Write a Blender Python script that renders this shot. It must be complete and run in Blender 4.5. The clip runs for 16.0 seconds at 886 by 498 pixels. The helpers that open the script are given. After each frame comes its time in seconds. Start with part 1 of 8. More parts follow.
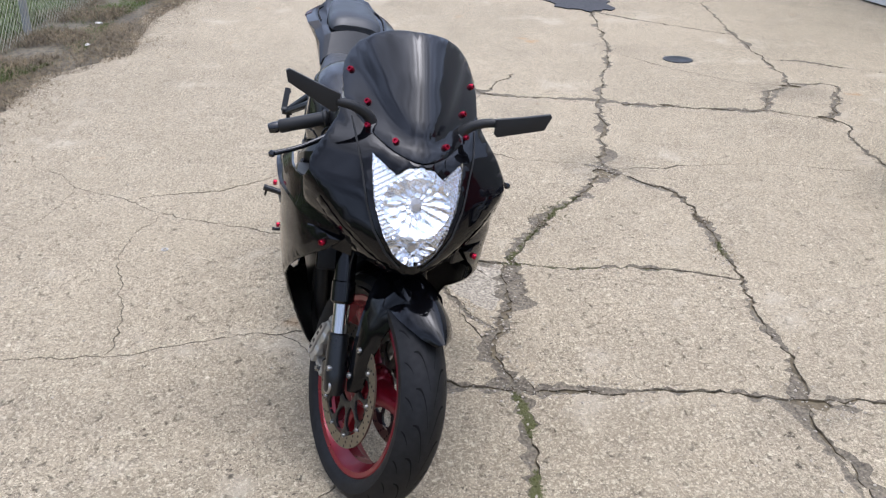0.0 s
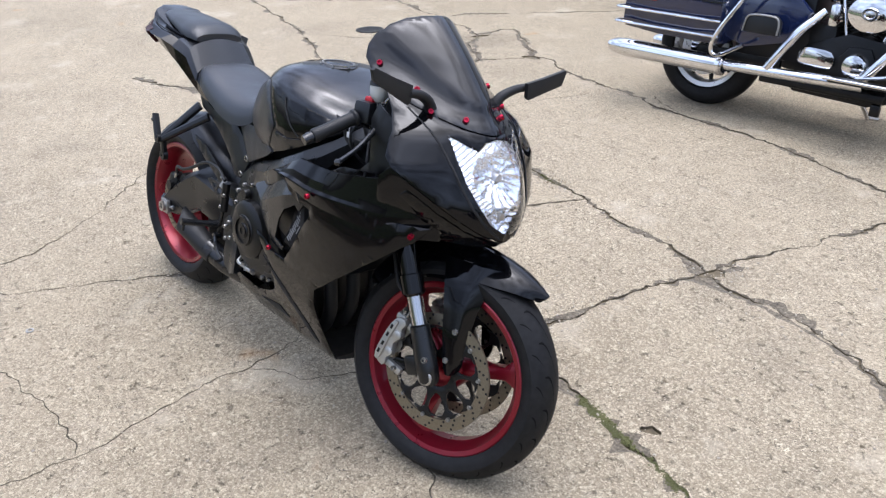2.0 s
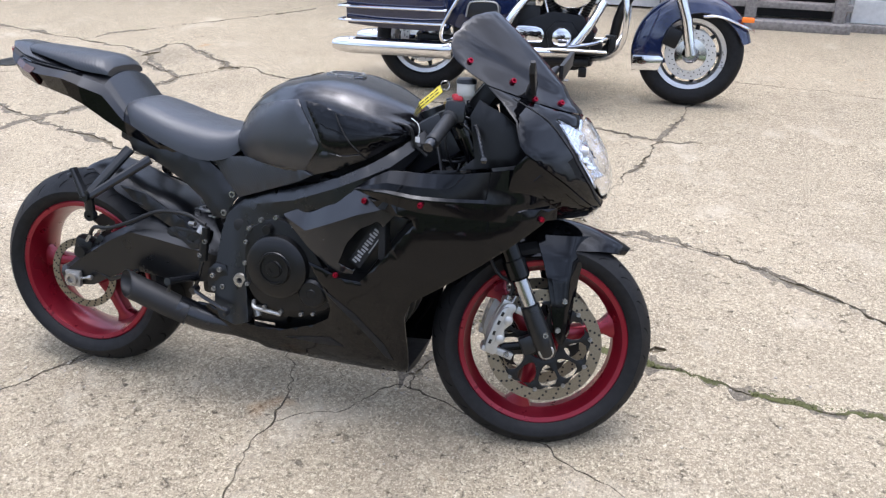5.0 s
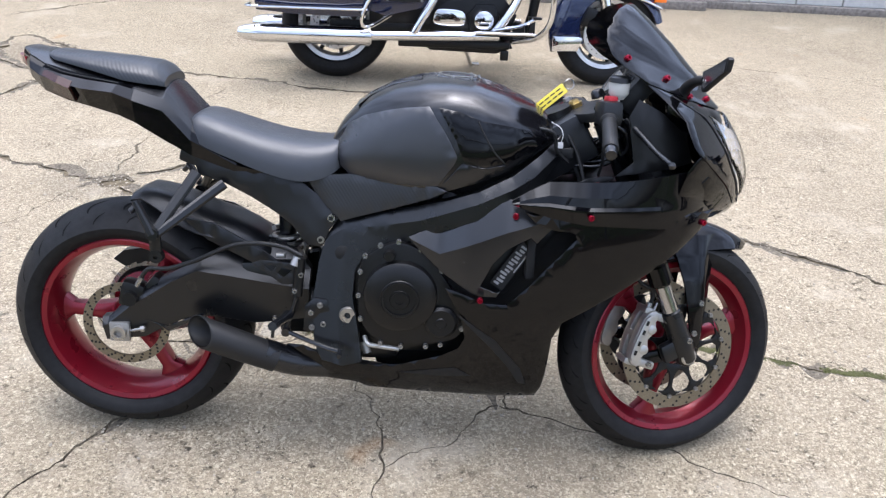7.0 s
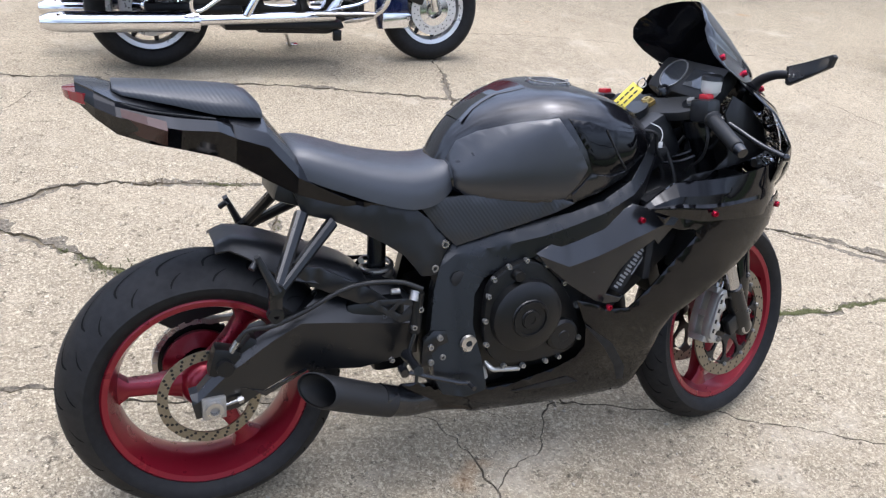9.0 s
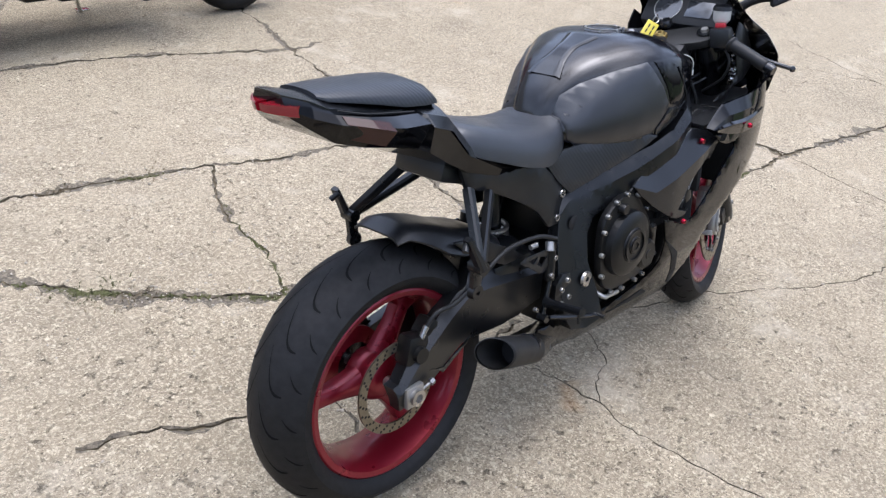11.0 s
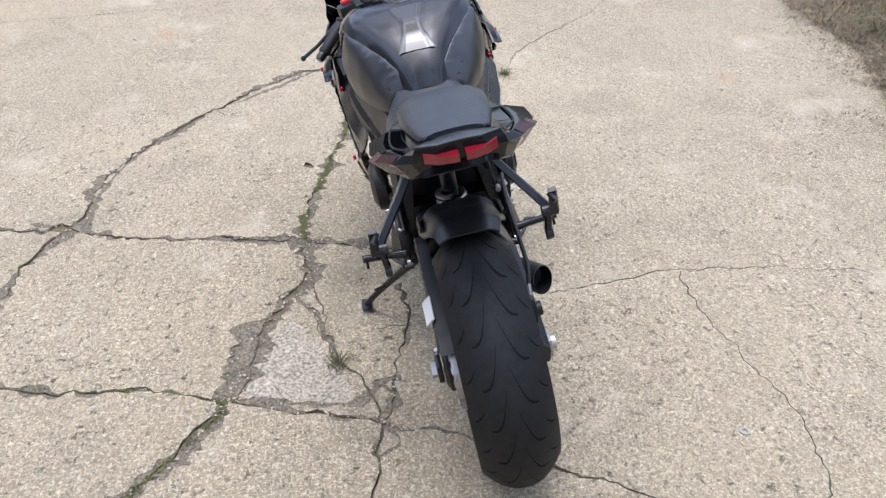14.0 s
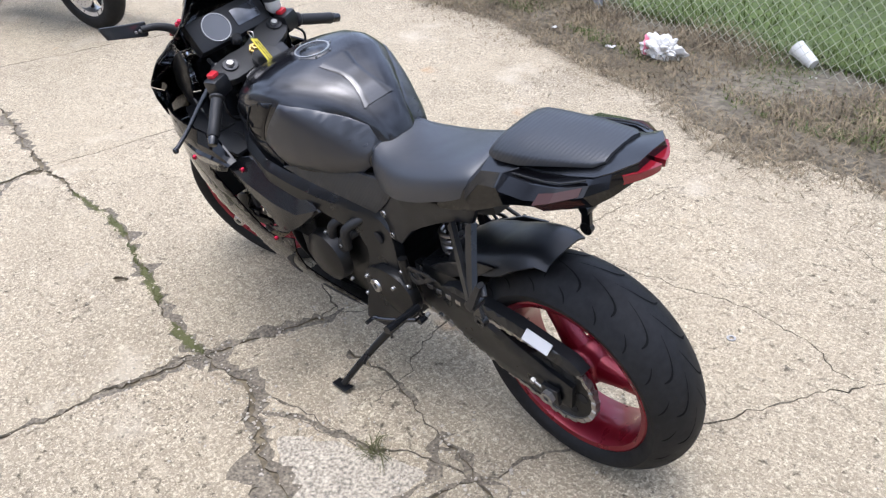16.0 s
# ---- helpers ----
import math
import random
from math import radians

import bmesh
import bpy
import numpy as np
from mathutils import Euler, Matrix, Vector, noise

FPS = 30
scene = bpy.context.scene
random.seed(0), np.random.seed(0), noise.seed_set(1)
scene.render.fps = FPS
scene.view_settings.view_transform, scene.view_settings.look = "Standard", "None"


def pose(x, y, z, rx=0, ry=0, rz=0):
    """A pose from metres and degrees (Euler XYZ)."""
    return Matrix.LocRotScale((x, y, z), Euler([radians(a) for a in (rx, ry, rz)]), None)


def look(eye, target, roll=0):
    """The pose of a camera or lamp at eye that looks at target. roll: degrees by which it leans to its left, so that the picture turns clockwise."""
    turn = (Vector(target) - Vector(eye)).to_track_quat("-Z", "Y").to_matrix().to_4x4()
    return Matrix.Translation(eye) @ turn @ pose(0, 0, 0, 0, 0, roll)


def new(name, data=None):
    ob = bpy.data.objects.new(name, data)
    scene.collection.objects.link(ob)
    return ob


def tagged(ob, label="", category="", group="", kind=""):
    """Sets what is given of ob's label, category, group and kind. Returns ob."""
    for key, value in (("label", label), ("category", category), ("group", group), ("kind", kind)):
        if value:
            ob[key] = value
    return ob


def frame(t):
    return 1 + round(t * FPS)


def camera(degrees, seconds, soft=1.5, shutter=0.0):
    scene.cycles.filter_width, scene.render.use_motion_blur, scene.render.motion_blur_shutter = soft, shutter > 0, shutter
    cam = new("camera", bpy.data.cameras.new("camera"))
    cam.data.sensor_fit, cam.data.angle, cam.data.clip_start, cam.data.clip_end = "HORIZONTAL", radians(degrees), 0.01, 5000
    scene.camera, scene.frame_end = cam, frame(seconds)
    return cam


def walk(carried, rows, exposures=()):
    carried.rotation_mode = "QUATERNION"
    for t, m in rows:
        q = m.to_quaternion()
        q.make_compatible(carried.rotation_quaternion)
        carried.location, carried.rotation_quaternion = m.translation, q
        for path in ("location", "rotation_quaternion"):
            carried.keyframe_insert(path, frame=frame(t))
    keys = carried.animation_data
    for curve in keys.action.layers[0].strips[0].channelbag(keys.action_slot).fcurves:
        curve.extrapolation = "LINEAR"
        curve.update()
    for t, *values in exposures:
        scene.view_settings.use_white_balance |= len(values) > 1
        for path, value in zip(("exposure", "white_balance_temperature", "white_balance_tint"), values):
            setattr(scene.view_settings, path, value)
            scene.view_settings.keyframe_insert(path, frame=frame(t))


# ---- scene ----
# ---- camera and its walk ----
cam = camera(55.3, 16.0, soft=1.3)
PATH = [
    (0, (3.174, -0.118, 1.552), (1.416, 0.231, 0.663), 1.6),
    (0.5, (3.173, -0.425, 1.564), (1.479, 0.138, 0.663), -0.2),
    (1, (3.091, -0.63, 1.558), (1.47, 0.098, 0.64), -2.2),
    (1.5, (2.918, -0.856, 1.563), (1.409, 0.071, 0.634), -2.1),
    (2, (2.789, -1.111, 1.558), (1.422, 0.024, 0.641), -1.5),
    (2.5, (2.678, -1.3, 1.565), (1.466, -0.002, 0.645), -1.6),
    (3, (2.468, -1.433, 1.544), (1.388, -0.027, 0.619), -1.3),
    (3.5, (2.252, -1.582, 1.557), (1.3, -0.081, 0.639), -0.8),
    (4, (2.062, -1.763, 1.573), (1.265, -0.161, 0.678), -0.6),
    (4.2, (2.004, -1.805, 1.571), (1.268, -0.175, 0.678), -0.5),
    (6.3, (1.132, -1.937, 1.546), (0.933, -0.179, 0.614), 1.4),
    (6.5, (1.06, -1.916, 1.534), (0.9, -0.152, 0.605), 1.5),
    (7, (0.817, -1.825, 1.54), (0.798, -0.065, 0.59), 2.8),
    (7.5, (0.569, -1.779, 1.526), (0.767, -0.036, 0.566), 4.8),
    (8, (0.313, -1.743, 1.542), (0.714, -0.036, 0.581), 5.5),
    (8.5, (0.086, -1.65, 1.523), (0.617, 0.022, 0.563), 5.8),
    (9, (-0.139, -1.529, 1.539), (0.556, 0.074, 0.565), 7.0),
    (9.5, (-0.381, -1.456, 1.539), (0.493, 0.044, 0.546), 8.6),
    (10, (-0.631, -1.383, 1.548), (0.384, 0.013, 0.538), 8.6),
    (10.2, (-0.709, -1.324, 1.538), (0.354, 0.029, 0.518), 8.4),
    (12.3, (-1.4, -0.486, 1.547), (0.18, 0.153, 0.5), 6.3),
    (12.5, (-1.437, -0.403, 1.555), (0.176, 0.141, 0.504), 5.8),
    (13, (-1.538, -0.159, 1.57), (0.136, 0.114, 0.509), 4.6),
    (13.5, (-1.61, 0.071, 1.592), (0.082, 0.086, 0.527), 2.5),
    (14, (-1.554, 0.342, 1.589), (0.13, 0.143, 0.529), -0.7),
    (14.5, (-1.486, 0.604, 1.61), (0.152, 0.17, 0.547), -2.3),
    (15, (-1.389, 0.904, 1.63), (0.146, 0.219, 0.546), -3.4),
    (15.5, (-1.21, 1.146, 1.622), (0.208, 0.23, 0.55), -3.9),
    (16, (-0.979, 1.341, 1.635), (0.296, 0.22, 0.578), -3.6),
]
walk(cam, [(t, look(eye, target, roll)) for t, eye, target, roll in PATH], exposures=[(0.0, 1.17), (2.0, 1.32), (3.5, 1.43), (7.0, 1.58), (10.0, 1.44), (13.0, 1.25), (14.5, 1.39), (16.0, 1.57)])

# ---- world and sun: an overcast afternoon ----
SUN_ELEV, SUN_AZ = 85.0, 5.0
world = bpy.data.worlds.new("overcast_sky")
scene.world = world
world.use_nodes = True
wn, wl = world.node_tree.nodes, world.node_tree.links
wn.clear()
w_out = wn.new("ShaderNodeOutputWorld")
w_bg = wn.new("ShaderNodeBackground")
w_sky = wn.new("ShaderNodeTexSky")
w_sky.sky_type = "NISHITA"
w_sky.sun_disc = False
w_sky.sun_elevation = radians(SUN_ELEV)
w_sky.sun_rotation = radians(SUN_AZ)
w_sky.air_density, w_sky.dust_density, w_sky.ozone_density = 1.0, 5.0, 1.0
w_hsv = wn.new("ShaderNodeHueSaturation")
w_hsv.inputs["Saturation"].default_value = 0.6
w_co = wn.new("ShaderNodeTexCoord")
w_map = wn.new("ShaderNodeMapping")
w_map.inputs["Scale"].default_value = (1.0, 2.6, 3.0)
w_noise = wn.new("ShaderNodeTexNoise")
w_noise.inputs["Scale"].default_value = 2.2
w_noise.inputs["Detail"].default_value = 5.0
w_ramp = wn.new("ShaderNodeMapRange")
w_ramp.inputs["From Min"].default_value, w_ramp.inputs["From Max"].default_value = 0.3, 0.7
w_ramp.inputs["To Min"].default_value, w_ramp.inputs["To Max"].default_value = 0.4, 1.55
w_mul = wn.new("ShaderNodeMix")
w_mul.data_type, w_mul.blend_type = "RGBA", "MULTIPLY"
w_mul.inputs["Factor"].default_value = 1.0
wl.new(w_co.outputs["Generated"], w_map.inputs["Vector"])
wl.new(w_map.outputs["Vector"], w_noise.inputs["Vector"])
wl.new(w_noise.outputs["Fac"], w_ramp.inputs["Value"])
wl.new(w_sky.outputs["Color"], w_hsv.inputs["Color"])
wl.new(w_hsv.outputs["Color"], w_mul.inputs[6])
wl.new(w_ramp.outputs["Result"], w_mul.inputs[7])
# an overcast dome is brightest overhead
w_sep = wn.new("ShaderNodeSeparateXYZ")
w_dome = wn.new("ShaderNodeMapRange")
for key, value in (("From Min", 0.0), ("From Max", 1.0), ("To Min", 0.95), ("To Max", 1.22)):
    w_dome.inputs[key].default_value = value
w_mul2 = wn.new("ShaderNodeMix")
w_mul2.data_type, w_mul2.blend_type = "RGBA", "MULTIPLY"
w_mul2.inputs["Factor"].default_value = 1.0
wl.new(w_co.outputs["Generated"], w_sep.inputs["Vector"])
wl.new(w_sep.outputs["Z"], w_dome.inputs["Value"])
wl.new(w_mul.outputs[2], w_mul2.inputs[6])
wl.new(w_dome.outputs["Result"], w_mul2.inputs[7])
w_tint = wn.new("ShaderNodeMix")
w_tint.data_type, w_tint.blend_type = "RGBA", "MULTIPLY"
w_tint.inputs["Factor"].default_value = 1.0
w_tint.inputs[7].default_value = (0.905, 0.98, 1.155, 1)
wl.new(w_mul2.outputs[2], w_tint.inputs[6])
wl.new(w_tint.outputs[2], w_bg.inputs["Color"])
w_bg.inputs["Strength"].default_value = 0.15
wl.new(w_bg.outputs["Background"], w_out.inputs["Surface"])
sun_data = bpy.data.lights.new("sun", "SUN")
sun_data.energy, sun_data.angle, sun_data.color = 0.2, radians(90), (1.0, 0.97, 0.92)
sun = new("sun", sun_data)
sun.matrix_world = look((0, 0, 0), (math.sin(radians(SUN_AZ)) * -math.cos(radians(SUN_ELEV)), -math.cos(radians(SUN_AZ)) * math.cos(radians(SUN_ELEV)), -math.sin(radians(SUN_ELEV))))

# ---- materials ----
def material(name, color, rough=0.5, metal=0.0, coat=0.0, bump=0.0, bump_scale=300.0, vary=0.15, vary_scale=6.0, rough_vary=0.12, spec=0.5, grain=0.0, grain_scale=120.0):
    """A surface with colour and roughness that vary at two scales, and fine relief."""
    m = bpy.data.materials.new(name)
    m.use_nodes = True
    n, l = m.node_tree.nodes, m.node_tree.links
    b = n["Principled BSDF"]
    co = n.new("ShaderNodeTexCoord")
    big = n.new("ShaderNodeTexNoise")
    big.inputs["Scale"].default_value, big.inputs["Detail"].default_value = vary_scale, 6.0
    l.new(co.outputs["Object"], big.inputs["Vector"])
    mix = n.new("ShaderNodeMix")
    mix.data_type = "RGBA"
    lo, hi = [c * (1 - vary) for c in color], [min(1.0, c * (1 + vary)) for c in color]
    mix.inputs[6].default_value, mix.inputs[7].default_value = (*lo, 1), (*hi, 1)
    l.new(big.outputs["Fac"], mix.inputs["Factor"])
    last = mix.outputs[2]
    if grain:
        fine = n.new("ShaderNodeTexNoise")
        fine.inputs["Scale"].default_value, fine.inputs["Detail"].default_value = grain_scale, 3.0
        l.new(co.outputs["Object"], fine.inputs["Vector"])
        r = n.new("ShaderNodeMapRange")
        r.inputs["From Min"].default_value, r.inputs["From Max"].default_value = 0.3, 0.7
        r.inputs["To Min"].default_value, r.inputs["To Max"].default_value = 1 - grain, 1 + grain
        l.new(fine.outputs["Fac"], r.inputs["Value"])
        mul = n.new("ShaderNodeMix")
        mul.data_type, mul.blend_type = "RGBA", "MULTIPLY"
        mul.inputs["Factor"].default_value = 1.0
        l.new(last, mul.inputs[6])
        l.new(r.outputs["Result"], mul.inputs[7])
        last = mul.outputs[2]
    l.new(last, b.inputs["Base Color"])
    rr = n.new("ShaderNodeMapRange")
    rr.inputs["To Min"].default_value, rr.inputs["To Max"].default_value = max(0.02, rough - rough_vary), min(1.0, rough + rough_vary)
    wear = n.new("ShaderNodeTexNoise")
    wear.inputs["Scale"].default_value, wear.inputs["Detail"].default_value = vary_scale * 3.1, 8.0
    l.new(co.outputs["Object"], wear.inputs["Vector"])
    l.new(wear.outputs["Fac"], rr.inputs["Value"])
    l.new(rr.outputs["Result"], b.inputs["Roughness"])
    b.inputs["Metallic"].default_value = metal
    b.inputs["Coat Weight"].default_value = coat
    b.inputs["Coat Roughness"].default_value = 0.04
    b.inputs["Specular IOR Level"].default_value = spec
    if bump:
        bn = n.new("ShaderNodeTexNoise")
        bn.inputs["Scale"].default_value, bn.inputs["Detail"].default_value = bump_scale, 4.0
        l.new(co.outputs["Object"], bn.inputs["Vector"])
        bp = n.new("ShaderNodeBump")
        bp.inputs["Strength"].default_value, bp.inputs["Distance"].default_value = bump, 0.002
        l.new(bn.outputs["Fac"], bp.inputs["Height"])
        l.new(bp.outputs["Normal"], b.inputs["Normal"])
    return m


GLOSS = material("gloss_black_paint", (0.002, 0.002, 0.0025), 0.05, rough_vary=0.03, spec=0.28)
TANKPAINT = material("half_gloss_black_paint", (0.004, 0.004, 0.005), 0.18, rough_vary=0.05, spec=0.6)
TANKGLOSS = material("polished_black_paint", (0.003, 0.003, 0.0035), 0.06, rough_vary=0.03, spec=0.75)
SCREEN = material("dark_smoked_plastic", (0.005, 0.005, 0.006), 0.1, rough_vary=0.04, spec=0.4)
SATIN = material("satin_black_paint", (0.006, 0.0065, 0.0075), 0.24, rough_vary=0.08, bump=0.03, spec=0.55)
PAD = material("black_rubber_pad", (0.013, 0.014, 0.017), 0.34, rough_vary=0.08, bump=0.08, bump_scale=900, spec=0.75)
MATTE = material("matte_black_plastic", (0.007, 0.0075, 0.0085), 0.36, bump=0.1, bump_scale=700, spec=0.42)
FRAME = material("black_frame_paint", (0.004, 0.0044, 0.005), 0.30, bump=0.04, bump_scale=400, spec=0.45)
VINYL = material("black_seat_vinyl", (0.018, 0.020, 0.024), 0.38, bump=0.18, bump_scale=1200, spec=0.7)
RUBBER = material("tyre_rubber", (0.0075, 0.0075, 0.0078), 0.6, spec=0.22, bump=0.12, bump_scale=500, grain=0.3, grain_scale=60, vary=0.25)
# darker copy of the rubber, for the shade in the tread grooves
GROOVE_SHADE = material("groove_shade_rubber", (0.006, 0.006, 0.006), 0.9, spec=0.1)
RED = material("red_wheel_paint", (0.19, 0.006, 0.016), 0.3, metal=0.55, coat=0.25, vary=0.2)
REDBOLT = material("red_anodised_bolt", (0.32, 0.008, 0.03), 0.25, metal=0.8)
STEEL = material("brushed_disc_steel", (0.22, 0.19, 0.14), 0.38, metal=0.9, grain=0.12, grain_scale=300)
FORKTUBE = material("hard_chromed_tube", (0.42, 0.42, 0.43), 0.12, metal=1.0, rough_vary=0.06)
SILVER = material("cast_aluminium", (0.33, 0.32, 0.30), 0.42, metal=0.75, bump=0.1, bump_scale=250)
CALIPER = material("dull_cast_caliper", (0.40, 0.395, 0.37), 0.42, metal=0.8, bump=0.25, bump_scale=200, vary=0.3, vary_scale=25)
DUSTY = material("dusty_black_plastic", (0.022, 0.020, 0.018), 0.6, vary=0.5, vary_scale=9, grain=0.3, grain_scale=60, spec=0.3)
CHROME = material("chrome", (0.75, 0.75, 0.76), 0.06, metal=1.0, rough_vary=0.04)
POLISHED = material("polished_cast_rim", (0.62, 0.61, 0.59), 0.3, metal=0.7)
SATINSTEEL = material("satin_steel", (0.42, 0.40, 0.37), 0.3, metal=0.9)
BOLT = material("zinc_bolt", (0.30, 0.295, 0.28), 0.28, metal=0.85)
ENGINE = material("black_engine_casting", (0.005, 0.005, 0.005), 0.34, bump=0.15, bump_scale=350, spec=0.3)
# near-black: the shade in holes and gaps as a colour; also print and seams
DARK = material("hollow_shade_and_print_black", (0.004, 0.004, 0.004), 0.8)
CABLE = material("black_cable_rubber", (0.012, 0.012, 0.012), 0.5, spec=0.3)
YELLOW = material("yellow_tag", (0.5, 0.40, 0.02), 0.5)
WHITE = material("white_label", (0.55, 0.54, 0.52), 0.55, vary=0.06)
PRINT = material("grey_print", (0.22, 0.22, 0.22), 0.6)
RESERVOIR = material("milky_plastic", (0.55, 0.54, 0.5), 0.35)
SWITCHRED = material("red_switch", (0.4, 0.012, 0.02), 0.4)
GOLD = material("brass", (0.55, 0.40, 0.15), 0.35, metal=0.9)
BLUE = material("dark_blue_paint", (0.008, 0.014, 0.045), 0.08, coat=0.7, rough_vary=0.04, vary=0.1)
AMBER = material("amber_lens", (0.8, 0.18, 0.02), 0.15)
WOOD = material("weathered_grey_wood", (0.2, 0.18, 0.16), 0.8, bump=0.4, bump_scale=60, grain=0.3, grain_scale=40)
WHITEWALL = material("white_painted_block", (0.5, 0.5, 0.48), 0.75, bump=0.3, bump_scale=120, grain=0.08, grain_scale=30)
REDPAINT = material("red_paint", (0.25, 0.015, 0.02), 0.45)
GALV = material("galvanised_wire", (0.36, 0.35, 0.27), 0.45, metal=0.6)
POST = material("galvanised_post", (0.28, 0.29, 0.3), 0.5, metal=0.5, grain=0.15)
PAPER = material("crumpled_white_plastic", (0.6, 0.58, 0.54), 0.4, bump=0.5, bump_scale=40)
PINK = material("pink_print", (0.7, 0.2, 0.28), 0.5)
DRYWEED = material("dry_weed_stems", (0.155, 0.118, 0.070), 0.9, vary=0.75, vary_scale=6, grain=0.5, grain_scale=30)
GREENWEED = material("green_weed_leaves", (0.078, 0.074, 0.026), 0.8, vary=0.5, vary_scale=4)
MOSS = material("olive_moss", (0.074, 0.075, 0.023), 0.95, vary=0.5, vary_scale=9, bump=0.6, bump_scale=150)
CRUMBLE = material("crumbled_dirty_edge", (0.118, 0.097, 0.067), 0.95, bump=1.0, bump_scale=110, vary=0.45, vary_scale=8, grain=0.6, grain_scale=110)
MORTAR = material("smooth_worn_mortar", (0.265, 0.228, 0.170), 0.92, bump=0.9, bump_scale=120, vary=0.35, vary_scale=12, grain=0.6, grain_scale=110)
GRASS = material("green_grass_blades", (0.052, 0.076, 0.004), 0.7, vary=0.45, vary_scale=1.5)
DIRT = material("crack_dirt", (0.105, 0.082, 0.048), 0.95, bump=0.8, bump_scale=90, vary=0.5, vary_scale=5, grain=0.5, grain_scale=50)


def carbon_material():
    """Moulded black vinyl with fine diagonal ribs."""
    m = material("ribbed_black_vinyl", (0.016, 0.018, 0.021), 0.40)
    n, l = m.node_tree.nodes, m.node_tree.links
    co = n.new("ShaderNodeTexCoord")
    mp = n.new("ShaderNodeMapping")
    mp.inputs["Rotation"].default_value = (0, radians(35), 0)
    wv = n.new("ShaderNodeTexWave")
    wv.inputs["Scale"].default_value = 42.0
    bp = n.new("ShaderNodeBump")
    bp.inputs["Strength"].default_value, bp.inputs["Distance"].default_value = 0.22, 0.0012
    l.new(co.outputs["Object"], mp.inputs["Vector"])
    l.new(mp.outputs["Vector"], wv.inputs["Vector"])
    l.new(wv.outputs["Fac"], bp.inputs["Height"])
    l.new(bp.outputs["Normal"], n["Principled BSDF"].inputs["Normal"])
    return m


def lens_material(name, color, rough, trans):
    m = bpy.data.materials.new(name)
    m.use_nodes = True
    b = m.node_tree.nodes["Principled BSDF"]
    b.inputs["Base Color"].default_value = (*color, 1)
    b.inputs["Roughness"].default_value = rough
    b.inputs["Transmission Weight"].default_value = trans
    b.inputs["IOR"].default_value = 1.45
    return m


def concrete_material():
    """Worn concrete with the aggregate showing: pale stones, darker pits, broad stains."""
    m = bpy.data.materials.new("worn_concrete")
    m.use_nodes = True
    n, l = m.node_tree.nodes, m.node_tree.links
    b = n["Principled BSDF"]
    co = n.new("ShaderNodeTexCoord")

    def noise_tex(scale, detail, rough=0.6):
        t = n.new("ShaderNodeTexNoise")
        t.inputs["Scale"].default_value, t.inputs["Detail"].default_value, t.inputs["Roughness"].default_value = scale, detail, rough
        l.new(co.outputs["Object"], t.inputs["Vector"])
        return t.outputs["Fac"]

    def ramp(src, a, bb, lo, hi):
        r = n.new("ShaderNodeMapRange")
        for k, v in (("From Min", a), ("From Max", bb), ("To Min", lo), ("To Max", hi)):
            r.inputs[k].default_value = v
        l.new(src, r.inputs["Value"])
        return r.outputs["Result"]

    def mixed(fac, a, bb, kind="MIX"):
        x = n.new("ShaderNodeMix")
        x.data_type, x.blend_type = "RGBA", kind
        for k, v in ((6, a), (7, bb)):
            if isinstance(v, tuple):
                x.inputs[k].default_value = v
            else:
                l.new(v, x.inputs[k])
        if isinstance(fac, float):
            x.inputs["Factor"].default_value = fac
        else:
            l.new(fac, x.inputs["Factor"])
        return x.outputs[2]

    def warped(scale, amount, of):
        """Cells of that scale, with uneven outlines: the distance and a random colour."""
        wob = n.new("ShaderNodeTexNoise")
        wob.inputs["Scale"].default_value, wob.inputs["Detail"].default_value = of, 2.0
        l.new(co.outputs["Object"], wob.inputs["Vector"])
        mul = n.new("ShaderNodeVectorMath")
        mul.operation = "MULTIPLY_ADD"
        mul.inputs[1].default_value = (amount, amount, amount)
        l.new(wob.outputs["Color"], mul.inputs[0])
        l.new(co.outputs["Object"], mul.inputs[2])
        v = n.new("ShaderNodeTexVoronoi")
        v.inputs["Scale"].default_value = scale
        l.new(mul.outputs["Vector"], v.inputs["Vector"])
        pick = n.new("ShaderNodeSeparateColor")
        l.new(v.outputs["Color"], pick.inputs["Color"])
        return v.outputs["Distance"], pick

    def times(a, bb):
        x = n.new("ShaderNodeMath")
        x.operation = "MULTIPLY"
        for k, v in enumerate((a, bb)):
            if isinstance(v, float):
                x.inputs[k].default_value = v
            else:
                l.new(v, x.inputs[k])
        return x.outputs[0]

    broad = noise_tex(0.55, 4)
    fine = noise_tex(70, 7, 0.8)
    base = mixed(ramp(broad, 0.38, 0.62, 0, 1), (0.34, 0.308, 0.25, 1), (0.45, 0.41, 0.338, 1))
    base = mixed(ramp(noise_tex(3.5, 7, 0.7), 0.42, 0.72, 0, 0.55), base, (0.29, 0.266, 0.224, 1))
    base = mixed(ramp(noise_tex(9, 7, 0.75), 0.48, 0.66, 0, 0.6), base, (0.53, 0.49, 0.415, 1))
    base = mixed(ramp(fine, 0.44, 0.58, 0.0, 0.55), base, (0.23, 0.206, 0.165, 1))
    base = mixed(ramp(noise_tex(190, 5, 0.85), 0.50, 0.60, 0.0, 0.7), base, (0.17, 0.152, 0.122, 1))
    base = mixed(ramp(noise_tex(100, 3, 0.75), 0.54, 0.60, 0.0, 0.8), base, (0.63, 0.585, 0.50, 1))
    base = mixed(ramp(noise_tex(52, 5, 0.8), 0.555, 0.605, 0.0, 0.75), base, (0.19, 0.17, 0.138, 1))
    base = mixed(ramp(noise_tex(38, 5, 0.8), 0.57, 0.62, 0.0, 0.7), base, (0.62, 0.578, 0.495, 1))
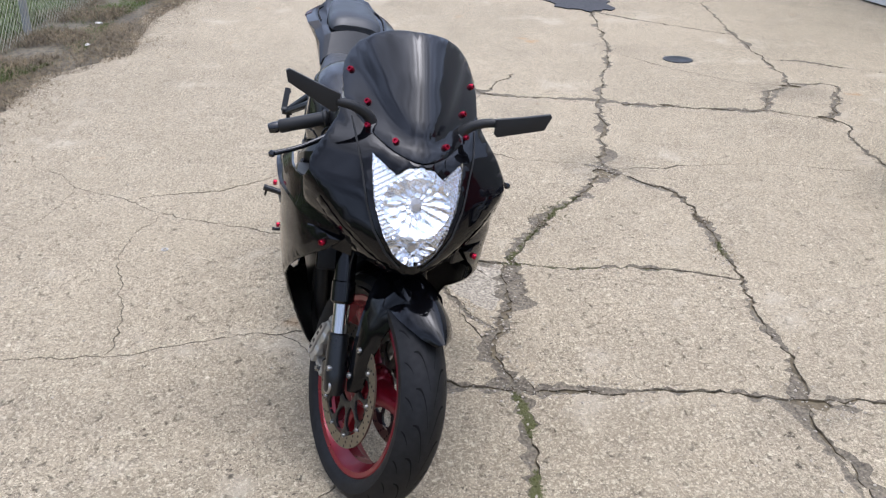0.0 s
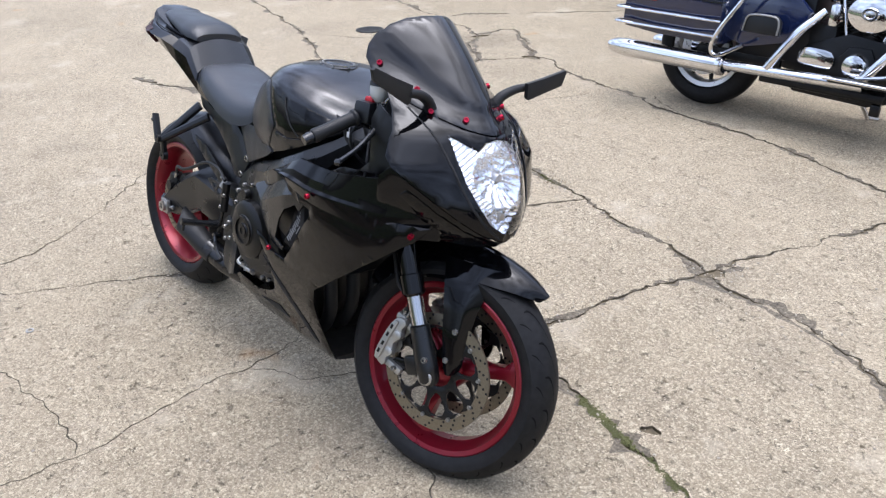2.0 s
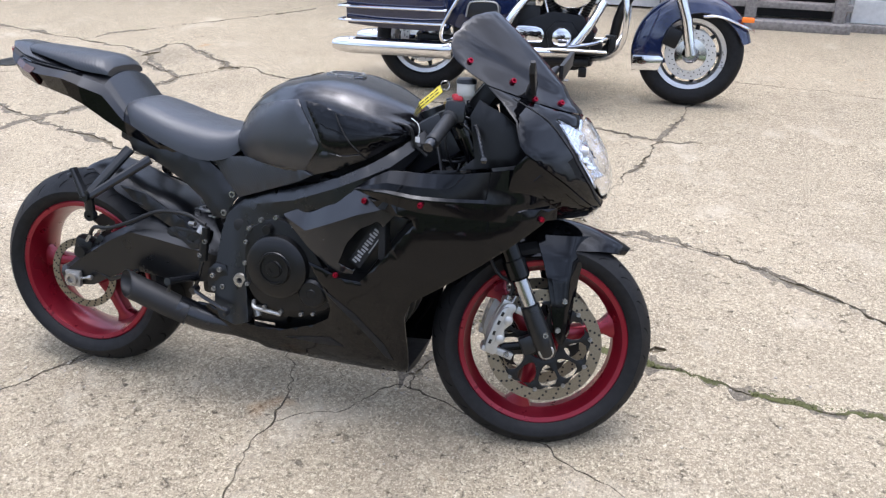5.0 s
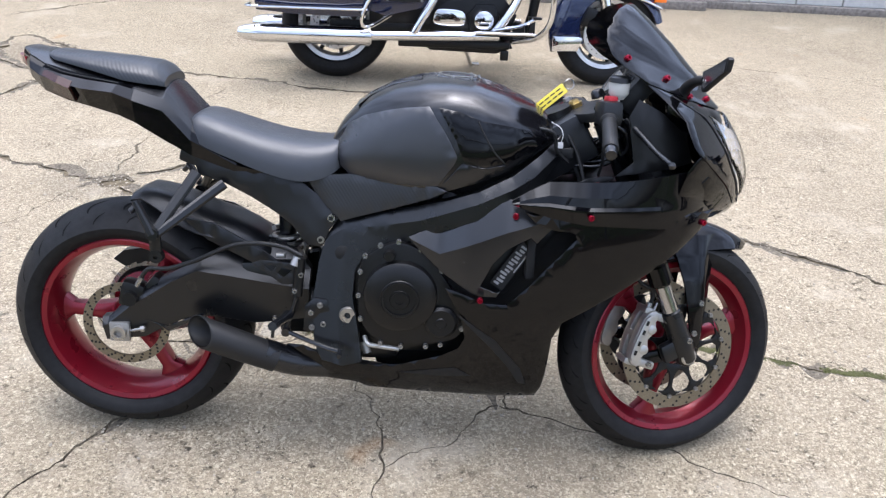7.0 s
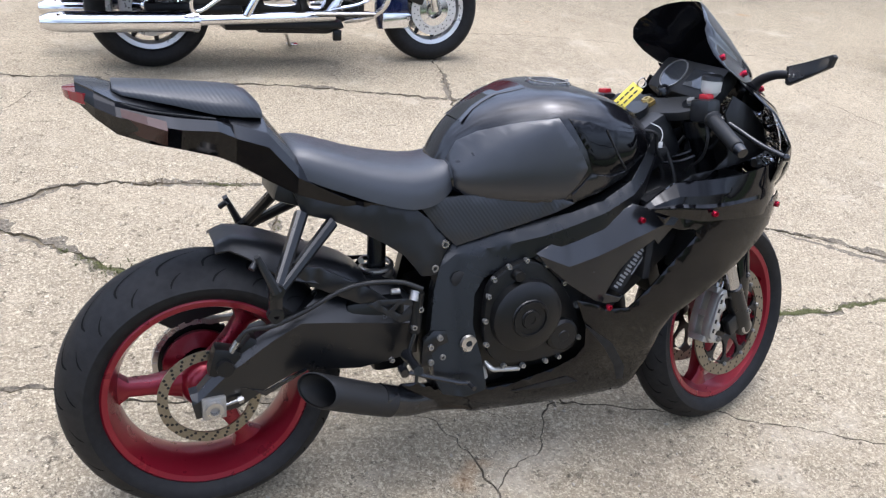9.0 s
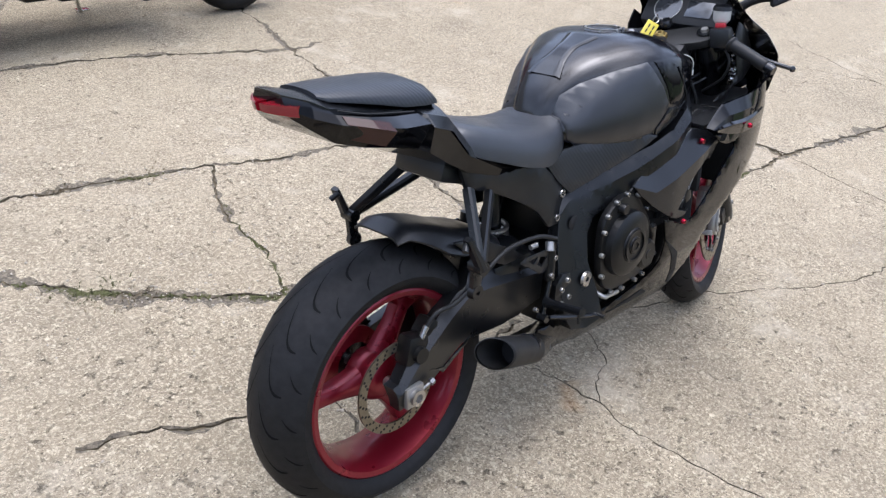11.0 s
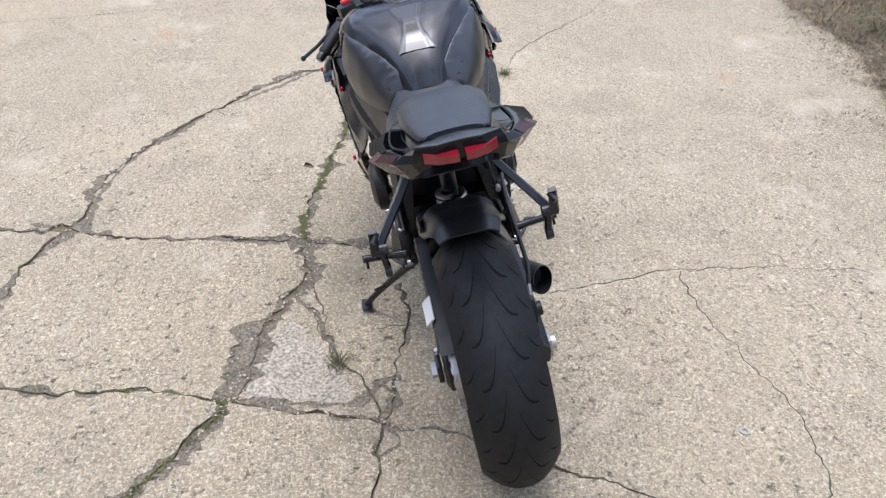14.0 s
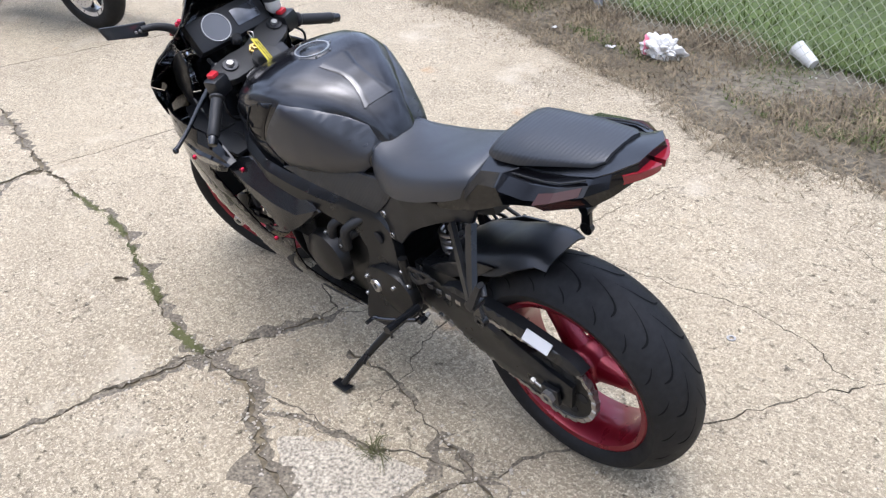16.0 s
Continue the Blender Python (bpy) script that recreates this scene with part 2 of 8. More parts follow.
    # the worn surface shows its gravel: pale and dark stones of several sizes, in patches
    worn = ramp(noise_tex(2.1, 5, 0.65), 0.38, 0.62, 0.25, 1.0)
    for scale, amount, of, lo_r, lo_g in ((46, 0.03, 60, 0.90, 0.86), (85, 0.02, 100, 0.76, 0.74), (150, 0.010, 170, 0.60, 0.62)):
        dist, pick = warped(scale, amount, of)
        stone = ramp(dist, 0.30, 0.38, 1, 0)
        base = mixed(times(times(stone, ramp(pick.outputs["Red"], lo_r, lo_r + 0.1, 0, 0.95)), worn), base, (0.70, 0.66, 0.57, 1))
        base = mixed(times(times(stone, ramp(pick.outputs["Green"], lo_g, lo_g + 0.1, 0, 0.9)), worn), base, (0.105, 0.094, 0.078, 1))
    # ragged pits where stones have broken out
    pits = times(ramp(noise_tex(24, 9, 0.85), 0.57, 0.62, 0, 0.9), ramp(noise_tex(5, 5, 0.7), 0.4, 0.6, 0.1, 1.0))
    for scale, amount, of, chance, size in ((13, 0.09, 26, 0.80, 0.20), (24, 0.05, 50, 0.84, 0.24), (55, 0.025, 110, 0.85, 0.30)):
        dist, pick = warped(scale, amount, of)
        hole = times(ramp(dist, size * 0.55, size, 1.0, 0.0), ramp(pick.outputs["Blue"], chance, chance + 0.12, 0.0, 0.95))
        join = n.new("ShaderNodeMath")
        join.operation = "MAXIMUM"
        l.new(pits, join.inputs[0])
        l.new(hole, join.inputs[1])
        pits = join.outputs[0]
    base = mixed(pits, base, (0.125, 0.11, 0.09, 1))
    stains = ramp(noise_tex(1.3, 8, 0.65), 0.54, 0.70, 0, 0.55)
    base = mixed(stains, base, (0.66, 0.66, 0.67, 1), "MULTIPLY")
    pale = ramp(noise_tex(1.9, 8, 0.7), 0.56, 0.68, 0, 0.5)
    base = mixed(pale, base, (0.56, 0.535, 0.49, 1))
    rust = ramp(noise_tex(2.3, 3, 0.5), 0.70, 0.76, 0, 0.5)
    base = mixed(rust, base, (0.42, 0.25, 0.12, 1))
    # the slabs turn greyer and darker towards lower y, with an uneven edge
    where = n.new("ShaderNodeSeparateXYZ")
    l.new(co.outputs["Object"], where.inputs["Vector"])
    sideways = n.new("ShaderNodeMath")
    sideways.operation = "MULTIPLY_ADD"
    l.new(broad, sideways.inputs[0])
    sideways.inputs[1].default_value = 2.4
    l.new(where.outputs["Y"], sideways.inputs[2])
    base = mixed(ramp(sideways.outputs[0], -0.9, 1.5, 0.25, 0.0), base, (0.74, 0.75, 0.77, 1), "MULTIPLY")
    # old damp and oil marks with ragged edges
    edge_noise = noise_tex(9, 7, 0.75)
    for x, y, r, depth in ((0.84, 0.38, 0.10, 0.5), (0.14, 0.34, 0.12, 0.5), (-0.75, 1.5, 0.22, 0.5), (-2.0, 3.3, 0.25, 0.5), (1.32, 1.42, 0.13, 0.5), (2.2, -0.9, 0.16, 0.35)):
        d = n.new("ShaderNodeVectorMath")
        d.operation = "DISTANCE"
        d.inputs[1].default_value = (x, y, 0)
        l.new(co.outputs["Object"], d.inputs[0])
        away = n.new("ShaderNodeMath")
        away.operation = "MULTIPLY_ADD"
        l.new(edge_noise, away.inputs[0])
        away.inputs[1].default_value = -r * 1.9
        l.new(d.outputs["Value"], away.inputs[2])
        base = mixed(ramp(away.outputs[0], -r * 0.25, r * 0.25, depth, 0.0), base, (0.60, 0.61, 0.62, 1), "MULTIPLY")
    base = mixed(1.0, base, (0.84, 0.758, 0.625, 1), "MULTIPLY")
    l.new(base, b.inputs["Base Color"])
    b.inputs["Roughness"].default_value = 0.86
    b.inputs["Specular IOR Level"].default_value = 0.3
    bp = n.new("ShaderNodeBump")
    bp.inputs["Strength"].default_value, bp.inputs["Distance"].default_value = 0.9, 0.006
    hsum = n.new("ShaderNodeMath")
    hsum.operation = "ADD"
    l.new(fine, hsum.inputs[0])
    l.new(ramp(pits, 0, 1, 0, -1.2), hsum.inputs[1])
    l.new(hsum.outputs[0], bp.inputs["Height"])
    l.new(bp.outputs["Normal"], b.inputs["Normal"])
    return m


RIBBED = carbon_material()
CONCRETE = concrete_material()
REDLENS = material("red_tail_lens", (0.17, 0.004, 0.010), 0.12, coat=0.4, rough_vary=0.04)
SMOKELENS = material("smoked_signal_lens", (0.035, 0.012, 0.009), 0.22, spec=0.3)
CLEAR = lens_material("clear_headlight_cover", (0.97, 0.98, 1.0), 0.02, 1.0)
REFLECTOR = material("faceted_reflector", (0.78, 0.79, 0.81), 0.16, metal=1.0)
DIALGLASS = material("dial_glass", (0.03, 0.032, 0.035), 0.06, coat=1.0)
SOIL = material("bare_soil", (0.105, 0.088, 0.060), 0.95, bump=0.9, bump_scale=50, vary=0.6, vary_scale=2.6, grain=0.5, grain_scale=30)
MEADOW = material("short_meadow", (0.038, 0.058, 0.005), 0.9, bump=0.6, bump_scale=60, vary=0.4, vary_scale=0.8, grain=0.4, grain_scale=25)


# ---- building helpers ----
def part(name, bm, mat, parent=None, label="", m=None, angle=38, kind=""):
    """Links a bmesh as one mesh object, under a thing or a part."""
    bmesh.ops.recalc_face_normals(bm, faces=bm.faces)
    me = bpy.data.meshes.new(name)
    bm.to_mesh(me)
    bm.free()
    me.materials.append(mat)
    me.shade_smooth()
    me.set_sharp_from_angle(angle=radians(angle))
    ob = new(name, me)
    if parent is not None:
        ob.parent = parent
    if m is not None:
        ob.matrix_basis = m
    return tagged(ob, label, kind=kind)


def thing(name, m, label, category, group=""):
    ob = new(name)
    ob.empty_display_size = 0.1
    ob.matrix_basis = m
    return tagged(ob, label, category, group)


def spline(pts, n=6, closed=False):
    """Points along a smooth curve through pts (any dimension)."""
    p = [np.array(q, float) for q in pts]
    out, last = [], len(p) if closed else len(p) - 1
    for i in range(last):
        a, b2 = p[i], p[(i + 1) % len(p)]
        z = p[i - 1] if (closed or i) else 2 * a - b2
        c2 = p[(i + 2) % len(p)] if (closed or i + 2 < len(p)) else 2 * b2 - a
        for k in range(n):
            t = k / n
            out.append(0.5 * (2 * a + (b2 - z) * t + (2 * z - 5 * a + 4 * b2 - c2) * t * t + (3 * a - z - 3 * b2 + c2) * t ** 3))
    if not closed:
        out.append(p[-1])
    return out


def curve_at(x, table):
    return float(np.interp(x, [t[0] for t in table], [t[1] for t in table]))


def loft(rings, closed=True, caps=True, bm=None):
    bm = bm or bmesh.new()
    rows = [[bm.verts.new(tuple(float(c) for c in v)) for v in r] for r in rings]
    n = len(rows[0])
    for a, b2 in zip(rows, rows[1:]):
        for i in range(n if closed else n - 1):
            j = (i + 1) % n
            bm.faces.new((a[i], a[j], b2[j], b2[i]))
    if caps and closed:
        bm.faces.new(list(reversed(rows[0])))
        bm.faces.new(rows[-1])
    return bm


def tube(pts, r, seg=10, n=4, bm=None, smooth=True):
    """A round bar along pts; r is a radius or a list of radii."""
    pts = [Vector(p) for p in pts]
    radii = [float(q) for q in r] if isinstance(r, (list, tuple)) else [float(r)] * len(pts)
    if smooth and len(pts) > 2:
        full = spline([(*p, q) for p, q in zip(pts, radii)], n)
        pts, radii = [Vector(p[:3]) for p in full], [float(p[3]) for p in full]
    rings, side = [], None
    for i, p in enumerate(pts):
        way = (pts[min(i + 1, len(pts) - 1)] - pts[max(i - 1, 0)]).normalized()
        side = way.orthogonal() if side is None else (side - way * side.dot(way))
        side.normalize()
        other = way.cross(side)
        rings.append([p + radii[i] * (math.cos(a) * side + math.sin(a) * other) for a in (2 * math.pi * k / seg for k in range(seg))])
    return loft(rings, bm=bm)


def lathe(profile, seg=48, axis="y", centre=(0, 0, 0), closed=True, bm=None):
    """Turns a profile of (radius, along) round an axis; closed: the profile closes on itself."""
    bm = bm or bmesh.new()
    rows = []
    for k in range(seg):
        a = 2 * math.pi * k / seg
        ring = []
        for r, h in profile:
            u, v = r * math.cos(a), r * math.sin(a)
            p = {"y": (u, h, v), "x": (h, u, v), "z": (u, v, h)}[axis]
            ring.append(bm.verts.new((p[0] + centre[0], p[1] + centre[1], p[2] + centre[2])))
        rows.append(ring)
    m = len(profile)
    for k in range(seg):
        a, b2 = rows[k], rows[(k + 1) % seg]
        for i in range(m if closed else m - 1):
            j = (i + 1) % m
            bm.faces.new((a[i], a[j], b2[j], b2[i]))
    bmesh.ops.remove_doubles(bm, verts=bm.verts, dist=1e-5)
    return bm


def box(cx, cy, cz, sx, sy, sz, bevel=0.0, m=None, bm=None, seg=2):
    """A box by centre and full sizes, with rounded edges."""
    one = bmesh.new()
    bmesh.ops.create_cube(one, size=1.0, matrix=Matrix.Diagonal((sx, sy, sz, 1)))
    if bevel:
        bmesh.ops.bevel(one, geom=one.edges[:], offset=bevel, segments=seg, affect="EDGES", profile=0.6)
    bmesh.ops.transform(one, matrix=(m or Matrix.Identity(4)), verts=one.verts)
    bmesh.ops.translate(one, verts=one.verts, vec=(cx, cy, cz))
    return joined(bm, one)


def joined(bm, one):
    if bm is None:
        return one
    tmp = bpy.data.meshes.new("tmp")
    one.to_mesh(tmp)
    one.free()
    bm.from_mesh(tmp)
    bpy.data.meshes.remove(tmp)
    return bm


def rod(a, b2, r, r2=None, seg=12, bm=None):
    return tube([a, b2], [r, r if r2 is None else r2], seg=seg, bm=bm, smooth=False)


def slab(outline, y0, y1, bevel=0.004, bm=None, smooth=0, seg=2):
    """A plate of outline (x, z), from y0 to y1, with rounded edges."""
    pts = spline(outline, smooth, True) if smooth else outline
    one = bmesh.new()
    f = one.faces.new([one.verts.new((float(x), y0, float(z))) for x, z in pts])
    ex = bmesh.ops.extrude_face_region(one, geom=[f])
    bmesh.ops.translate(one, verts=[v for v in ex["geom"] if isinstance(v, bmesh.types.BMVert)], vec=(0, y1 - y0, 0))
    if bevel:
        rim = [e for e in one.edges if abs(e.verts[0].co.y - e.verts[1].co.y) < 1e-6]
        bmesh.ops.bevel(one, geom=rim, offset=bevel, segments=seg, affect="EDGES", profile=0.6)
    return joined(bm, one)


def inside(p, poly):
    x, z = p
    hit = False
    for (x1, z1), (x2, z2) in zip(poly, poly[1:] + poly[:1]):
        if (z1 > z) != (z2 > z) and x < (x2 - x1) * (z - z1) / (z2 - z1) + x1:
            hit = not hit
    return hit


def panel(outline, yf, thick=0.004, side=-1, step=0.025, edge=0.006, smooth=0, holes=(), creases=()):
    """A bodywork panel: outline in (x, z), bulged to y = side * yf(x, z), with a turned-in edge; holes are outlines cut out of it, creases are fold lines."""
    from mathutils.geometry import delaunay_2d_cdt
    def fine(o):
        o = [tuple(map(float, q)) for q in (spline(o, smooth, True) if smooth else o)]
        res = []
        for a, b2 in zip(o, o[1:] + o[:1]):
            k = max(1, int(math.dist(a, b2) / step))
            res += [(a[0] + (b2[0] - a[0]) * i / k, a[1] + (b2[1] - a[1]) * i / k) for i in range(k)]
        return res
    loops = [fine(outline)] + [fine(h) for h in holes]
    segs = np.array([(*a, *b2) for lp in loops for a, b2 in zip(lp, lp[1:] + lp[:1])])
    def near(q):
        a, d = segs[:, :2], segs[:, 2:] - segs[:, :2]
        t = np.clip(((q - a) * d).sum(1) / np.maximum((d * d).sum(1), 1e-12), 0, 1)
        return float(np.sqrt((((a + d * t[:, None]) - q) ** 2).sum(1).min()))
    co, edges = [], []
    for lp in loops:
        s = len(co)
        co += lp
        edges += [(s + i, s + (i + 1) % len(lp)) for i in range(len(lp))]
    folds = []
    for line in creases:
        pts = []
        for a, b2 in zip(line, line[1:]):
            k = max(1, int(math.dist(a, b2) / step))
            pts += [(a[0] + (b2[0] - a[0]) * i / k, a[1] + (b2[1] - a[1]) * i / k) for i in range(k)]
        pts = [q for q in pts + [line[-1]] if inside(q, loops[0]) and near(np.array(q)) > edge * 1.05]
        start = len(co)
        co += pts
        folds += pts
        edges += [(start + i, start + i + 1) for i in range(len(pts) - 1)]
    clear = lambda q: all(math.dist(q, f) > step * 0.45 for f in folds)
    ins = lambda q: inside(q, loops[0]) and not any(inside(q, lp) for lp in loops[1:])
    for lp in loops:
        for a, b2 in zip(lp, lp[1:] + lp[:1]):
            mx, mz, dx, dz = (a[0] + b2[0]) / 2, (a[1] + b2[1]) / 2, b2[0] - a[0], b2[1] - a[1]
            ln = math.hypot(dx, dz) or 1
            for s in (1, -1):
                q = (mx - s * dz / ln * edge, mz + s * dx / ln * edge)
                if ins(q) and near(np.array(q)) > edge * 0.7 and clear(q):
                    co.append(q)
    xs, zs = [p[0] for p in loops[0]], [p[1] for p in loops[0]]
    nz = 0
    z = min(zs) + step / 2
    while z < max(zs):
        x = min(xs) + step * (0.25 + 0.5 * (nz % 2))
        while x < max(xs):
            if ins((x, z)) and near(np.array((x, z))) > max(edge * 1.6, step * 0.5) and clear((x, z)):
                co.append((x, z))
            x += step
        z += step * 0.87
        nz += 1
    v, _, faces, *_ = delaunay_2d_cdt([Vector(p) for p in co], edges, [], 0, 1e-6)
    keep = [f for f in faces if ins(tuple(sum((v[i] for i in f), Vector((0, 0))) / len(f)))]
    bm = bmesh.new()
    outer, inner = {}, {}
    for f in keep:
        for i in f:
            if i not in outer:
                d = min(near(np.array(v[i])) / edge, 1.0)
                y = yf(v[i].x, v[i].y)
                outer[i] = bm.verts.new((v[i].x, side * (y - edge * 0.8 * (1 - d) ** 2), v[i].y))
                inner[i] = bm.verts.new((v[i].x, side * (y - thick - edge * 0.8), v[i].y))
    count = {}
    for f in keep:
        bm.faces.new([outer[i] for i in f])
        bm.faces.new([inner[i] for i in reversed(f)])
        for a, b2 in zip(f, f[1:] + f[:1]):
            k = (min(a, b2), max(a, b2))
            count[k] = count.get(k, 0) + 1
    for (a, b2), c in count.items():
        if c == 1:
            bm.faces.new((outer[a], outer[b2], inner[b2], inner[a]))
    return bm


def bolt_head(p, r=0.007, h=0.005, way=(0, -1, 0)):
    """A round head with a dark-edged hex recess."""
    bm = bmesh.new()
    one = lathe([(0.0, h * 0.35), (r * 0.5, h * 0.35), (r * 0.5, h), (r * 0.85, h), (r, h * 0.5), (r, -0.004), (0.0, -0.004)], seg=12, axis="z", closed=False)
    bmesh.ops.transform(one, matrix=Matrix.Translation(p) @ Vector(way).to_track_quat("Z", "Y").to_matrix().to_4x4(), verts=one.verts)
    return joined(None, one)

# ---- ground: a concrete yard with cracks, a weedy verge, a fence and a meadow ----
rng = random.Random(7)
EDGE = [(-300, 14.0), (-14, -0.3), (-8, -0.8), (-5.3, -1.13), (-4.56, -1.3), (-3.35, -1.32), (-2.76, -1.7), (-2.25, -1.82), (-1.0, -1.86), (0.03, -1.87), (0.575, -1.82),
        (0.85, -1.9), (1.275, -2.17), (1.8, -2.28), (2.74, -2.58), (3.52, -2.6), (6, -3.1), (12, -4.2), (300, -40)]
CRACKS, HOLES, BANDS, PATCHES = [], [], [], []


def crack(pts, width=0.012):
    CRACKS.append((pts, width))


def band(pts, width):
    """A strip where the surface has crumbled away along a crack."""
    BANDS.append((pts, width))


def pothole(cx, cy, rx, ry, turn=0.0):
    pts = []
    for k in range(11):
        a = 2 * math.pi * k / 11
        r = rng.uniform(0.65, 1.1)
        x, y = rx * r * math.cos(a), ry * r * math.sin(a)
        c, s = math.cos(radians(turn)), math.sin(radians(turn))
        pts.append((cx + x * c - y * s, cy + x * s + y * c))
    HOLES.append(pts)


crack([(-5.2, 4.2), (-3.7, 3.8), (-2.87, 3.61), (-2.16, 3.4), (-1.95, 3.13), (-1.58, 2.9)], 0.02)
crack([(-2.87, 3.61), (-2.74, 3.87), (-2.36, 4.32), (-1.6, 5.2)], 0.02)
crack([(-1.58, 2.9), (-1.34, 3.2), (-1.23, 3.24), (-0.93, 3.09), (-0.43, 3.01), (0.12, 2.89), (0.61, 2.86), (1.01, 2.75), (1.58, 2.57), (1.81, 2.59)], 0.014)
crack([(-2.16, 3.4), (-2.03, 3.7), (-1.34, 3.2)], 0.018)
crack([(-2.9, 0.9), (-2.14, 1.18), (-2.02, 1.47), (-1.87, 1.88), (-1.7, 2.35), (-1.58, 2.9)], 0.026)
crack([(-4.84, 2.87), (-3.23, 2.45), (-1.87, 1.88), (-1.31, 1.72), (-0.72, 1.47)], 0.026)
crack([(-1.69, 0.85), (-1.49, 0.77), (-0.94, 1.02), (-0.82, 1.32), (-0.7, 1.49), (-0.69, 1.89), (-0.67, 2.37), (-0.51, 2.8)], 0.012)
crack([(-0.7, 1.49), (-0.35, 1.22), (-0.12, 1.0), (0.06, 0.88), (0.26, 0.72)], 0.03)
crack([(-0.7, 1.49), (-0.36, 1.71), (0.0, 1.7), (0.37, 1.63), (0.54, 1.59), (0.87, 1.52), (1.14, 1.48), (1.29, 1.41)], 0.022)
crack([(1.29, 1.41), (1.5, 1.36), (1.7, 1.36), (2.0, 1.24), (2.15, 1.15), (2.43, 0.95), (2.65, 0.77), (2.86, 0.57), (2.88, 0.35)], 0.02)
crack([(0.26, 0.72), (0.33, 0.92), (0.38, 1.2), (0.42, 1.4), (0.54, 1.59)], 0.014)
crack([(0.26, 0.72), (0.31, 0.7), (0.51, 0.67), (0.74, 0.58), (0.86, 0.52), (1.1, 0.53)], 0.034)
crack([(0.98, 0.16), (1.04, 0.34), (1.1, 0.53), (1.17, 0.9), (1.22, 1.15), (1.29, 1.41)], 0.026)
crack([(1.29, 1.41), (1.34, 1.64), (1.41, 1.83), (1.44, 1.94), (1.53, 2.3), (1.58, 2.57), (1.72, 3.24), (1.8, 4.0), (2.0, 5.3)], 0.013)
crack([(1.1, 0.53), (1.32, 0.53), (1.5, 0.49), (1.62, 0.46), (1.88, 0.40), (2.14, 0.36), (2.55, 0.36), (2.88, 0.35), (3.36, 0.29), (4.09, 0.18), (4.54, 0.13)], 0.024)
crack([(0.86, 0.52), (0.68, 0.48), (0.47, 0.44), (0.26, 0.35), (0.12, 0.3), (0.06, 0.15), (0.0, 0.04), (-0.06, -0.06), (-0.14, -0.18), (-0.27, -0.45), (-0.42, -0.71)], 0.012)
crack([(0.78, 0.19), (0.6, 0.2), (0.45, 0.23), (0.19, 0.29), (0.1, 0.32), (-0.05, 0.33), (-0.21, 0.39), (-0.5, 0.5)], 0.013)
crack([(0.26, 0.72), (0.22, 0.59), (0.18, 0.46), (0.12, 0.3)], 0.018)
crack([(0.68, 0.5), (0.5, 0.47), (0.36, 0.4)], 0.008)
crack([(-0.77, -1.09), (-0.43, -1.18), (-0.1, -1.35)], 0.009)
crack([(-1.03, -1.28), (-0.77, -1.09), (-0.43, -0.71), (-0.19, -0.77), (0.0, -0.79), (0.26, -0.76), (0.47, -0.715), (0.72, -0.73)], 0.0075)
crack([(-0.59, -0.8), (-0.63, -0.54), (-0.76, -0.23), (-1.2, 0.3), (-1.69, 0.85), (-2.14, 1.18)], 0.010)
crack([(0.64, -1.36), (0.7, -1.0), (0.73, -0.73), (0.69, -0.5), (0.66, -0.3), (0.66, -0.16), (0.63, 0.02), (0.57, 0.14), (0.53, 0.3)], 0.0075)
crack([(0.66, -0.17), (0.82, -0.07), (0.96, 0.08), (1.06, 0.07), (1.3, -0.01), (1.46, -0.07), (1.7, -0.2), (1.99, -0.33), (2.66, -0.5), (3.13, -0.73), (3.69, -1.26), (4.16, -1.55)], 0.0075)
crack([(0.98, 0.16), (1.0, 0.1), (1.06, 0.07)], 0.008)
crack([(2.82, -0.5), (2.82, -0.07), (2.88, 0.35)], 0.010)
crack([(4.8, 1.3), (4.54, 0.57), (4.54, 0.13), (4.4, -0.55), (4.16, -1.55), (4.06, -2.13), (3.86, -2.6)], 0.012)
crack([(4.0, 2.6), (4.16, 1.66), (4.26, 1.12), (4.54, 0.57)], 0.010)
crack([(-0.2, 3.05), (0.12, 2.9)], 0.010)
crack([(1.72, 3.9), (1.86, 3.88), (2.79, 3.77), (3.54, 3.53), (4.6, 3.2)], 0.012)
crack([(-2.6, 1.5), (-2.14, 1.18)], 0.02)
crack([(-6.5, 2.2), (-4.84, 2.87), (-3.71, 3.8)], 0.014)
crack([(-2.1, 3.35), (-2.3, 3.0), (-2.9, 2.6), (-3.23, 2.45)], 0.010)
crack([(-7.5, 5.6), (-5.2, 4.2), (-6.8, 2.6)], 0.012)
pothole(-0.64, 1.47, 0.10, 0.06, 20)
pothole(1.31, 1.43, 0.07, 0.035, 60)
pothole(-2.1, 3.38, 0.08, 0.04, 70)
pothole(-1.36, 3.2, 0.09, 0.05, 20)
pothole(2.86, 0.4, 0.05, 0.03, 70)
pothole(-1.75, 2.3, 0.06, 0.02, 70)
pothole(1.71, 0.525, 0.03, 0.02, 10)

band([(0.78, 0.59), (0.67, 0.595), (0.58, 0.665), (0.43, 0.735), (0.30, 0.73), (0.25, 0.745)], 0.085)
band([(1.10, 0.525), (0.89, 0.505), (0.80, 0.545), (0.74, 0.57)], 0.05)
band([(0.76, 0.56), (0.62, 0.485), (0.45, 0.438), (0.36, 0.41)], 0.034)
band([(0.264, 0.695), (0.245, 0.576), (0.216, 0.458), (0.218, 0.375), (0.30, 0.28), (0.28, 0.23)], 0.04)
band([(0.30, 0.32), (0.20, 0.25), (0.14, 0.30), (0.05, 0.27), (0.0, 0.33)], 0.035)
band([(1.10, 0.53), (1.075, 0.42), (1.045, 0.304), (0.955, 0.18), (0.97, 0.08)], 0.06)
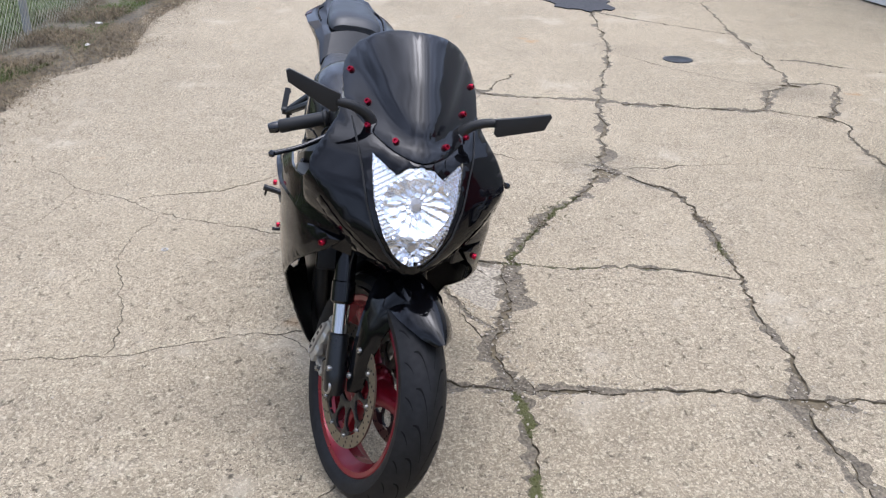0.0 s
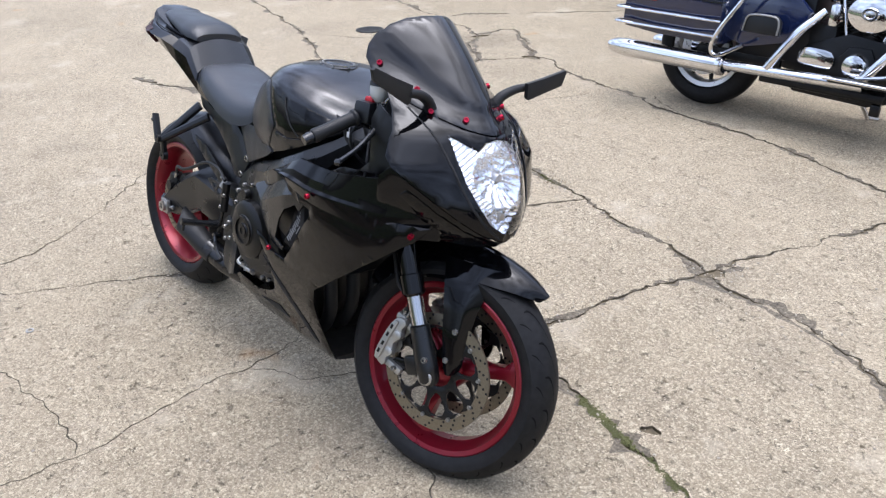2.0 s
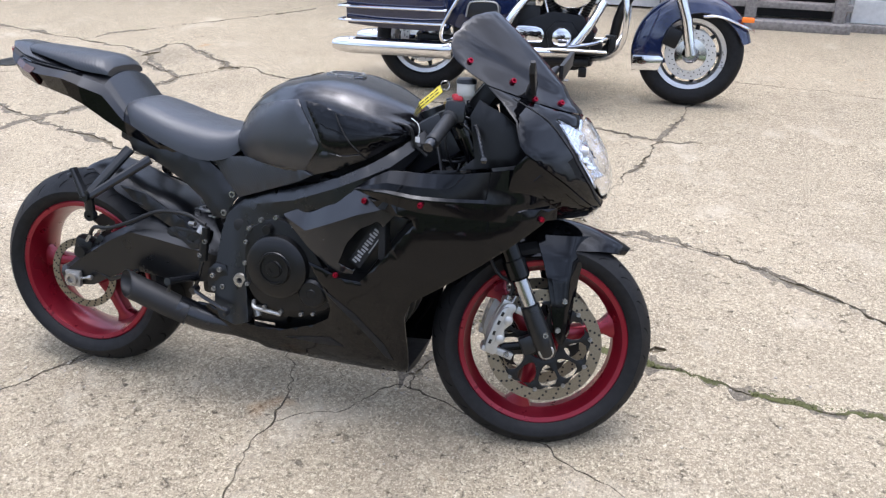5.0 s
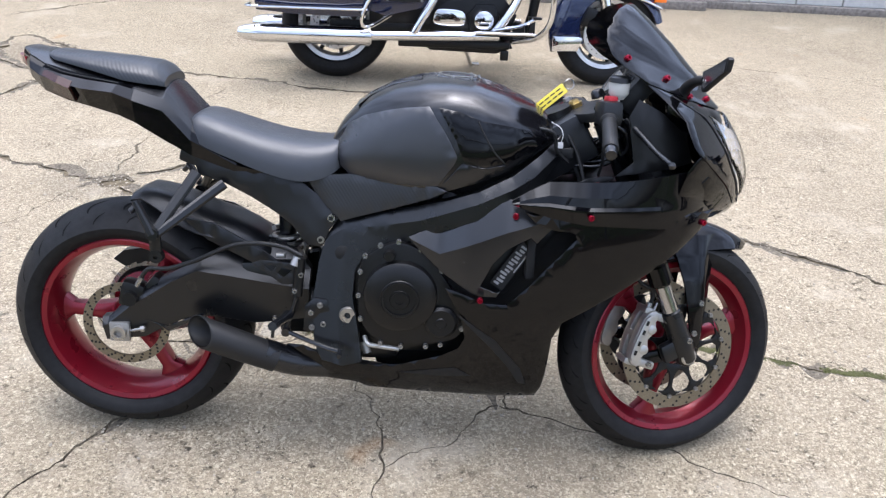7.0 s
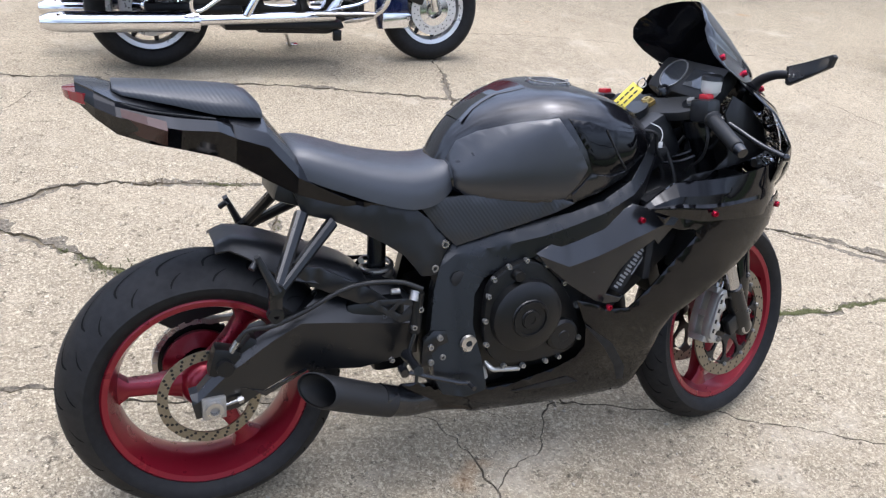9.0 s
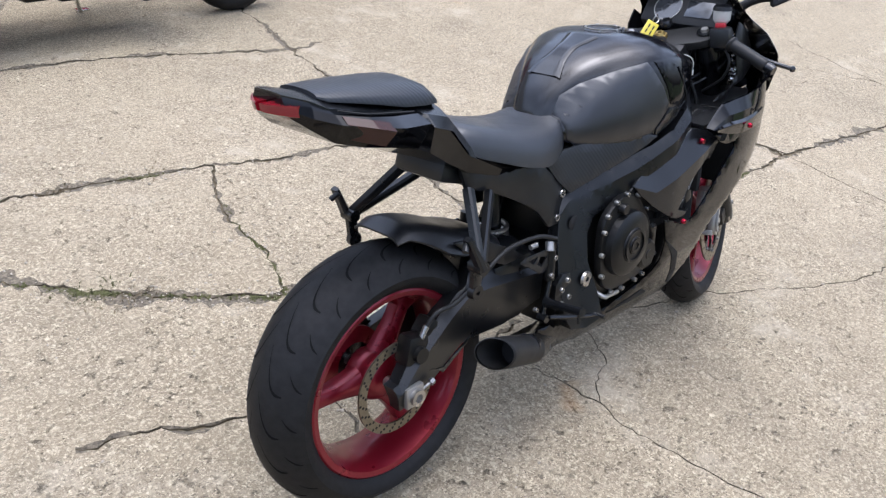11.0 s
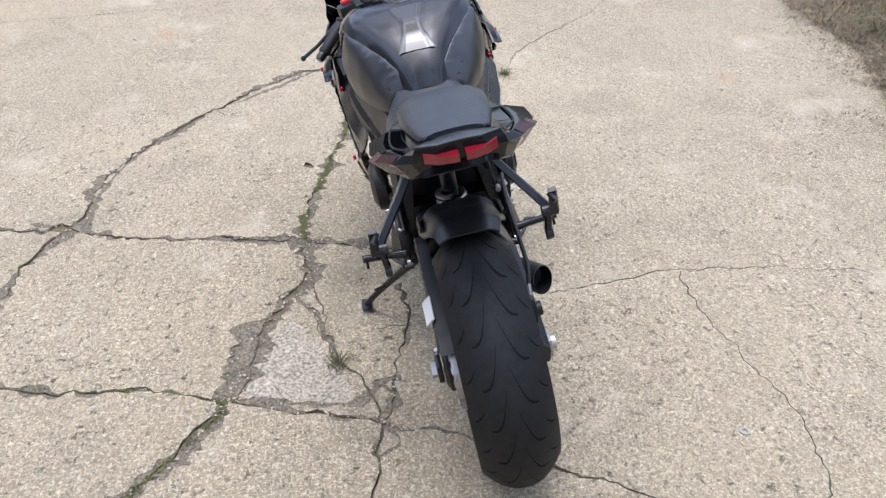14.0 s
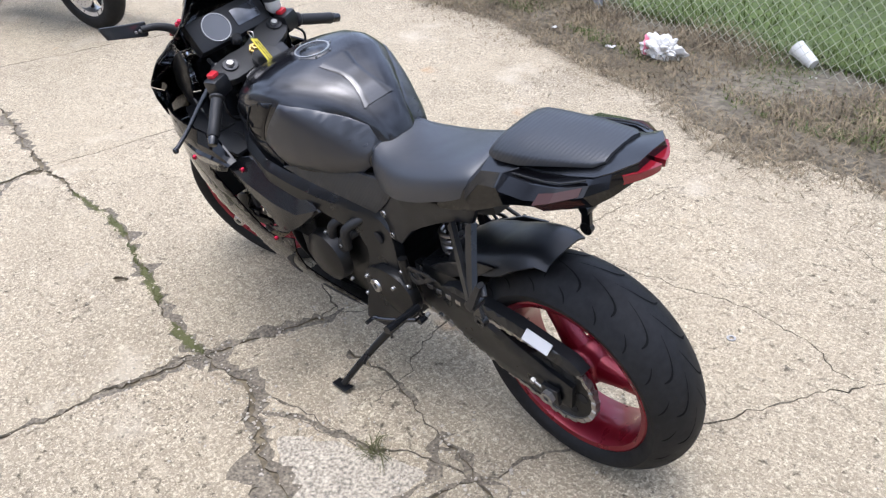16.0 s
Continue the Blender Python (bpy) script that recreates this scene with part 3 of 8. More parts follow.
band([(1.10, 0.53), (1.138, 0.684), (1.158, 0.85), (1.17, 0.93)], 0.045)
band([(1.145, 1.448), (1.29, 1.40), (1.335, 1.505), (1.36, 1.56)], 0.045)
band([(-0.79, 1.40), (-0.70, 1.50), (-0.60, 1.50), (-0.52, 1.37)], 0.08)
band([(-0.06, 1.714), (0.25, 1.65), (0.42, 1.63)], 0.032)
band([(0.25, 0.73), (0.14, 0.78), (0.043, 0.885), (-0.06, 0.968), (-0.16, 1.03)], 0.05)
band([(2.45, 0.90), (2.69, 0.65), (2.85, 0.50), (2.88, 0.33)], 0.038)
band([(-1.64, 2.93), (-1.85, 3.1), (-2.14, 3.37)], 0.06)
band([(-1.97, 3.63), (-1.7, 3.45), (-1.37, 3.24)], 0.05)
band([(0.34, 0.95), (0.35, 1.05), (0.36, 1.12)], 0.03)
band([(0.0, 0.04), (-0.06, -0.06), (-0.14, -0.18)], 0.03)
band([(1.5, 1.36), (1.9, 1.27), (2.3, 1.06)], 0.028)
PATCHES.append([(0.62, 0.575), (0.546, 0.51), (0.46, 0.465), (0.388, 0.43), (0.30, 0.395), (0.248, 0.375), (0.225, 0.449), (0.245, 0.56), (0.27, 0.66), (0.311, 0.70), (0.446, 0.68), (0.55, 0.63)])


def build_ground():
    from mathutils.geometry import delaunay_2d_cdt
    verts, faces = [], []

    def face(pts):
        s = len(verts)
        verts.extend(Vector(p) for p in pts)
        faces.append(list(range(s, s + len(pts))))

    rim_line = []
    for a, b2 in zip(EDGE, EDGE[1:]):
        k = max(1, int(math.dist(a, b2) / 0.04)) if abs(a[0]) < 9 and abs(b2[0]) < 9 else 1
        for i in range(k):
            x, y = a[0] + (b2[0] - a[0]) * i / k, a[1] + (b2[1] - a[1]) * i / k
            q = Vector((x, y, 0))
            rim_line.append((x, y + (0.14 * noise.noise(q * 2.2) + 0.07 * noise.noise(q * 9) + 0.03 * noise.noise(q * 31) if k > 1 else 0)))
    face(rim_line + [EDGE[-1], (300, 300), (-300, 300)])
    shallow, deep = set(), set()
    def walk_along(pts, step):
        path = spline(pts, 5)
        fine = []
        for a, b2 in zip(path, path[1:]):
            k = max(1, int(np.linalg.norm(b2 - a) / step))
            fine += [a + (b2 - a) * i / k for i in range(k)]
        fine.append(path[-1])
        for i, p in enumerate(fine):
            d = fine[min(i + 1, len(fine) - 1)] - fine[max(i - 1, 0)]
            d /= np.linalg.norm(d) or 1
            yield p, np.array((-d[1], d[0])), min(i, len(fine) - 1 - i) / max(1, len(fine) - 1)

    for pts, width in CRACKS:
        far = pts[0][0] < -3 or pts[0][0] > 3.5
        hair = width <= 0.0125
        out = []
        for p, side, _ in walk_along(pts, 0.03 if far else 0.016):
            q = Vector((p[0], p[1], width))
            wob = 0.026 * noise.noise(q * 7) + 0.017 * noise.noise(q * 26) + 0.007 * noise.noise(q * 70)
            # each lip breaks away unevenly; hairlines all but close in places
            open_ = 0.5 + 1.2 * noise.noise(q * 5 + Vector((9, 0, 0)))
            wl_, wr_ = (0.36 * width * max(0.10, open_ + 1.1 * noise.noise(q * 40 + Vector((o, 0, 0)))) for o in (3, 60))
            if hair:
                k = 0.16 if noise.noise(q * 2.3 + Vector((0, 31, 0))) < 0.0 else 0.42
                wl_, wr_ = wl_ * k, wr_ * k
            bl, br = ((0.45 if hair else 2.0) * width * max(0.0, 0.15 + 1.4 * noise.noise(q * 4 + Vector((o, 5, 0))) + 0.9 * noise.noise(q * 33 + Vector((o, 0, 0)))) + 0.0006 for o in (20, 40))
            out.append((p + side * wob, side, wl_, wr_, bl, br))
        for (p, sd, a1, c1, l1, r1), (p2, sd2, a2, c2, l2, r2) in zip(out, out[1:]):
            deep.add(len(faces))
            face([p + sd * a1, p - sd * c1, p2 - sd2 * c2, p2 + sd2 * a2])
            for sg, h1, h2, e1, e2 in ((1, a1, a2, l1, l2), (-1, c1, c2, r1, r2)):
                shallow.add(len(faces))
                face([p + sg * sd * h1, p2 + sg * sd2 * h2, p2 + sg * sd2 * (h2 + e2), p + sg * sd * (h1 + e1)][::sg])
    for pts, width in BANDS:
        out = []
        for p, side, end in walk_along(pts, 0.012):
            q = Vector((p[0], p[1], 7 * width))
            k = min(1.0, 0.15 + end * 7)
            h1, h2 = (width * 0.5 * k * max(0.06, 0.6 + 1.2 * noise.noise(q * 11 + Vector((o, 0, 0))) + 0.9 * noise.noise(q * 38 + Vector((o, 2, 0)))) for o in (70, 90))
            out.append((p, side, h1, h2))
        for (p, sd, a1, c1), (p2, sd2, a2, c2) in zip(out, out[1:]):
            shallow.add(len(faces))
            face([p + sd * a1, p - sd * c1, p2 - sd2 * c2, p2 + sd2 * a2])
    for pts in HOLES:
        fine = []
        for a, b2 in zip(pts, pts[1:] + pts[:1]):
            a, b2 = np.array(a), np.array(b2)
            for i in range(4):
                p = a + (b2 - a) * i / 4
                fine.append(p + 0.008 * np.array((noise.noise(Vector((*p, 3)) * 30), noise.noise(Vector((*p, 8)) * 30))))
        deep.add(len(faces))
        face(fine)
    rims, rim_edges = [], []
    for pts in PATCHES:
        fine = []
        for p, side, _ in walk_along(pts + pts[:1], 0.015):
            q = Vector((p[0], p[1], 3))
            p = p + side * (0.018 * noise.noise(q * 14) + 0.008 * noise.noise(q * 45))
            fine.append((float(p[0]), float(p[1])))
        rims.append(fine[:-1])
        start = len(verts)
        verts.extend(Vector(p) for p in rims[-1])
        rim_edges += [(start + i, start + (i + 1) % len(rims[-1])) for i in range(len(rims[-1]))]
    v, _, fs, _, _, of = delaunay_2d_cdt(verts, rim_edges, faces, 0, 1e-5)
    top, low, mid, flat, border = [], [], [], [], {}
    touches_top = set()
    bounds = []
    for ids in faces:
        xs, ys = [verts[i].x for i in ids], [verts[i].y for i in ids]
        bounds.append((min(xs), max(xs), min(ys), max(ys)))
    for f, o in zip(fs, of):
        if 0 not in o:
            continue
        f = list(f)
        mx, my = sum(v[i].x for i in f) / len(f), sum(v[i].y for i in f) / len(f)
        o = [i for i in o if bounds[i][0] <= mx <= bounds[i][1] and bounds[i][2] <= my <= bounds[i][3]]
        if any(i in deep for i in o):
            low.append(f)
        elif len(o) > 1:
            mid.append(f)
        elif any(inside((mx, my), lp) for lp in rims):
            flat.append(f)
        else:
            top.append(f)
            touches_top.update(f)
        for a, b2 in zip(f, f[1:] + f[:1]):
            key = (min(a, b2), max(a, b2))
            border[key] = border.get(key, 0) + 1
    n = len(v)
    me = bpy.data.meshes.new("pavement")
    co = [(p.x, p.y, 0.0) for p in v] + [(p.x, p.y, -0.07) for p in v]
    me.from_pydata(co, [], top + [[a, b2, b2 + n, a + n] for (a, b2), k in border.items() if k == 1])
    me.materials.append(CONCRETE)
    ob = tagged(new("pavement", me), "worn pale concrete yard, exposed aggregate, cracked into slabs", "pavement", kind="structure")
    height = []
    for i, p in enumerate(v):
        q = Vector((p.x, p.y, 0))
        height.append(0.0 if i in touches_top else -0.005 + 0.003 * noise.noise(q * 60))
    chips = bpy.data.meshes.new("crumbled_edges")
    chips.from_pydata([(p.x, p.y, h) for p, h in zip(v, height)], [], mid)
    chips.materials.append(CRUMBLE)
    tagged(new("crumbled_edges", chips), "crumbled dusty concrete along the cracks", "rubble", kind="stuff")
    scaled = bpy.data.meshes.new("worn_patch")
    scaled.from_pydata([(p.x, p.y, h) for p, h in zip(v, height)], [], flat)
    scaled.materials.append(MORTAR)
    tagged(new("worn_patch", scaled), "smooth grey mortar where the concrete has scaled off", "pavement", kind="structure")
    dirt = bpy.data.meshes.new("crack_dirt")
    low_edges = {}
    for f in low:
        for a, b2 in zip(f, f[1:] + f[:1]):
            key = (min(a, b2), max(a, b2))
            low_edges[key] = low_edges.get(key, 0) + 1
    floor_z = [(p.x, p.y, -0.010 + 0.004 * noise.noise(Vector((p.x, p.y, 0)) * 40)) for p in v]
    dirt.from_pydata(floor_z + [(p.x, p.y, h) for p, h in zip(v, height)], [], low + [[a, b2, b2 + n, a + n] for (a, b2), k in low_edges.items() if k == 1])
    dirt.materials.append(DIRT)
    tagged(new("crack_dirt", dirt), "dark dirt packed into the yard's cracks", "dirt", kind="stuff")
    return ob


pavement = build_ground()


def ground_sheet():
    """Soil under everything, out to the horizon; it rises a little towards the fence."""
    bm = bmesh.new()
    xs = [-400, -60, -20] + [-12 + 0.4 * i for i in range(56)] + [16, 60, 400]
    ys = [-400, -60, -20, -10] + [-8 + 0.3 * i for i in range(27)] + [2, 20, 60, 400]
    grid = []
    for x in xs:
        row = []
        for y in ys:
            near = max(0.0, curve_at(x, EDGE) - y)
            z = -0.004 + 0.03 * min(near / 0.5, 1.0) + (0.03 * noise.noise(Vector((x * 1.7, y * 1.7, 0))) if near > 0.2 else 0)
            row.append(bm.verts.new((x, y, z if near > 0 else (-0.012 if y < curve_at(x, EDGE) + 0.45 else -0.08))))
        grid.append(row)
    for a, b2 in zip(grid, grid[1:]):
        for j in range(len(ys) - 1):
            bm.faces.new((a[j], b2[j], b2[j + 1], a[j + 1]))
    return bm


tagged(part("ground", ground_sheet(), SOIL), "brown soil beside the yard, littered and bare", "ground", kind="structure")


def fence_y(x):
    return -2.66 - 0.155 * (x - 0.0)


def blades(name, mat, label, category, spots, length, width, lean, seed):
    """Many thin curved blades, standing at the given spots."""
    r = random.Random(seed)
    co, fs = [], []
    for x, y, z, scale in spots:
        a, h = r.uniform(0, 6.283), length * scale * r.uniform(0.5, 1.2)
        dx, dy = math.cos(a), math.sin(a)
        off = lean * h * r.uniform(0.2, 1.3)
        w = width * r.uniform(0.6, 1.3)
        s = len(co)
        co += [(x - dy * w, y + dx * w, z), (x + dy * w, y - dx * w, z), (x + dx * off * 0.4 + dy * w * 0.7, y + dy * off * 0.4 - dx * w * 0.7, z + h * 0.6),
               (x + dx * off * 0.4 - dy * w * 0.7, y + dy * off * 0.4 + dx * w * 0.7, z + h * 0.6), (x + dx * off, y + dy * off, z + h * max(0.15, 1 - 0.4 * lean))]
        fs += [(s, s + 1, s + 2, s + 3), (s + 3, s + 2, s + 4)]
    me = bpy.data.meshes.new(name)
    me.from_pydata(co, [], fs)
    me.materials.append(mat)
    return tagged(new(name, me), label, category, kind="stuff")


def verge_spots(n, y_from, y_to, x0, x1, seed, clump=1.2, cut=0.0):
    r = random.Random(seed)
    out = []
    while len(out) < n:
        x = r.uniform(x0, x1)
        e, f = curve_at(x, EDGE), fence_y(x)
        y = e + (f - e) * r.uniform(y_from, y_to)
        d = noise.noise(Vector((x * clump, y * clump, seed)))
        if d > cut - r.random() * 0.4:
            out.append((x, y, 0.0, 0.7 + d))
    return out


blades("dry_weeds", DRYWEED, "tangled dry brown weeds along the fence", "weeds", verge_spots(30000, 0.36, 1.2, -7, 5, 11, 2.2, 0.05), 0.12, 0.0024, 2.0, 1)
blades("dry_litter", DRYWEED, "flattened dry stems on the bare soil", "weeds", verge_spots(34000, -0.15, 1.0, -7, 5, 15, 1.7, -0.05), 0.055, 0.0024, 3.4, 4)
blades("green_weeds", GRASS, "low green weeds among dry stems", "weeds", verge_spots(20000, 0.30, 1.4, -7, 5, 12, 1.9, 0.08), 0.085, 0.0032, 1.4, 2)


def seep_spots(n, seed):
    """Loose soil and dead bits, thinning out onto the concrete."""
    r = random.Random(seed)
    out = []
    while len(out) < n:
        x = r.uniform(-6, 5)
        y = curve_at(x, EDGE) + abs(r.gauss(0, 0.22)) - 0.1
        if noise.noise(Vector((x * 2, y * 2, 4))) > -0.1:
            out.append((x, y, 0.001, 1.0))
    return out


blades("loose_debris", DRYWEED, "loose dead stems and soil crumbs on the yard's edge", "debris", seep_spots(5000, 8), 0.016, 0.0025, 4.0, 9)


def meadow_spots(n, seed):
    r = random.Random(seed)
    out = []
    for _ in range(n):
        x = r.uniform(-11, 5)
        d = r.random() ** 1.5 * 5.5
        y = fence_y(x) - 0.05 - d
        out.append((x, y, 0.0, 0.8 + 0.6 * noise.noise(Vector((x, y, 0)))))
    return out


blades("meadow_grass", GRASS, "bright green grass behind the fence", "grass", meadow_spots(60000, 5), 0.15, 0.004, 0.7, 3)
gm = bmesh.new()
gx = [-400, -60, -14] + [-12 + i for i in range(21)] + [14, 60, 400]
gv = []
for x in gx:
    f = fence_y(max(-14, min(14, x)))
    gv.append([gm.verts.new((x, f - 0.1, 0.045)), gm.verts.new((x, f - 8, 0.06)), gm.verts.new((x, -390, 0.06))])
for a, b2 in zip(gv, gv[1:]):
    for j in range(2):
        gm.faces.new((a[j], b2[j], b2[j + 1], a[j + 1]))
tagged(part("meadow", gm, MEADOW), "green meadow behind the chain-link fence", "meadow", kind="structure")


def gravel(n, seed):
    """Loose crumbs of concrete, thickest along the broken strips."""
    r = random.Random(seed)
    lines = [spline(pts, 8) for pts, w in BANDS] + [spline(pts, 6) for pts, w in CRACKS if w > 0.016 and abs(pts[0][0]) < 3]
    ball = bmesh.new()
    bmesh.ops.create_icosphere(ball, subdivisions=1, radius=1.0)
    shape = [v.co.copy() for v in ball.verts]
    tris = [[v.index for v in f.verts] for f in ball.faces]
    ball.free()
    co, fs = [], []
    for k in range(n):
        if k % 4:
            p = r.choice(r.choice(lines))
            x, y = p[0] + r.gauss(0, 0.05), p[1] + r.gauss(0, 0.05)
        else:
            x, y = r.uniform(-1.2, 3.2), r.uniform(-1.6, 2.2)
        size = 0.0016 + 0.0034 * r.random() ** 3
        a, flat_ = r.uniform(0, 6.28), r.uniform(0.4, 0.8)
        s = len(co)
        for v in shape:
            d = 1 + 0.5 * noise.noise(v * 1.7 + Vector((k * 3.1, 0, 0)))
            u, w = v.x * d * 1.4, v.y * d
            co.append((x + size * (u * math.cos(a) - w * math.sin(a)), y + size * (u * math.sin(a) + w * math.cos(a)), size * (flat_ * v.z * d + 0.3)))
        fs += [[s + i for i in t] for t in tris]
    me = bpy.data.meshes.new("loose_gravel")
    me.from_pydata(co, [], fs)
    me.materials.append(CRUMBS)
    return tagged(new("loose_gravel", me), "loose pale crumbs of concrete and grit", "gravel", kind="stuff")


CRUMBS = material("concrete_crumbs", (0.33, 0.29, 0.23), 0.9, vary=0.6, vary_scale=30)
gravel(2200, 77)


def tuft(x, y, n, length, seed, mat, label, spread=0.05):
    r = random.Random(seed)
    spots = [(x + r.gauss(0, spread), y + r.gauss(0, spread * 0.6), -0.01, 1.0) for _ in range(n)]
    return blades("weed_tuft", mat, label, "weed", spots, length, 0.0022, 1.4, seed)


tuft(0.385, 0.425, 46, 0.05, 21, GREENWEED, "spiky weed rooted in a concrete crack", 0.016)
tuft(2.66, -0.49, 60, 0.05, 22, GREENWEED, "small green weed in a concrete crack", 0.02)
tuft(-0.03, 1.72, 60, 0.025, 23, DRYWEED, "dry tuft in a concrete crack", 0.04)
tuft(0.30, 1.65, 60, 0.025, 24, DRYWEED, "dry tuft in a concrete crack", 0.04)
tuft(-0.2, 1.05, 70, 0.03, 25, GREENWEED, "low moss and weed in a crack", 0.05)
tuft(-0.12, 0.98, 70, 0.03, 26, DRYWEED, "dry weed in a wide crack", 0.05)
MOSS_PATHS = [[(1.1, 0.53), (1.32, 0.53), (1.5, 0.49), (1.62, 0.46), (1.88, 0.40), (2.14, 0.36), (2.55, 0.36)], [(0.26, 0.72), (0.33, 0.92), (0.4, 1.3)], [(-0.4, 1.25), (-0.12, 1.0), (0.26, 0.72)], [(0.2, 1.67), (0.5, 1.6)]]
moss = []
for path, thick in zip(MOSS_PATHS, (150, 30, 48, 30)):
    pts = spline(path, 14)
    for p in pts:
        for _ in range(int(thick * max(0.0, 0.45 + 1.7 * noise.noise(Vector((p[0] * 6, p[1] * 6, 2)))))):
            moss.append((p[0] + rng.gauss(0, 0.0065), p[1] + rng.gauss(0, 0.0065), -0.007, 1.0))
blades("crack_moss", MOSS, "green moss and seedlings along the wide crack", "moss", moss, 0.011, 0.004, 1.6, 31)


# ---- chain-link fence ----
def chain_fence():
    f = thing("chain_link_fence", pose(0, 0, 0), "galvanised chain-link fence with round posts, weeds at its foot", "fence")
    for x in (-10.2, -7.08, -3.95, -0.82, 2.34, 5.4):
        bm = lathe([(0.0, 1.62), (0.03, 1.6), (0.036, 1.56), (0.03, 1.55), (0.03, -0.1), (0.0, -0.1)], 16, "z", (x, fence_y(x), 0), closed=False)
        part("post", bm, POST, f, "dull galvanised round post")
    part("top_rail", rod((-10.3, fence_y(-10.3), 1.52), (5.5, fence_y(5.5), 1.52), 0.02), POST, f)
    pitch, top, co, fs = 0.06, 1.5, [], []
    x = -10.1
    k = 0
    while x < 5.4:
        z, i, prev = 0.03, 0, None
        while z < top:
            s = 1 if (i + k) % 2 else -1
            px = x + s * pitch * 0.26
            py = fence_y(px) + 0.035 + s * 0.003
            n = len(co)
            r = 0.0017
            co += [(px - r, py, z), (px, py - r, z), (px + r, py, z), (px, py + r, z)]
            if prev is not None:
                fs += [(prev + j, prev + (j + 1) % 4, n + (j + 1) % 4, n + j) for j in range(4)]
            prev = n
            z += pitch * 0.5
            i += 1
        x += pitch * 0.5
        k += 1
    me = bpy.data.meshes.new("wire_mesh")
    me.from_pydata(co, [], fs)
    me.materials.append(GALV)
    ob = new("wire_mesh", me)
    ob.parent = f
    tagged(ob, "woven diamond wire", kind="stuff")


chain_fence()

# ---- the black sport motorcycle, leaning on its side stand ----
bike = thing("sport_motorcycle", pose(0, -0.0136, 0, -10, 0, 1.2), "gloss black sport motorcycle with red wheels, leaning on its side stand", "motorcycle")
RAKE = radians(23.75)
UP = Vector((-math.sin(RAKE), 0, math.cos(RAKE)))
FWD = Vector((math.cos(RAKE), 0, math.sin(RAKE)))
AXLE = Vector((1.400, -0.014, 0.282))
PIVOT = AXLE - FWD * 0.03
STEER = Matrix.Translation(PIVOT) @ Matrix.Rotation(radians(16), 4, UP) @ Matrix.Translation(-PIVOT)


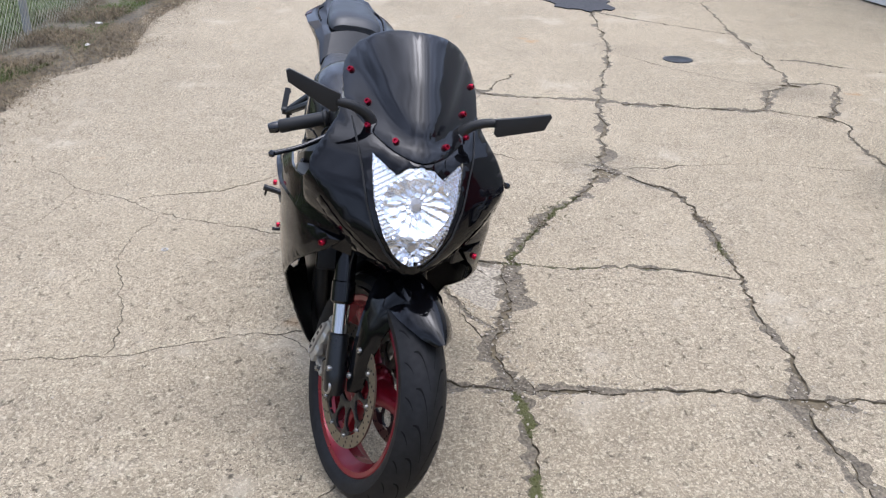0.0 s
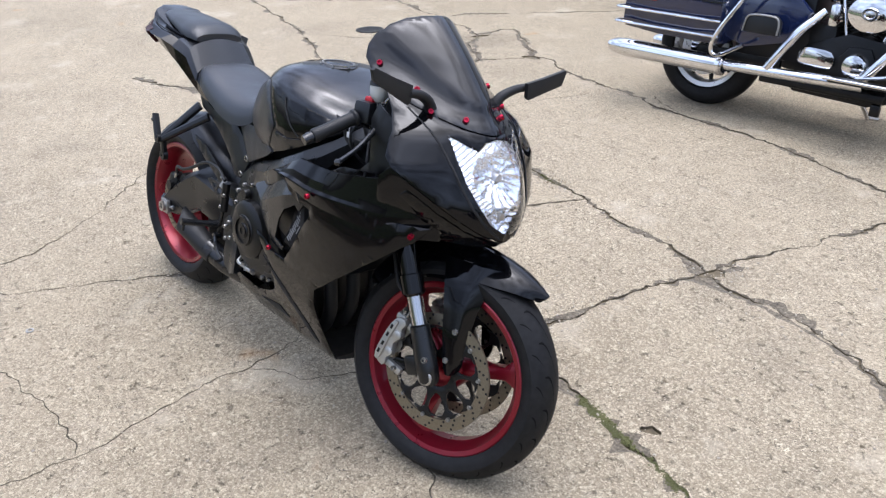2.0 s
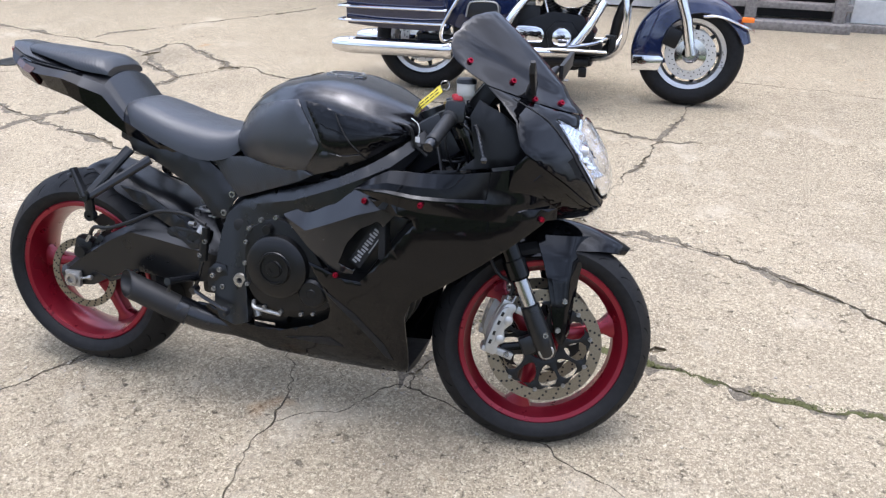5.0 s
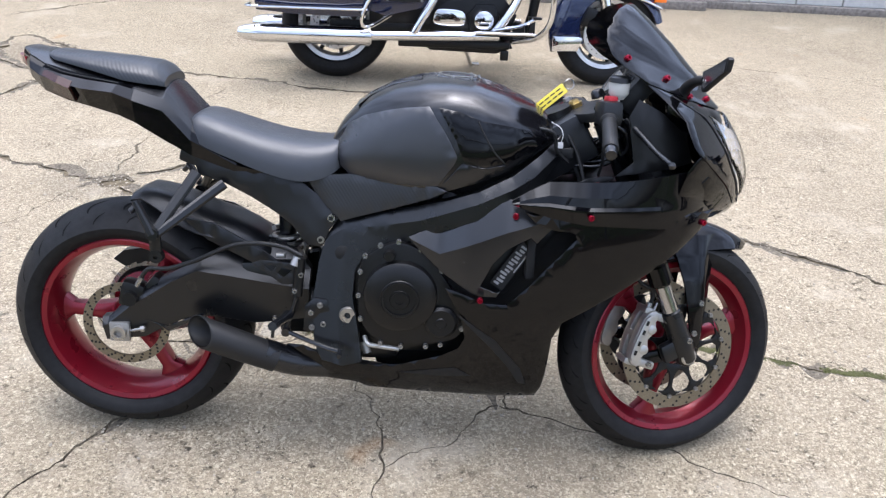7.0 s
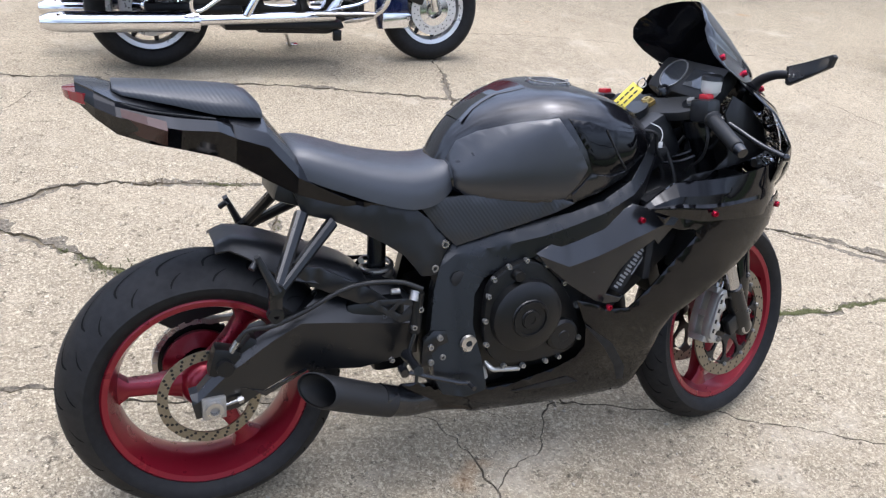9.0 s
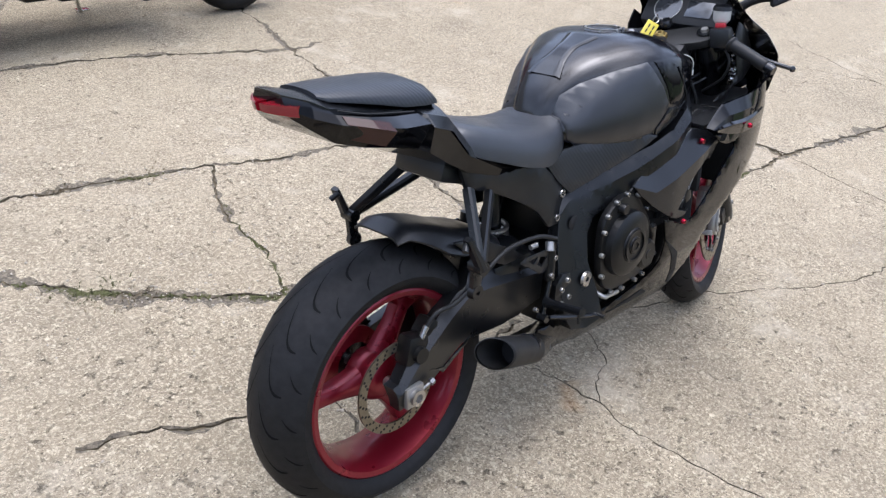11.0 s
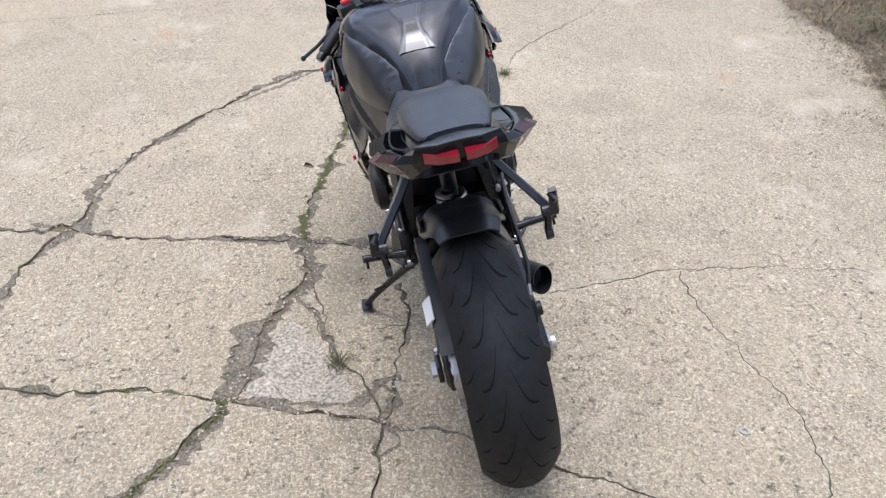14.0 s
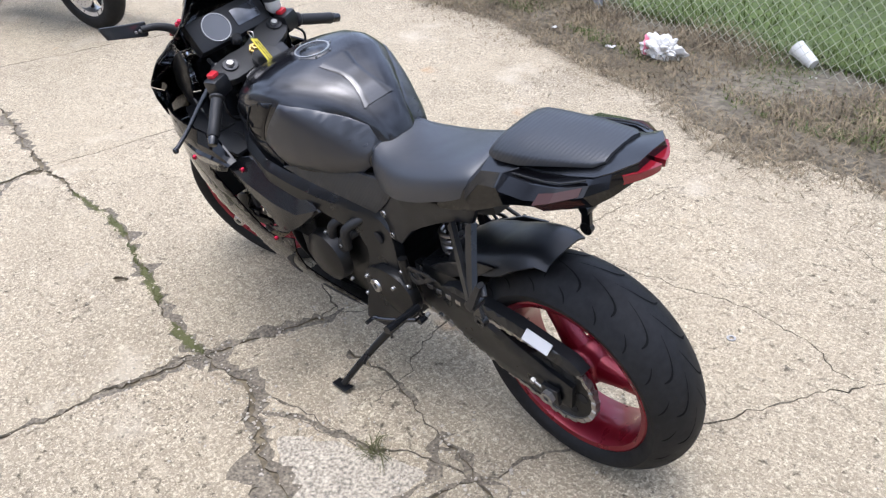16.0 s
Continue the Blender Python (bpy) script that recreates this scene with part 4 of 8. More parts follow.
def wheel(name, centre, radius, tyre_w, rim_r, rim_w, spokes, turn, m, grooves, disc_sides, disc_r, label):
    c = Vector(centre)
    at = lambda bm: (bmesh.ops.translate(bm, verts=bm.verts, vec=c), bm)[1]
    h, w = rim_w / 2, tyre_w / 2
    # rim: outer lips, drop centre, inner barrel
    prof = [(rim_r, h), (rim_r + 0.006, h - 0.004), (rim_r + 0.004, h - 0.012), (rim_r - 0.004, h - 0.022), (rim_r - 0.022, h * 0.35), (rim_r - 0.022, -h * 0.35), (rim_r - 0.004, -h + 0.022),
            (rim_r + 0.004, -h + 0.012), (rim_r + 0.006, -h + 0.004), (rim_r, -h), (rim_r - 0.012, -h + 0.003), (rim_r - 0.02, -h + 0.02), (rim_r - 0.032, -h * 0.3), (rim_r - 0.032, h * 0.3), (rim_r - 0.02, h - 0.02), (rim_r - 0.012, h - 0.003)]
    rim = lathe(prof, 72)
    spoke_list = []
    for k in range(spokes):
        a = radians(turn + 360 * k / spokes)
        ca, sa = math.cos(a), math.sin(a)
        rings = []
        for t in (0.0, 0.2, 0.5, 0.8, 0.93, 1.0):
            r = 0.045 + (rim_r - 0.028 - 0.045) * t
            wid = 0.034 - 0.016 * math.sin(math.pi * min(t * 0.8, 1)) + (0.022 * (t - 0.8) / 0.2 if t > 0.8 else 0)
            th = 0.030 - 0.010 * t
            ring = []
            for q in range(10):
                b2 = 2 * math.pi * q / 10
                u, v = wid * math.copysign(abs(math.cos(b2)) ** 0.7, math.cos(b2)), th * math.copysign(abs(math.sin(b2)) ** 0.7, math.sin(b2))
                ring.append((r * ca - u * sa, v, r * sa + u * ca))
            rings.append(ring)
        spoke_list.append(loft(rings))
    ob = part(name, at(rim), RED, bike, label, m)
    for one in spoke_list:
        part("spoke", at(one), RED, ob)
    hub = lathe([(0.0, 0.05), (0.03, 0.05), (0.05, 0.035), (0.058, 0.02), (0.058, -0.02), (0.05, -0.035), (0.03, -0.05), (0.0, -0.05)], 32, closed=False)
    part("hub", at(hub), RED, ob)
    # tyre: rounded crown, sidewalls, beads
    shoulder = radius - 0.30 * tyre_w
    prof = []
    for k in range(25):
        s = -1 + 2 * k / 24
        prof.append((shoulder + (radius - shoulder) * (1 - abs(s) ** 2.15), w * s))
    prof = prof[1:-1]
    sw = [(shoulder - 0.0, 1.0), (shoulder - 0.3 * (shoulder - rim_r), 0.985), (shoulder - 0.65 * (shoulder - rim_r), 0.9), (rim_r + 0.006, h / w * 0.99), (rim_r - 0.004, h / w * 0.85)]
    full = prof + [(r, w * y) for r, y in sw] + [(rim_r - 0.004, 0)] + [(r, -w * y) for r, y in reversed(sw)]
    part("tyre", at(lathe(full, 96)), RUBBER, ob, "black road tyre with curved tread grooves")

    def surf(phi, y, lift=0.0011):
        s = max(-1, min(1, y / w))
        r = shoulder + (radius - shoulder) * (1 - abs(s) ** 2.15) + lift
        return Vector((r * math.cos(phi), y, r * math.sin(phi)))
    # grooves are dark strips just above the rubber, their shade put into the colour
    bm = bmesh.new()
    for k in range(grooves):
        for s in (-1, 1):
            p0 = 2 * math.pi * (k + (0.5 if s > 0 else 0)) / grooves
            for y0, y1, dphi, bend, wd in ((0.08, 0.60, 0.30, 0.10, 0.0042), (0.66, 0.90, 0.10, 0.02, 0.0030)):
                off = 0.0 if y0 < 0.5 else 0.9 * 2 * math.pi / grooves * 0.5
                left, right = [], []
                for i in range(9):
                    t = i / 8
                    y = s * w * (y0 + (y1 - y0) * t)
                    phi = p0 + off + dphi * t + bend * math.sin(math.pi * t)
                    half = wd * (0.25 + 0.75 * math.sin(math.pi * min(0.95, t * 0.9 + 0.05)))
                    left.append(bm.verts.new(surf(phi - half / radius, y)))
                    right.append(bm.verts.new(surf(phi + half / radius, y)))
                for i in range(8):
                    bm.faces.new((left[i], left[i + 1], right[i + 1], right[i]))
    part("groove_shade_strip", at(bm), GROOVE_SHADE, ob, kind="stuff")
    # brake discs
    for sd, y in disc_sides:
        bm = lathe([(disc_r, y - 0.0025), (disc_r, y + 0.0025), (disc_r * 0.80, y + 0.0025), (disc_r * 0.80, y - 0.0025)], 72)
        disc = part("brake_disc", at(bm), STEEL, ob, "drilled steel brake disc")
        # the holes are not cut: dark discs on the steel paint their shade
        hl = bmesh.new()
        for k in range(24):
            for rr, dp in ((0.965, 0), (0.90, 0.5), (0.835, 1.0)):
                a = 2 * math.pi * (k + dp * 0.5) / 24
                for sgn in (-1, 1):
                    ring = [hl.verts.new((disc_r * rr * math.cos(a) + 0.0034 * math.cos(q * math.pi / 4), y + sgn * 0.0029, disc_r * rr * math.sin(a) + 0.0034 * math.sin(q * math.pi / 4))) for q in range(8)]
                    hl.faces.new(ring)
        part("drill_hole_shade", at(hl), DARK, ob, kind="stuff")
        if disc_r > 0.13:
            # one casting: scalloped rim, ten loops round a hub ring
            rimline, openings = [], [[(0.040 * math.cos(q * math.pi / 12), 0.040 * math.sin(q * math.pi / 12)) for q in range(24)]]
            for k in range(60):
                a = 2 * math.pi * k / 60
                rr = disc_r * (0.83 - 0.075 * (0.5 - 0.5 * math.cos(10 * (a - 0.2))))
                rimline.append((rr * math.cos(a), rr * math.sin(a)))
            for k in range(10):
                a = 2 * math.pi * k / 10 + 0.2 + math.pi / 10
                o = []
                for q in range(10):
                    b3 = 2 * math.pi * q / 10
                    rr, tt = 0.087 + 0.031 * math.cos(b3), 0.0245 * math.sin(b3) * (1.0 + 0.40 * math.cos(b3))
                    o.append((rr * math.cos(a) - tt * math.sin(a), rr * math.sin(a) + tt * math.cos(a)))
                openings.append(o)
            car = panel(rimline, lambda px, pz: abs(y) + 0.002 - 0.10 * max(0.0, 0.09 - math.hypot(px, pz)), 0.006, sd, 0.012, 0.0015, 0, openings)
            part("disc_carrier", at(car), ENGINE, ob, "black spidered disc carrier")
            for k in range(10):
                a = 2 * math.pi * k / 10 + 0.2
                one = bolt_head((disc_r * 0.8 * math.cos(a), y + math.copysign(0.004, sd), disc_r * 0.8 * math.sin(a)), 0.006, 0.004, (0, sd, 0))
                part("disc_button", at(one), BOLT, ob)
    return ob


rear_wheel = wheel("rear_wheel", (0, 0, 0.304), 0.310, 0.184, 0.219, 0.150, 3, 58, None, 20, [(-1, -0.082)], 0.11, "deep red three-spoke rear wheel")
front_wheel = wheel("front_wheel", AXLE, 0.301, 0.122, 0.227, 0.096, 3, 15, STEER, 22, [(-1, -0.068), (1, 0.068)], 0.155, "deep red three-spoke front wheel")


def axle_parts():
    c = Vector((0, 0, 0.304))
    part("rear_axle", rod(c + Vector((0, -0.125, 0)), c + Vector((0, 0.125, 0)), 0.013), SATINSTEEL, bike, "steel axle")
    # sprocket and chain on the far side
    y, R, teeth = 0.098, 0.098, 43
    prof = []
    for k in range(teeth * 2):
        a = math.pi * k / teeth
        r = R + (0.006 if k % 2 else 0.0)
        prof.append((r * math.cos(a), c.z + r * math.sin(a)))
    sp = slab(prof, y - 0.003, y + 0.003, 0)
    part("sprocket", sp, ENGINE, rear_wheel, "dark steel rear sprocket")
    part("sprocket_carrier", lathe([(0.05, y - 0.012), (0.082, y - 0.012), (0.086, y - 0.018), (0.086, y - 0.03), (0.05, y - 0.04)], 40, "y", (0, 0, c.z)), RED, rear_wheel, "red sprocket carrier")
    for k in range(6):
        a = 2 * math.pi * k / 6
        o = [(0.065 * math.cos(a) + 0.016 * math.cos(q * 0.785), c.z + 0.065 * math.sin(a) + 0.016 * math.sin(q * 0.785)) for q in range(8)]
        # a dark plate over the uncut sprocket paints the opening's shade
        part("sprocket_opening_shade", slab(o, y - 0.0042, y + 0.0042, 0), DARK, rear_wheel)
    front, rf = Vector((0.50, 0, 0.385)), 0.036
    path = []
    for k in range(25):
        a = radians(75 + 210 * k / 24)
        path.append((R * 1.03 * math.cos(a), c.z + R * 1.03 * math.sin(a)))
    end_low = (path[-1][0], path[-1][1])
    start_up = path[0]
    low = [(end_low[0] + (front.x - end_low[0]) * t, end_low[1] + (front.z - rf - end_low[1]) * t) for t in np.linspace(0.03, 1, 28)]
    up = [(front.x + (start_up[0] - front.x) * t, front.z + rf + (start_up[1] - front.z - rf) * t) for t in np.linspace(0, 0.97, 28)]
    loop = path + low + up
    bm = bmesh.new()
    for i, (p, q) in enumerate(zip(loop, loop[1:] + loop[:1])):
        n = max(1, round(math.dist(p, q) / 0.0159))
        for j in range(n):
            t = j / n
            x, z = p[0] + (q[0] - p[0]) * t, p[1] + (q[1] - p[1]) * t
            ang = math.atan2(q[1] - p[1], q[0] - p[0])
            wide = 0.014 if (i + j) % 2 else 0.019
            box(x, y, z, 0.017, wide, 0.012, 0, Matrix.Rotation(-ang, 4, "Y"), bm)
    part("drive_chain", bm, SATINSTEEL, bike, "dark oily drive chain")


axle_parts()


# swingarm
def swing(x, z):
    return 0.108 + 0.022 * max(0.0, min(1.0, (0.35 - x) / 0.4))


RIGHT_ARM = [(-0.045, 0.335), (-0.028, 0.337), (0.018, 0.383), (0.07, 0.42), (0.113, 0.447), (0.17, 0.477), (0.198, 0.486), (0.269, 0.530), (0.325, 0.542), (0.379, 0.533), (0.43, 0.512), (0.47, 0.47), (0.47, 0.35), (0.39, 0.335), (0.335, 0.328), (0.26, 0.338), (0.181, 0.346), (0.123, 0.320), (0.057, 0.284), (-0.035, 0.278)]
ARM_FOLD = [(-0.03, 0.320), (0.031, 0.372), (0.132, 0.437), (0.195, 0.468), (0.27, 0.458), (0.367, 0.442), (0.46, 0.43)]
LEFT_ARM = [(-0.05, 0.34), (0.02, 0.352), (0.12, 0.375), (0.3, 0.43), (0.47, 0.47), (0.47, 0.33), (0.4, 0.31), (0.28, 0.268), (0.16, 0.246), (0.05, 0.25), (-0.04, 0.262)]


def swing_right(x, z):
    """A flat flank below the fold, a sloping roof above it, the flank leaning in towards its foot."""
    fold = curve_at(x, ARM_FOLD)
    return swing(x, z) + 0.004 - 0.85 * max(0.0, z - fold) - 0.12 * max(0.0, fold - z)


sa = panel(RIGHT_ARM, swing_right, 0.03, -1, 0.018, 0.0015, creases=[ARM_FOLD])
swingarm = part("swingarm", sa, FRAME, bike, "satin black aluminium swingarm", angle=20)
part("swingarm_arm", panel(LEFT_ARM, lambda x, z: 0.105 + 0.02 * max(0, min(1, (0.35 - x) / 0.4)), 0.03, 1, 0.03, 0.012), FRAME, swingarm)
part("swingarm_brace", box(0.37, 0, 0.45, 0.14, 0.2, 0.08, 0.015), FRAME, swingarm)
part("swingarm_rib", panel([(0.06, 0.335), (0.075, 0.332), (0.115, 0.30), (0.21, 0.345), (0.205, 0.352), (0.115, 0.315)], lambda x, z: swing_right(x, z) + 0.003, 0.003, -1, 0.03, 0.002), SATIN, swingarm)
for s in (-1, 1):
    adj = thing_part = box(0.002, s * 0.133, 0.304, 0.05, 0.014, 0.05, 0.004)
    blk = part("chain_adjuster", adj, SILVER if s < 0 else FRAME, swingarm, "bare aluminium chain adjuster block" if s < 0 else "black chain adjuster block")
    part("axle_nut", lathe([(0.0, 0.002), (0.009, 0.002), (0.009, 0.012), (0.019, 0.012), (0.019, -0.004), (0.0, -0.004)], 6 if s > 0 else 18, "y", (0.002, s * 0.141, 0.304), closed=False) if s > 0 else
         lathe([(0.010, -0.012), (0.019, -0.012), (0.019, 0.004), (0.010, 0.004)], 18, "y", (0.002, s * 0.139, 0.304)), SATINSTEEL, swingarm)
    part("adjuster_bolt", rod((0.025, s * 0.133, 0.306), (0.065, s * 0.131, 0.314), 0.004), BOLT, swingarm)
    part("adjuster_lock_nut", rod((0.053, s * 0.1315, 0.311), (0.063, s * 0.131, 0.3135), 0.008, seg=6), BOLT, swingarm)
part("chain_guard", panel([(-0.09, 0.415), (-0.06, 0.44), (0.1, 0.47), (0.3, 0.485), (0.34, 0.47), (0.2, 0.45), (0.05, 0.42), (-0.06, 0.395)], lambda x, z: 0.125, 0.03, 1, 0.03, 0.006), MATTE, bike, "black plastic chain guard")
part("warning_label", box(0.03, 0.127, 0.457, 0.075, 0.003, 0.028, 0, Matrix.Rotation(radians(-10), 4, "Y") @ Matrix.Rotation(radians(45), 4, "X")), WHITE, bike, "white paper warning label")


# rear hugger
def hugger():
    rings = []
    R = 0.332
    for k, deg in enumerate(np.linspace(85, 16, 16)):
        a = radians(deg)
        half = 0.070 + 0.035 * math.sin(math.pi * k / 15)
        lift = curve_at(deg, [(16, 0.08), (34, 0.083), (40, 0.067), (52, 0.029), (58, 0.021), (70, 0.015), (85, 0.009)])
        row = []
        for q in range(13):
            s = -1 + q / 6
            drop = 0.05 * abs(s) ** 5 * min(1.0, 0.25 + k * 0.15) + (0.015 if k == 0 else 0)
            r = R + lift + 0.012 - drop
            row.append((r * math.cos(a) + 0.0, half * s, 0.304 + r * math.sin(a)))
        rings.append(row + [(p[0] - 0.004 * math.cos(a), p[1] * 0.97, p[2] - 0.004 * math.sin(a)) for p in reversed(row)])
    return loft(rings)


part("rear_mudguard", hugger(), MATTE, bike, "matte black rear wheel hugger")
for s in (-1, 1):
    part("mudguard_stay", panel([(0.16, 0.60), (0.24, 0.585), (0.36, 0.52), (0.40, 0.49), (0.33, 0.49), (0.22, 0.545)], lambda x, z: 0.105, 0.006, s, 0.04, 0.004), MATTE, bike)

# rear caliper, hose
cal = box(0.10, -0.088, 0.40, 0.085, 0.05, 0.06, 0.012, Matrix.Rotation(radians(40), 4, "Y"))
box(0.03, -0.10, 0.395, 0.06, 0.045, 0.07, 0.014, Matrix.Rotation(radians(15), 4, "Y"), cal)
lathe([(0.0, -0.02), (0.018, -0.02), (0.02, 0.02), (0.0, 0.02)], 16, "y", (0.03, -0.115, 0.39), closed=False, bm=cal)
part("rear_caliper", cal, ENGINE, bike, "dark rear brake caliper")
part("brake_hose", tube([(0.05, -0.115, 0.43), (0.08, -0.125, 0.47), (0.13, -0.13, 0.475), (0.2, -0.13, 0.50), (0.3, -0.13, 0.545), (0.4, -0.14, 0.55), (0.46, -0.15, 0.53)], 0.0055), CABLE, bike, "black rubber brake hose")
part("hose_fitting", rod((0.045, -0.115, 0.42), (0.06, -0.117, 0.445), 0.007), BOLT, bike)


# ---- frame, engine ----
FRAME_OUT = [(0.49, 0.31), (0.485, 0.42), (0.497, 0.51), (0.515, 0.575), (0.547, 0.621), (0.62, 0.642), (0.70, 0.66), (0.80, 0.69), (0.88, 0.722), (0.95, 0.757), (1.01, 0.795), (1.065, 0.84), (1.085, 0.815), (1.045, 0.765),
             (1.0, 0.705), (0.92, 0.675), (0.84, 0.64), (0.74, 0.597), (0.67, 0.566), (0.61, 0.54), (0.588, 0.5), (0.583, 0.43), (0.60, 0.35), (0.61, 0.28), (0.56, 0.26), (0.51, 0.27)]


def frame_y(x, z):
    """Half width of the frame: narrow at the seat, wide at the tank, a little wider low down."""
    base = curve_at(x, [(0.45, 0.106), (0.55, 0.114), (0.65, 0.155), (0.8, 0.200), (0.87, 0.215), (0.95, 0.205), (1.0, 0.17), (1.08, 0.10)])
    return base + 0.2 * max(0.0, 0.6 - z) * curve_at(x, [(0.6, 1.0), (0.75, 0.0)])


SPAR_FOLD = [(0.50, 0.555), (0.55, 0.590), (0.62, 0.608), (0.74, 0.640), (0.88, 0.697), (1.0, 0.752), (1.07, 0.81)]


def spar_y(x, z):
    """The spar's upper half slopes inwards above a crease."""
    return frame_y(x, z) - 0.6 * max(0.0, z - curve_at(x, SPAR_FOLD))


for s in (-1, 1):
    ob = part("frame_spar", panel(FRAME_OUT, spar_y, 0.03, s, 0.018, 0.0015, creases=[SPAR_FOLD]), FRAME, bike, "black cast aluminium frame spar", angle=24)
    for x, z, r in ((0.525, 0.616, 0.011), (0.50, 0.562, 0.010)):
        part("frame_bolt", bolt_head((x, s * (frame_y(x, z) - 0.006 + 0.004), z), r, 0.006, (0, s, 0)), BOLT, ob, "bright hex bolt")
    part("pivot_bolt", lathe([(0.008, s * -0.003), (0.008, s * 0.004), (0.019, s * 0.004), (0.021, s * -0.003)], 20, "y", (0.572, s * (frame_y(0.572, 0.39) + 0.002), 0.388)), SATINSTEEL, ob, "bare pivot nut")
    # the hole is a dark disc on the spar, painted as its shade
    hole = lathe([(0.0, s * 0.0015), (0.017, s * 0.0015), (0.019, 0.0)], 20, "y", (0.555, s * frame_y(0.555, 0.53), 0.535), closed=False)
    part("access_hole_shade", hole, DARK, ob)
# added near-black fillers stand in for the shaded hollow inside the fairing
for s in (-1, 1):
    part("duct_dark_fill", panel([(0.80, 0.44), (0.95, 0.43), (1.10, 0.56), (1.14, 0.70), (1.05, 0.73), (0.90, 0.68), (0.78, 0.60)], lambda x, z: 0.168, 0.006, s, 0.05, 0.003), DARK, bike)
for s in (-1, 1):
    part("fairing_dark_fill", box(1.12, s * 0.19, 0.62, 0.01, 0.11, 0.21, 0.003), DARK, bike)
    part("fairing_dark_fill", box(1.0, s * 0.19, 0.59, 0.02, 0.06, 0.14, 0.005), DARK, bike)
part("air_box", box(1.05, 0, 0.79, 0.2, 0.17, 0.12, 0.02, Matrix.Rotation(radians(-32), 4, "Y")), MATTE, bike, "black air box in front of the tank")
floor_half = [(0.985, 0.222), (1.1, 0.236), (1.2, 0.222), (1.32, 0.175)]
tray = slab(floor_half + [(x, -y) for x, y in reversed(floor_half)], -0.006, 0.006, 0.003)
for v in tray.verts:
    v.co = Vector((v.co.x, v.co.z, 0.703 + 0.09 * (v.co.x - 0.985) + v.co.y))
part("cockpit_floor", tray, MATTE, bike, "black inner fairing floor")
part("steering_head", tube([(1.115, 0, 0.74), (1.055, 0, 0.885)], 0.042, 20, smooth=False), FRAME, bike)

eng = box(0.76, 0, 0.42, 0.40, 0.28, 0.28, 0.03)
box(0.86, 0, 0.585, 0.22, 0.26, 0.17, 0.02, Matrix.Rotation(radians(25), 4, "Y"), eng)
box(0.60, 0, 0.36, 0.2, 0.26, 0.22, 0.03, None, eng)
box(0.78, 0, 0.27, 0.3, 0.2, 0.1, 0.03, None, eng)
engine = part("engine", eng, ENGINE, bike, "black four-cylinder engine casting")
COVER = [(0.60, 0.50), (0.61, 0.54), (0.65, 0.572), (0.70, 0.585), (0.75, 0.565), (0.79, 0.52), (0.83, 0.46), (0.852, 0.40), (0.845, 0.355), (0.80, 0.335), (0.72, 0.328), (0.65, 0.335), (0.612, 0.37), (0.598, 0.43)]
part("clutch_cover_base", slab(COVER, -0.165, -0.188, 0.006, smooth=3), ENGINE, engine)
part("clutch_cover", lathe([(0.0, -0.222), (0.022, -0.222), (0.024, -0.219), (0.045, -0.219), (0.047, -0.216), (0.075, -0.214), (0.086, -0.206), (0.09, -0.18), (0.0, -0.18)], 48, "y", (0.70, 0, 0.455), closed=False), ENGINE, engine, "round black clutch cover")
part("cover_ring", lathe([(0.038, -0.219), (0.038, -0.2235), (0.043, -0.2235), (0.043, -0.219)], 40, "y", (0.70, 0, 0.455)), ENGINE, engine)
part("cover_boss", lathe([(0.010, -0.221), (0.010, -0.2245), (0.019, -0.2245), (0.019, -0.221)], 30, "y", (0.70, 0, 0.455)), ENGINE, engine)
part("timing_cover", lathe([(0.0, -0.206), (0.012, -0.206), (0.014, -0.204), (0.033, -0.204), (0.04, -0.198), (0.042, -0.18), (0.0, -0.18)], 36, "y", (0.80, 0, 0.392), closed=False), ENGINE, engine)
part("filler_cap", lathe([(0.0, -0.205), (0.012, -0.205), (0.014, -0.2), (0.015, -0.18), (0.0, -0.18)], 16, "y", (0.672, 0, 0.556), closed=False), ENGINE, engine)
for x, z in ((0.604, 0.51), (0.615, 0.55), (0.65, 0.577), (0.693, 0.588), (0.745, 0.572), (0.795, 0.522), (0.835, 0.46), (0.85, 0.375), (0.80, 0.331), (0.765, 0.325), (0.705, 0.322), (0.655, 0.329), (0.606, 0.39), (0.60, 0.45)):
    part("cover_bolt", bolt_head((x, -0.188, z), 0.0065, 0.007), BOLT, engine, "bright socket bolt")
part("oil_line", tube([(0.615, -0.17, 0.335), (0.625, -0.19, 0.325), (0.65, -0.185, 0.318), (0.70, -0.18, 0.31)], 0.006), CALIPER, engine, "bare alloy oil pipe")
# left covers
part("alternator_cover", lathe([(0.0, 0.215), (0.05, 0.213), (0.075, 0.2), (0.08, 0.17), (0.0, 0.17)], 36, "y", (0.73, 0, 0.44), closed=False), ENGINE, engine)
part("sprocket_cover", slab([(0.44, 0.34), (0.43, 0.42), (0.48, 0.46), (0.58, 0.45), (0.62, 0.38), (0.55, 0.32)], 0.13, 0.165, 0.008, smooth=3), ENGINE, engine)
for x, z in ((0.66, 0.5), (0.72, 0.52), (0.79, 0.48), (0.8, 0.4), (0.74, 0.36), (0.66, 0.38), (0.47, 0.44), (0.58, 0.43), (0.6, 0.36)):
    part("cover_bolt", bolt_head((x, 0.18, z), 0.0055, 0.006, (0, 1, 0)), BOLT, engine)
for k, (x, z) in enumerate(((0.60, 0.58), (0.66, 0.57), (0.63, 0.53))):
    part("coolant_hose", tube([(x, 0.12, z), (x + 0.03, 0.17, z - 0.02), (x + 0.05, 0.17, z - 0.09)], 0.014), CABLE, engine)

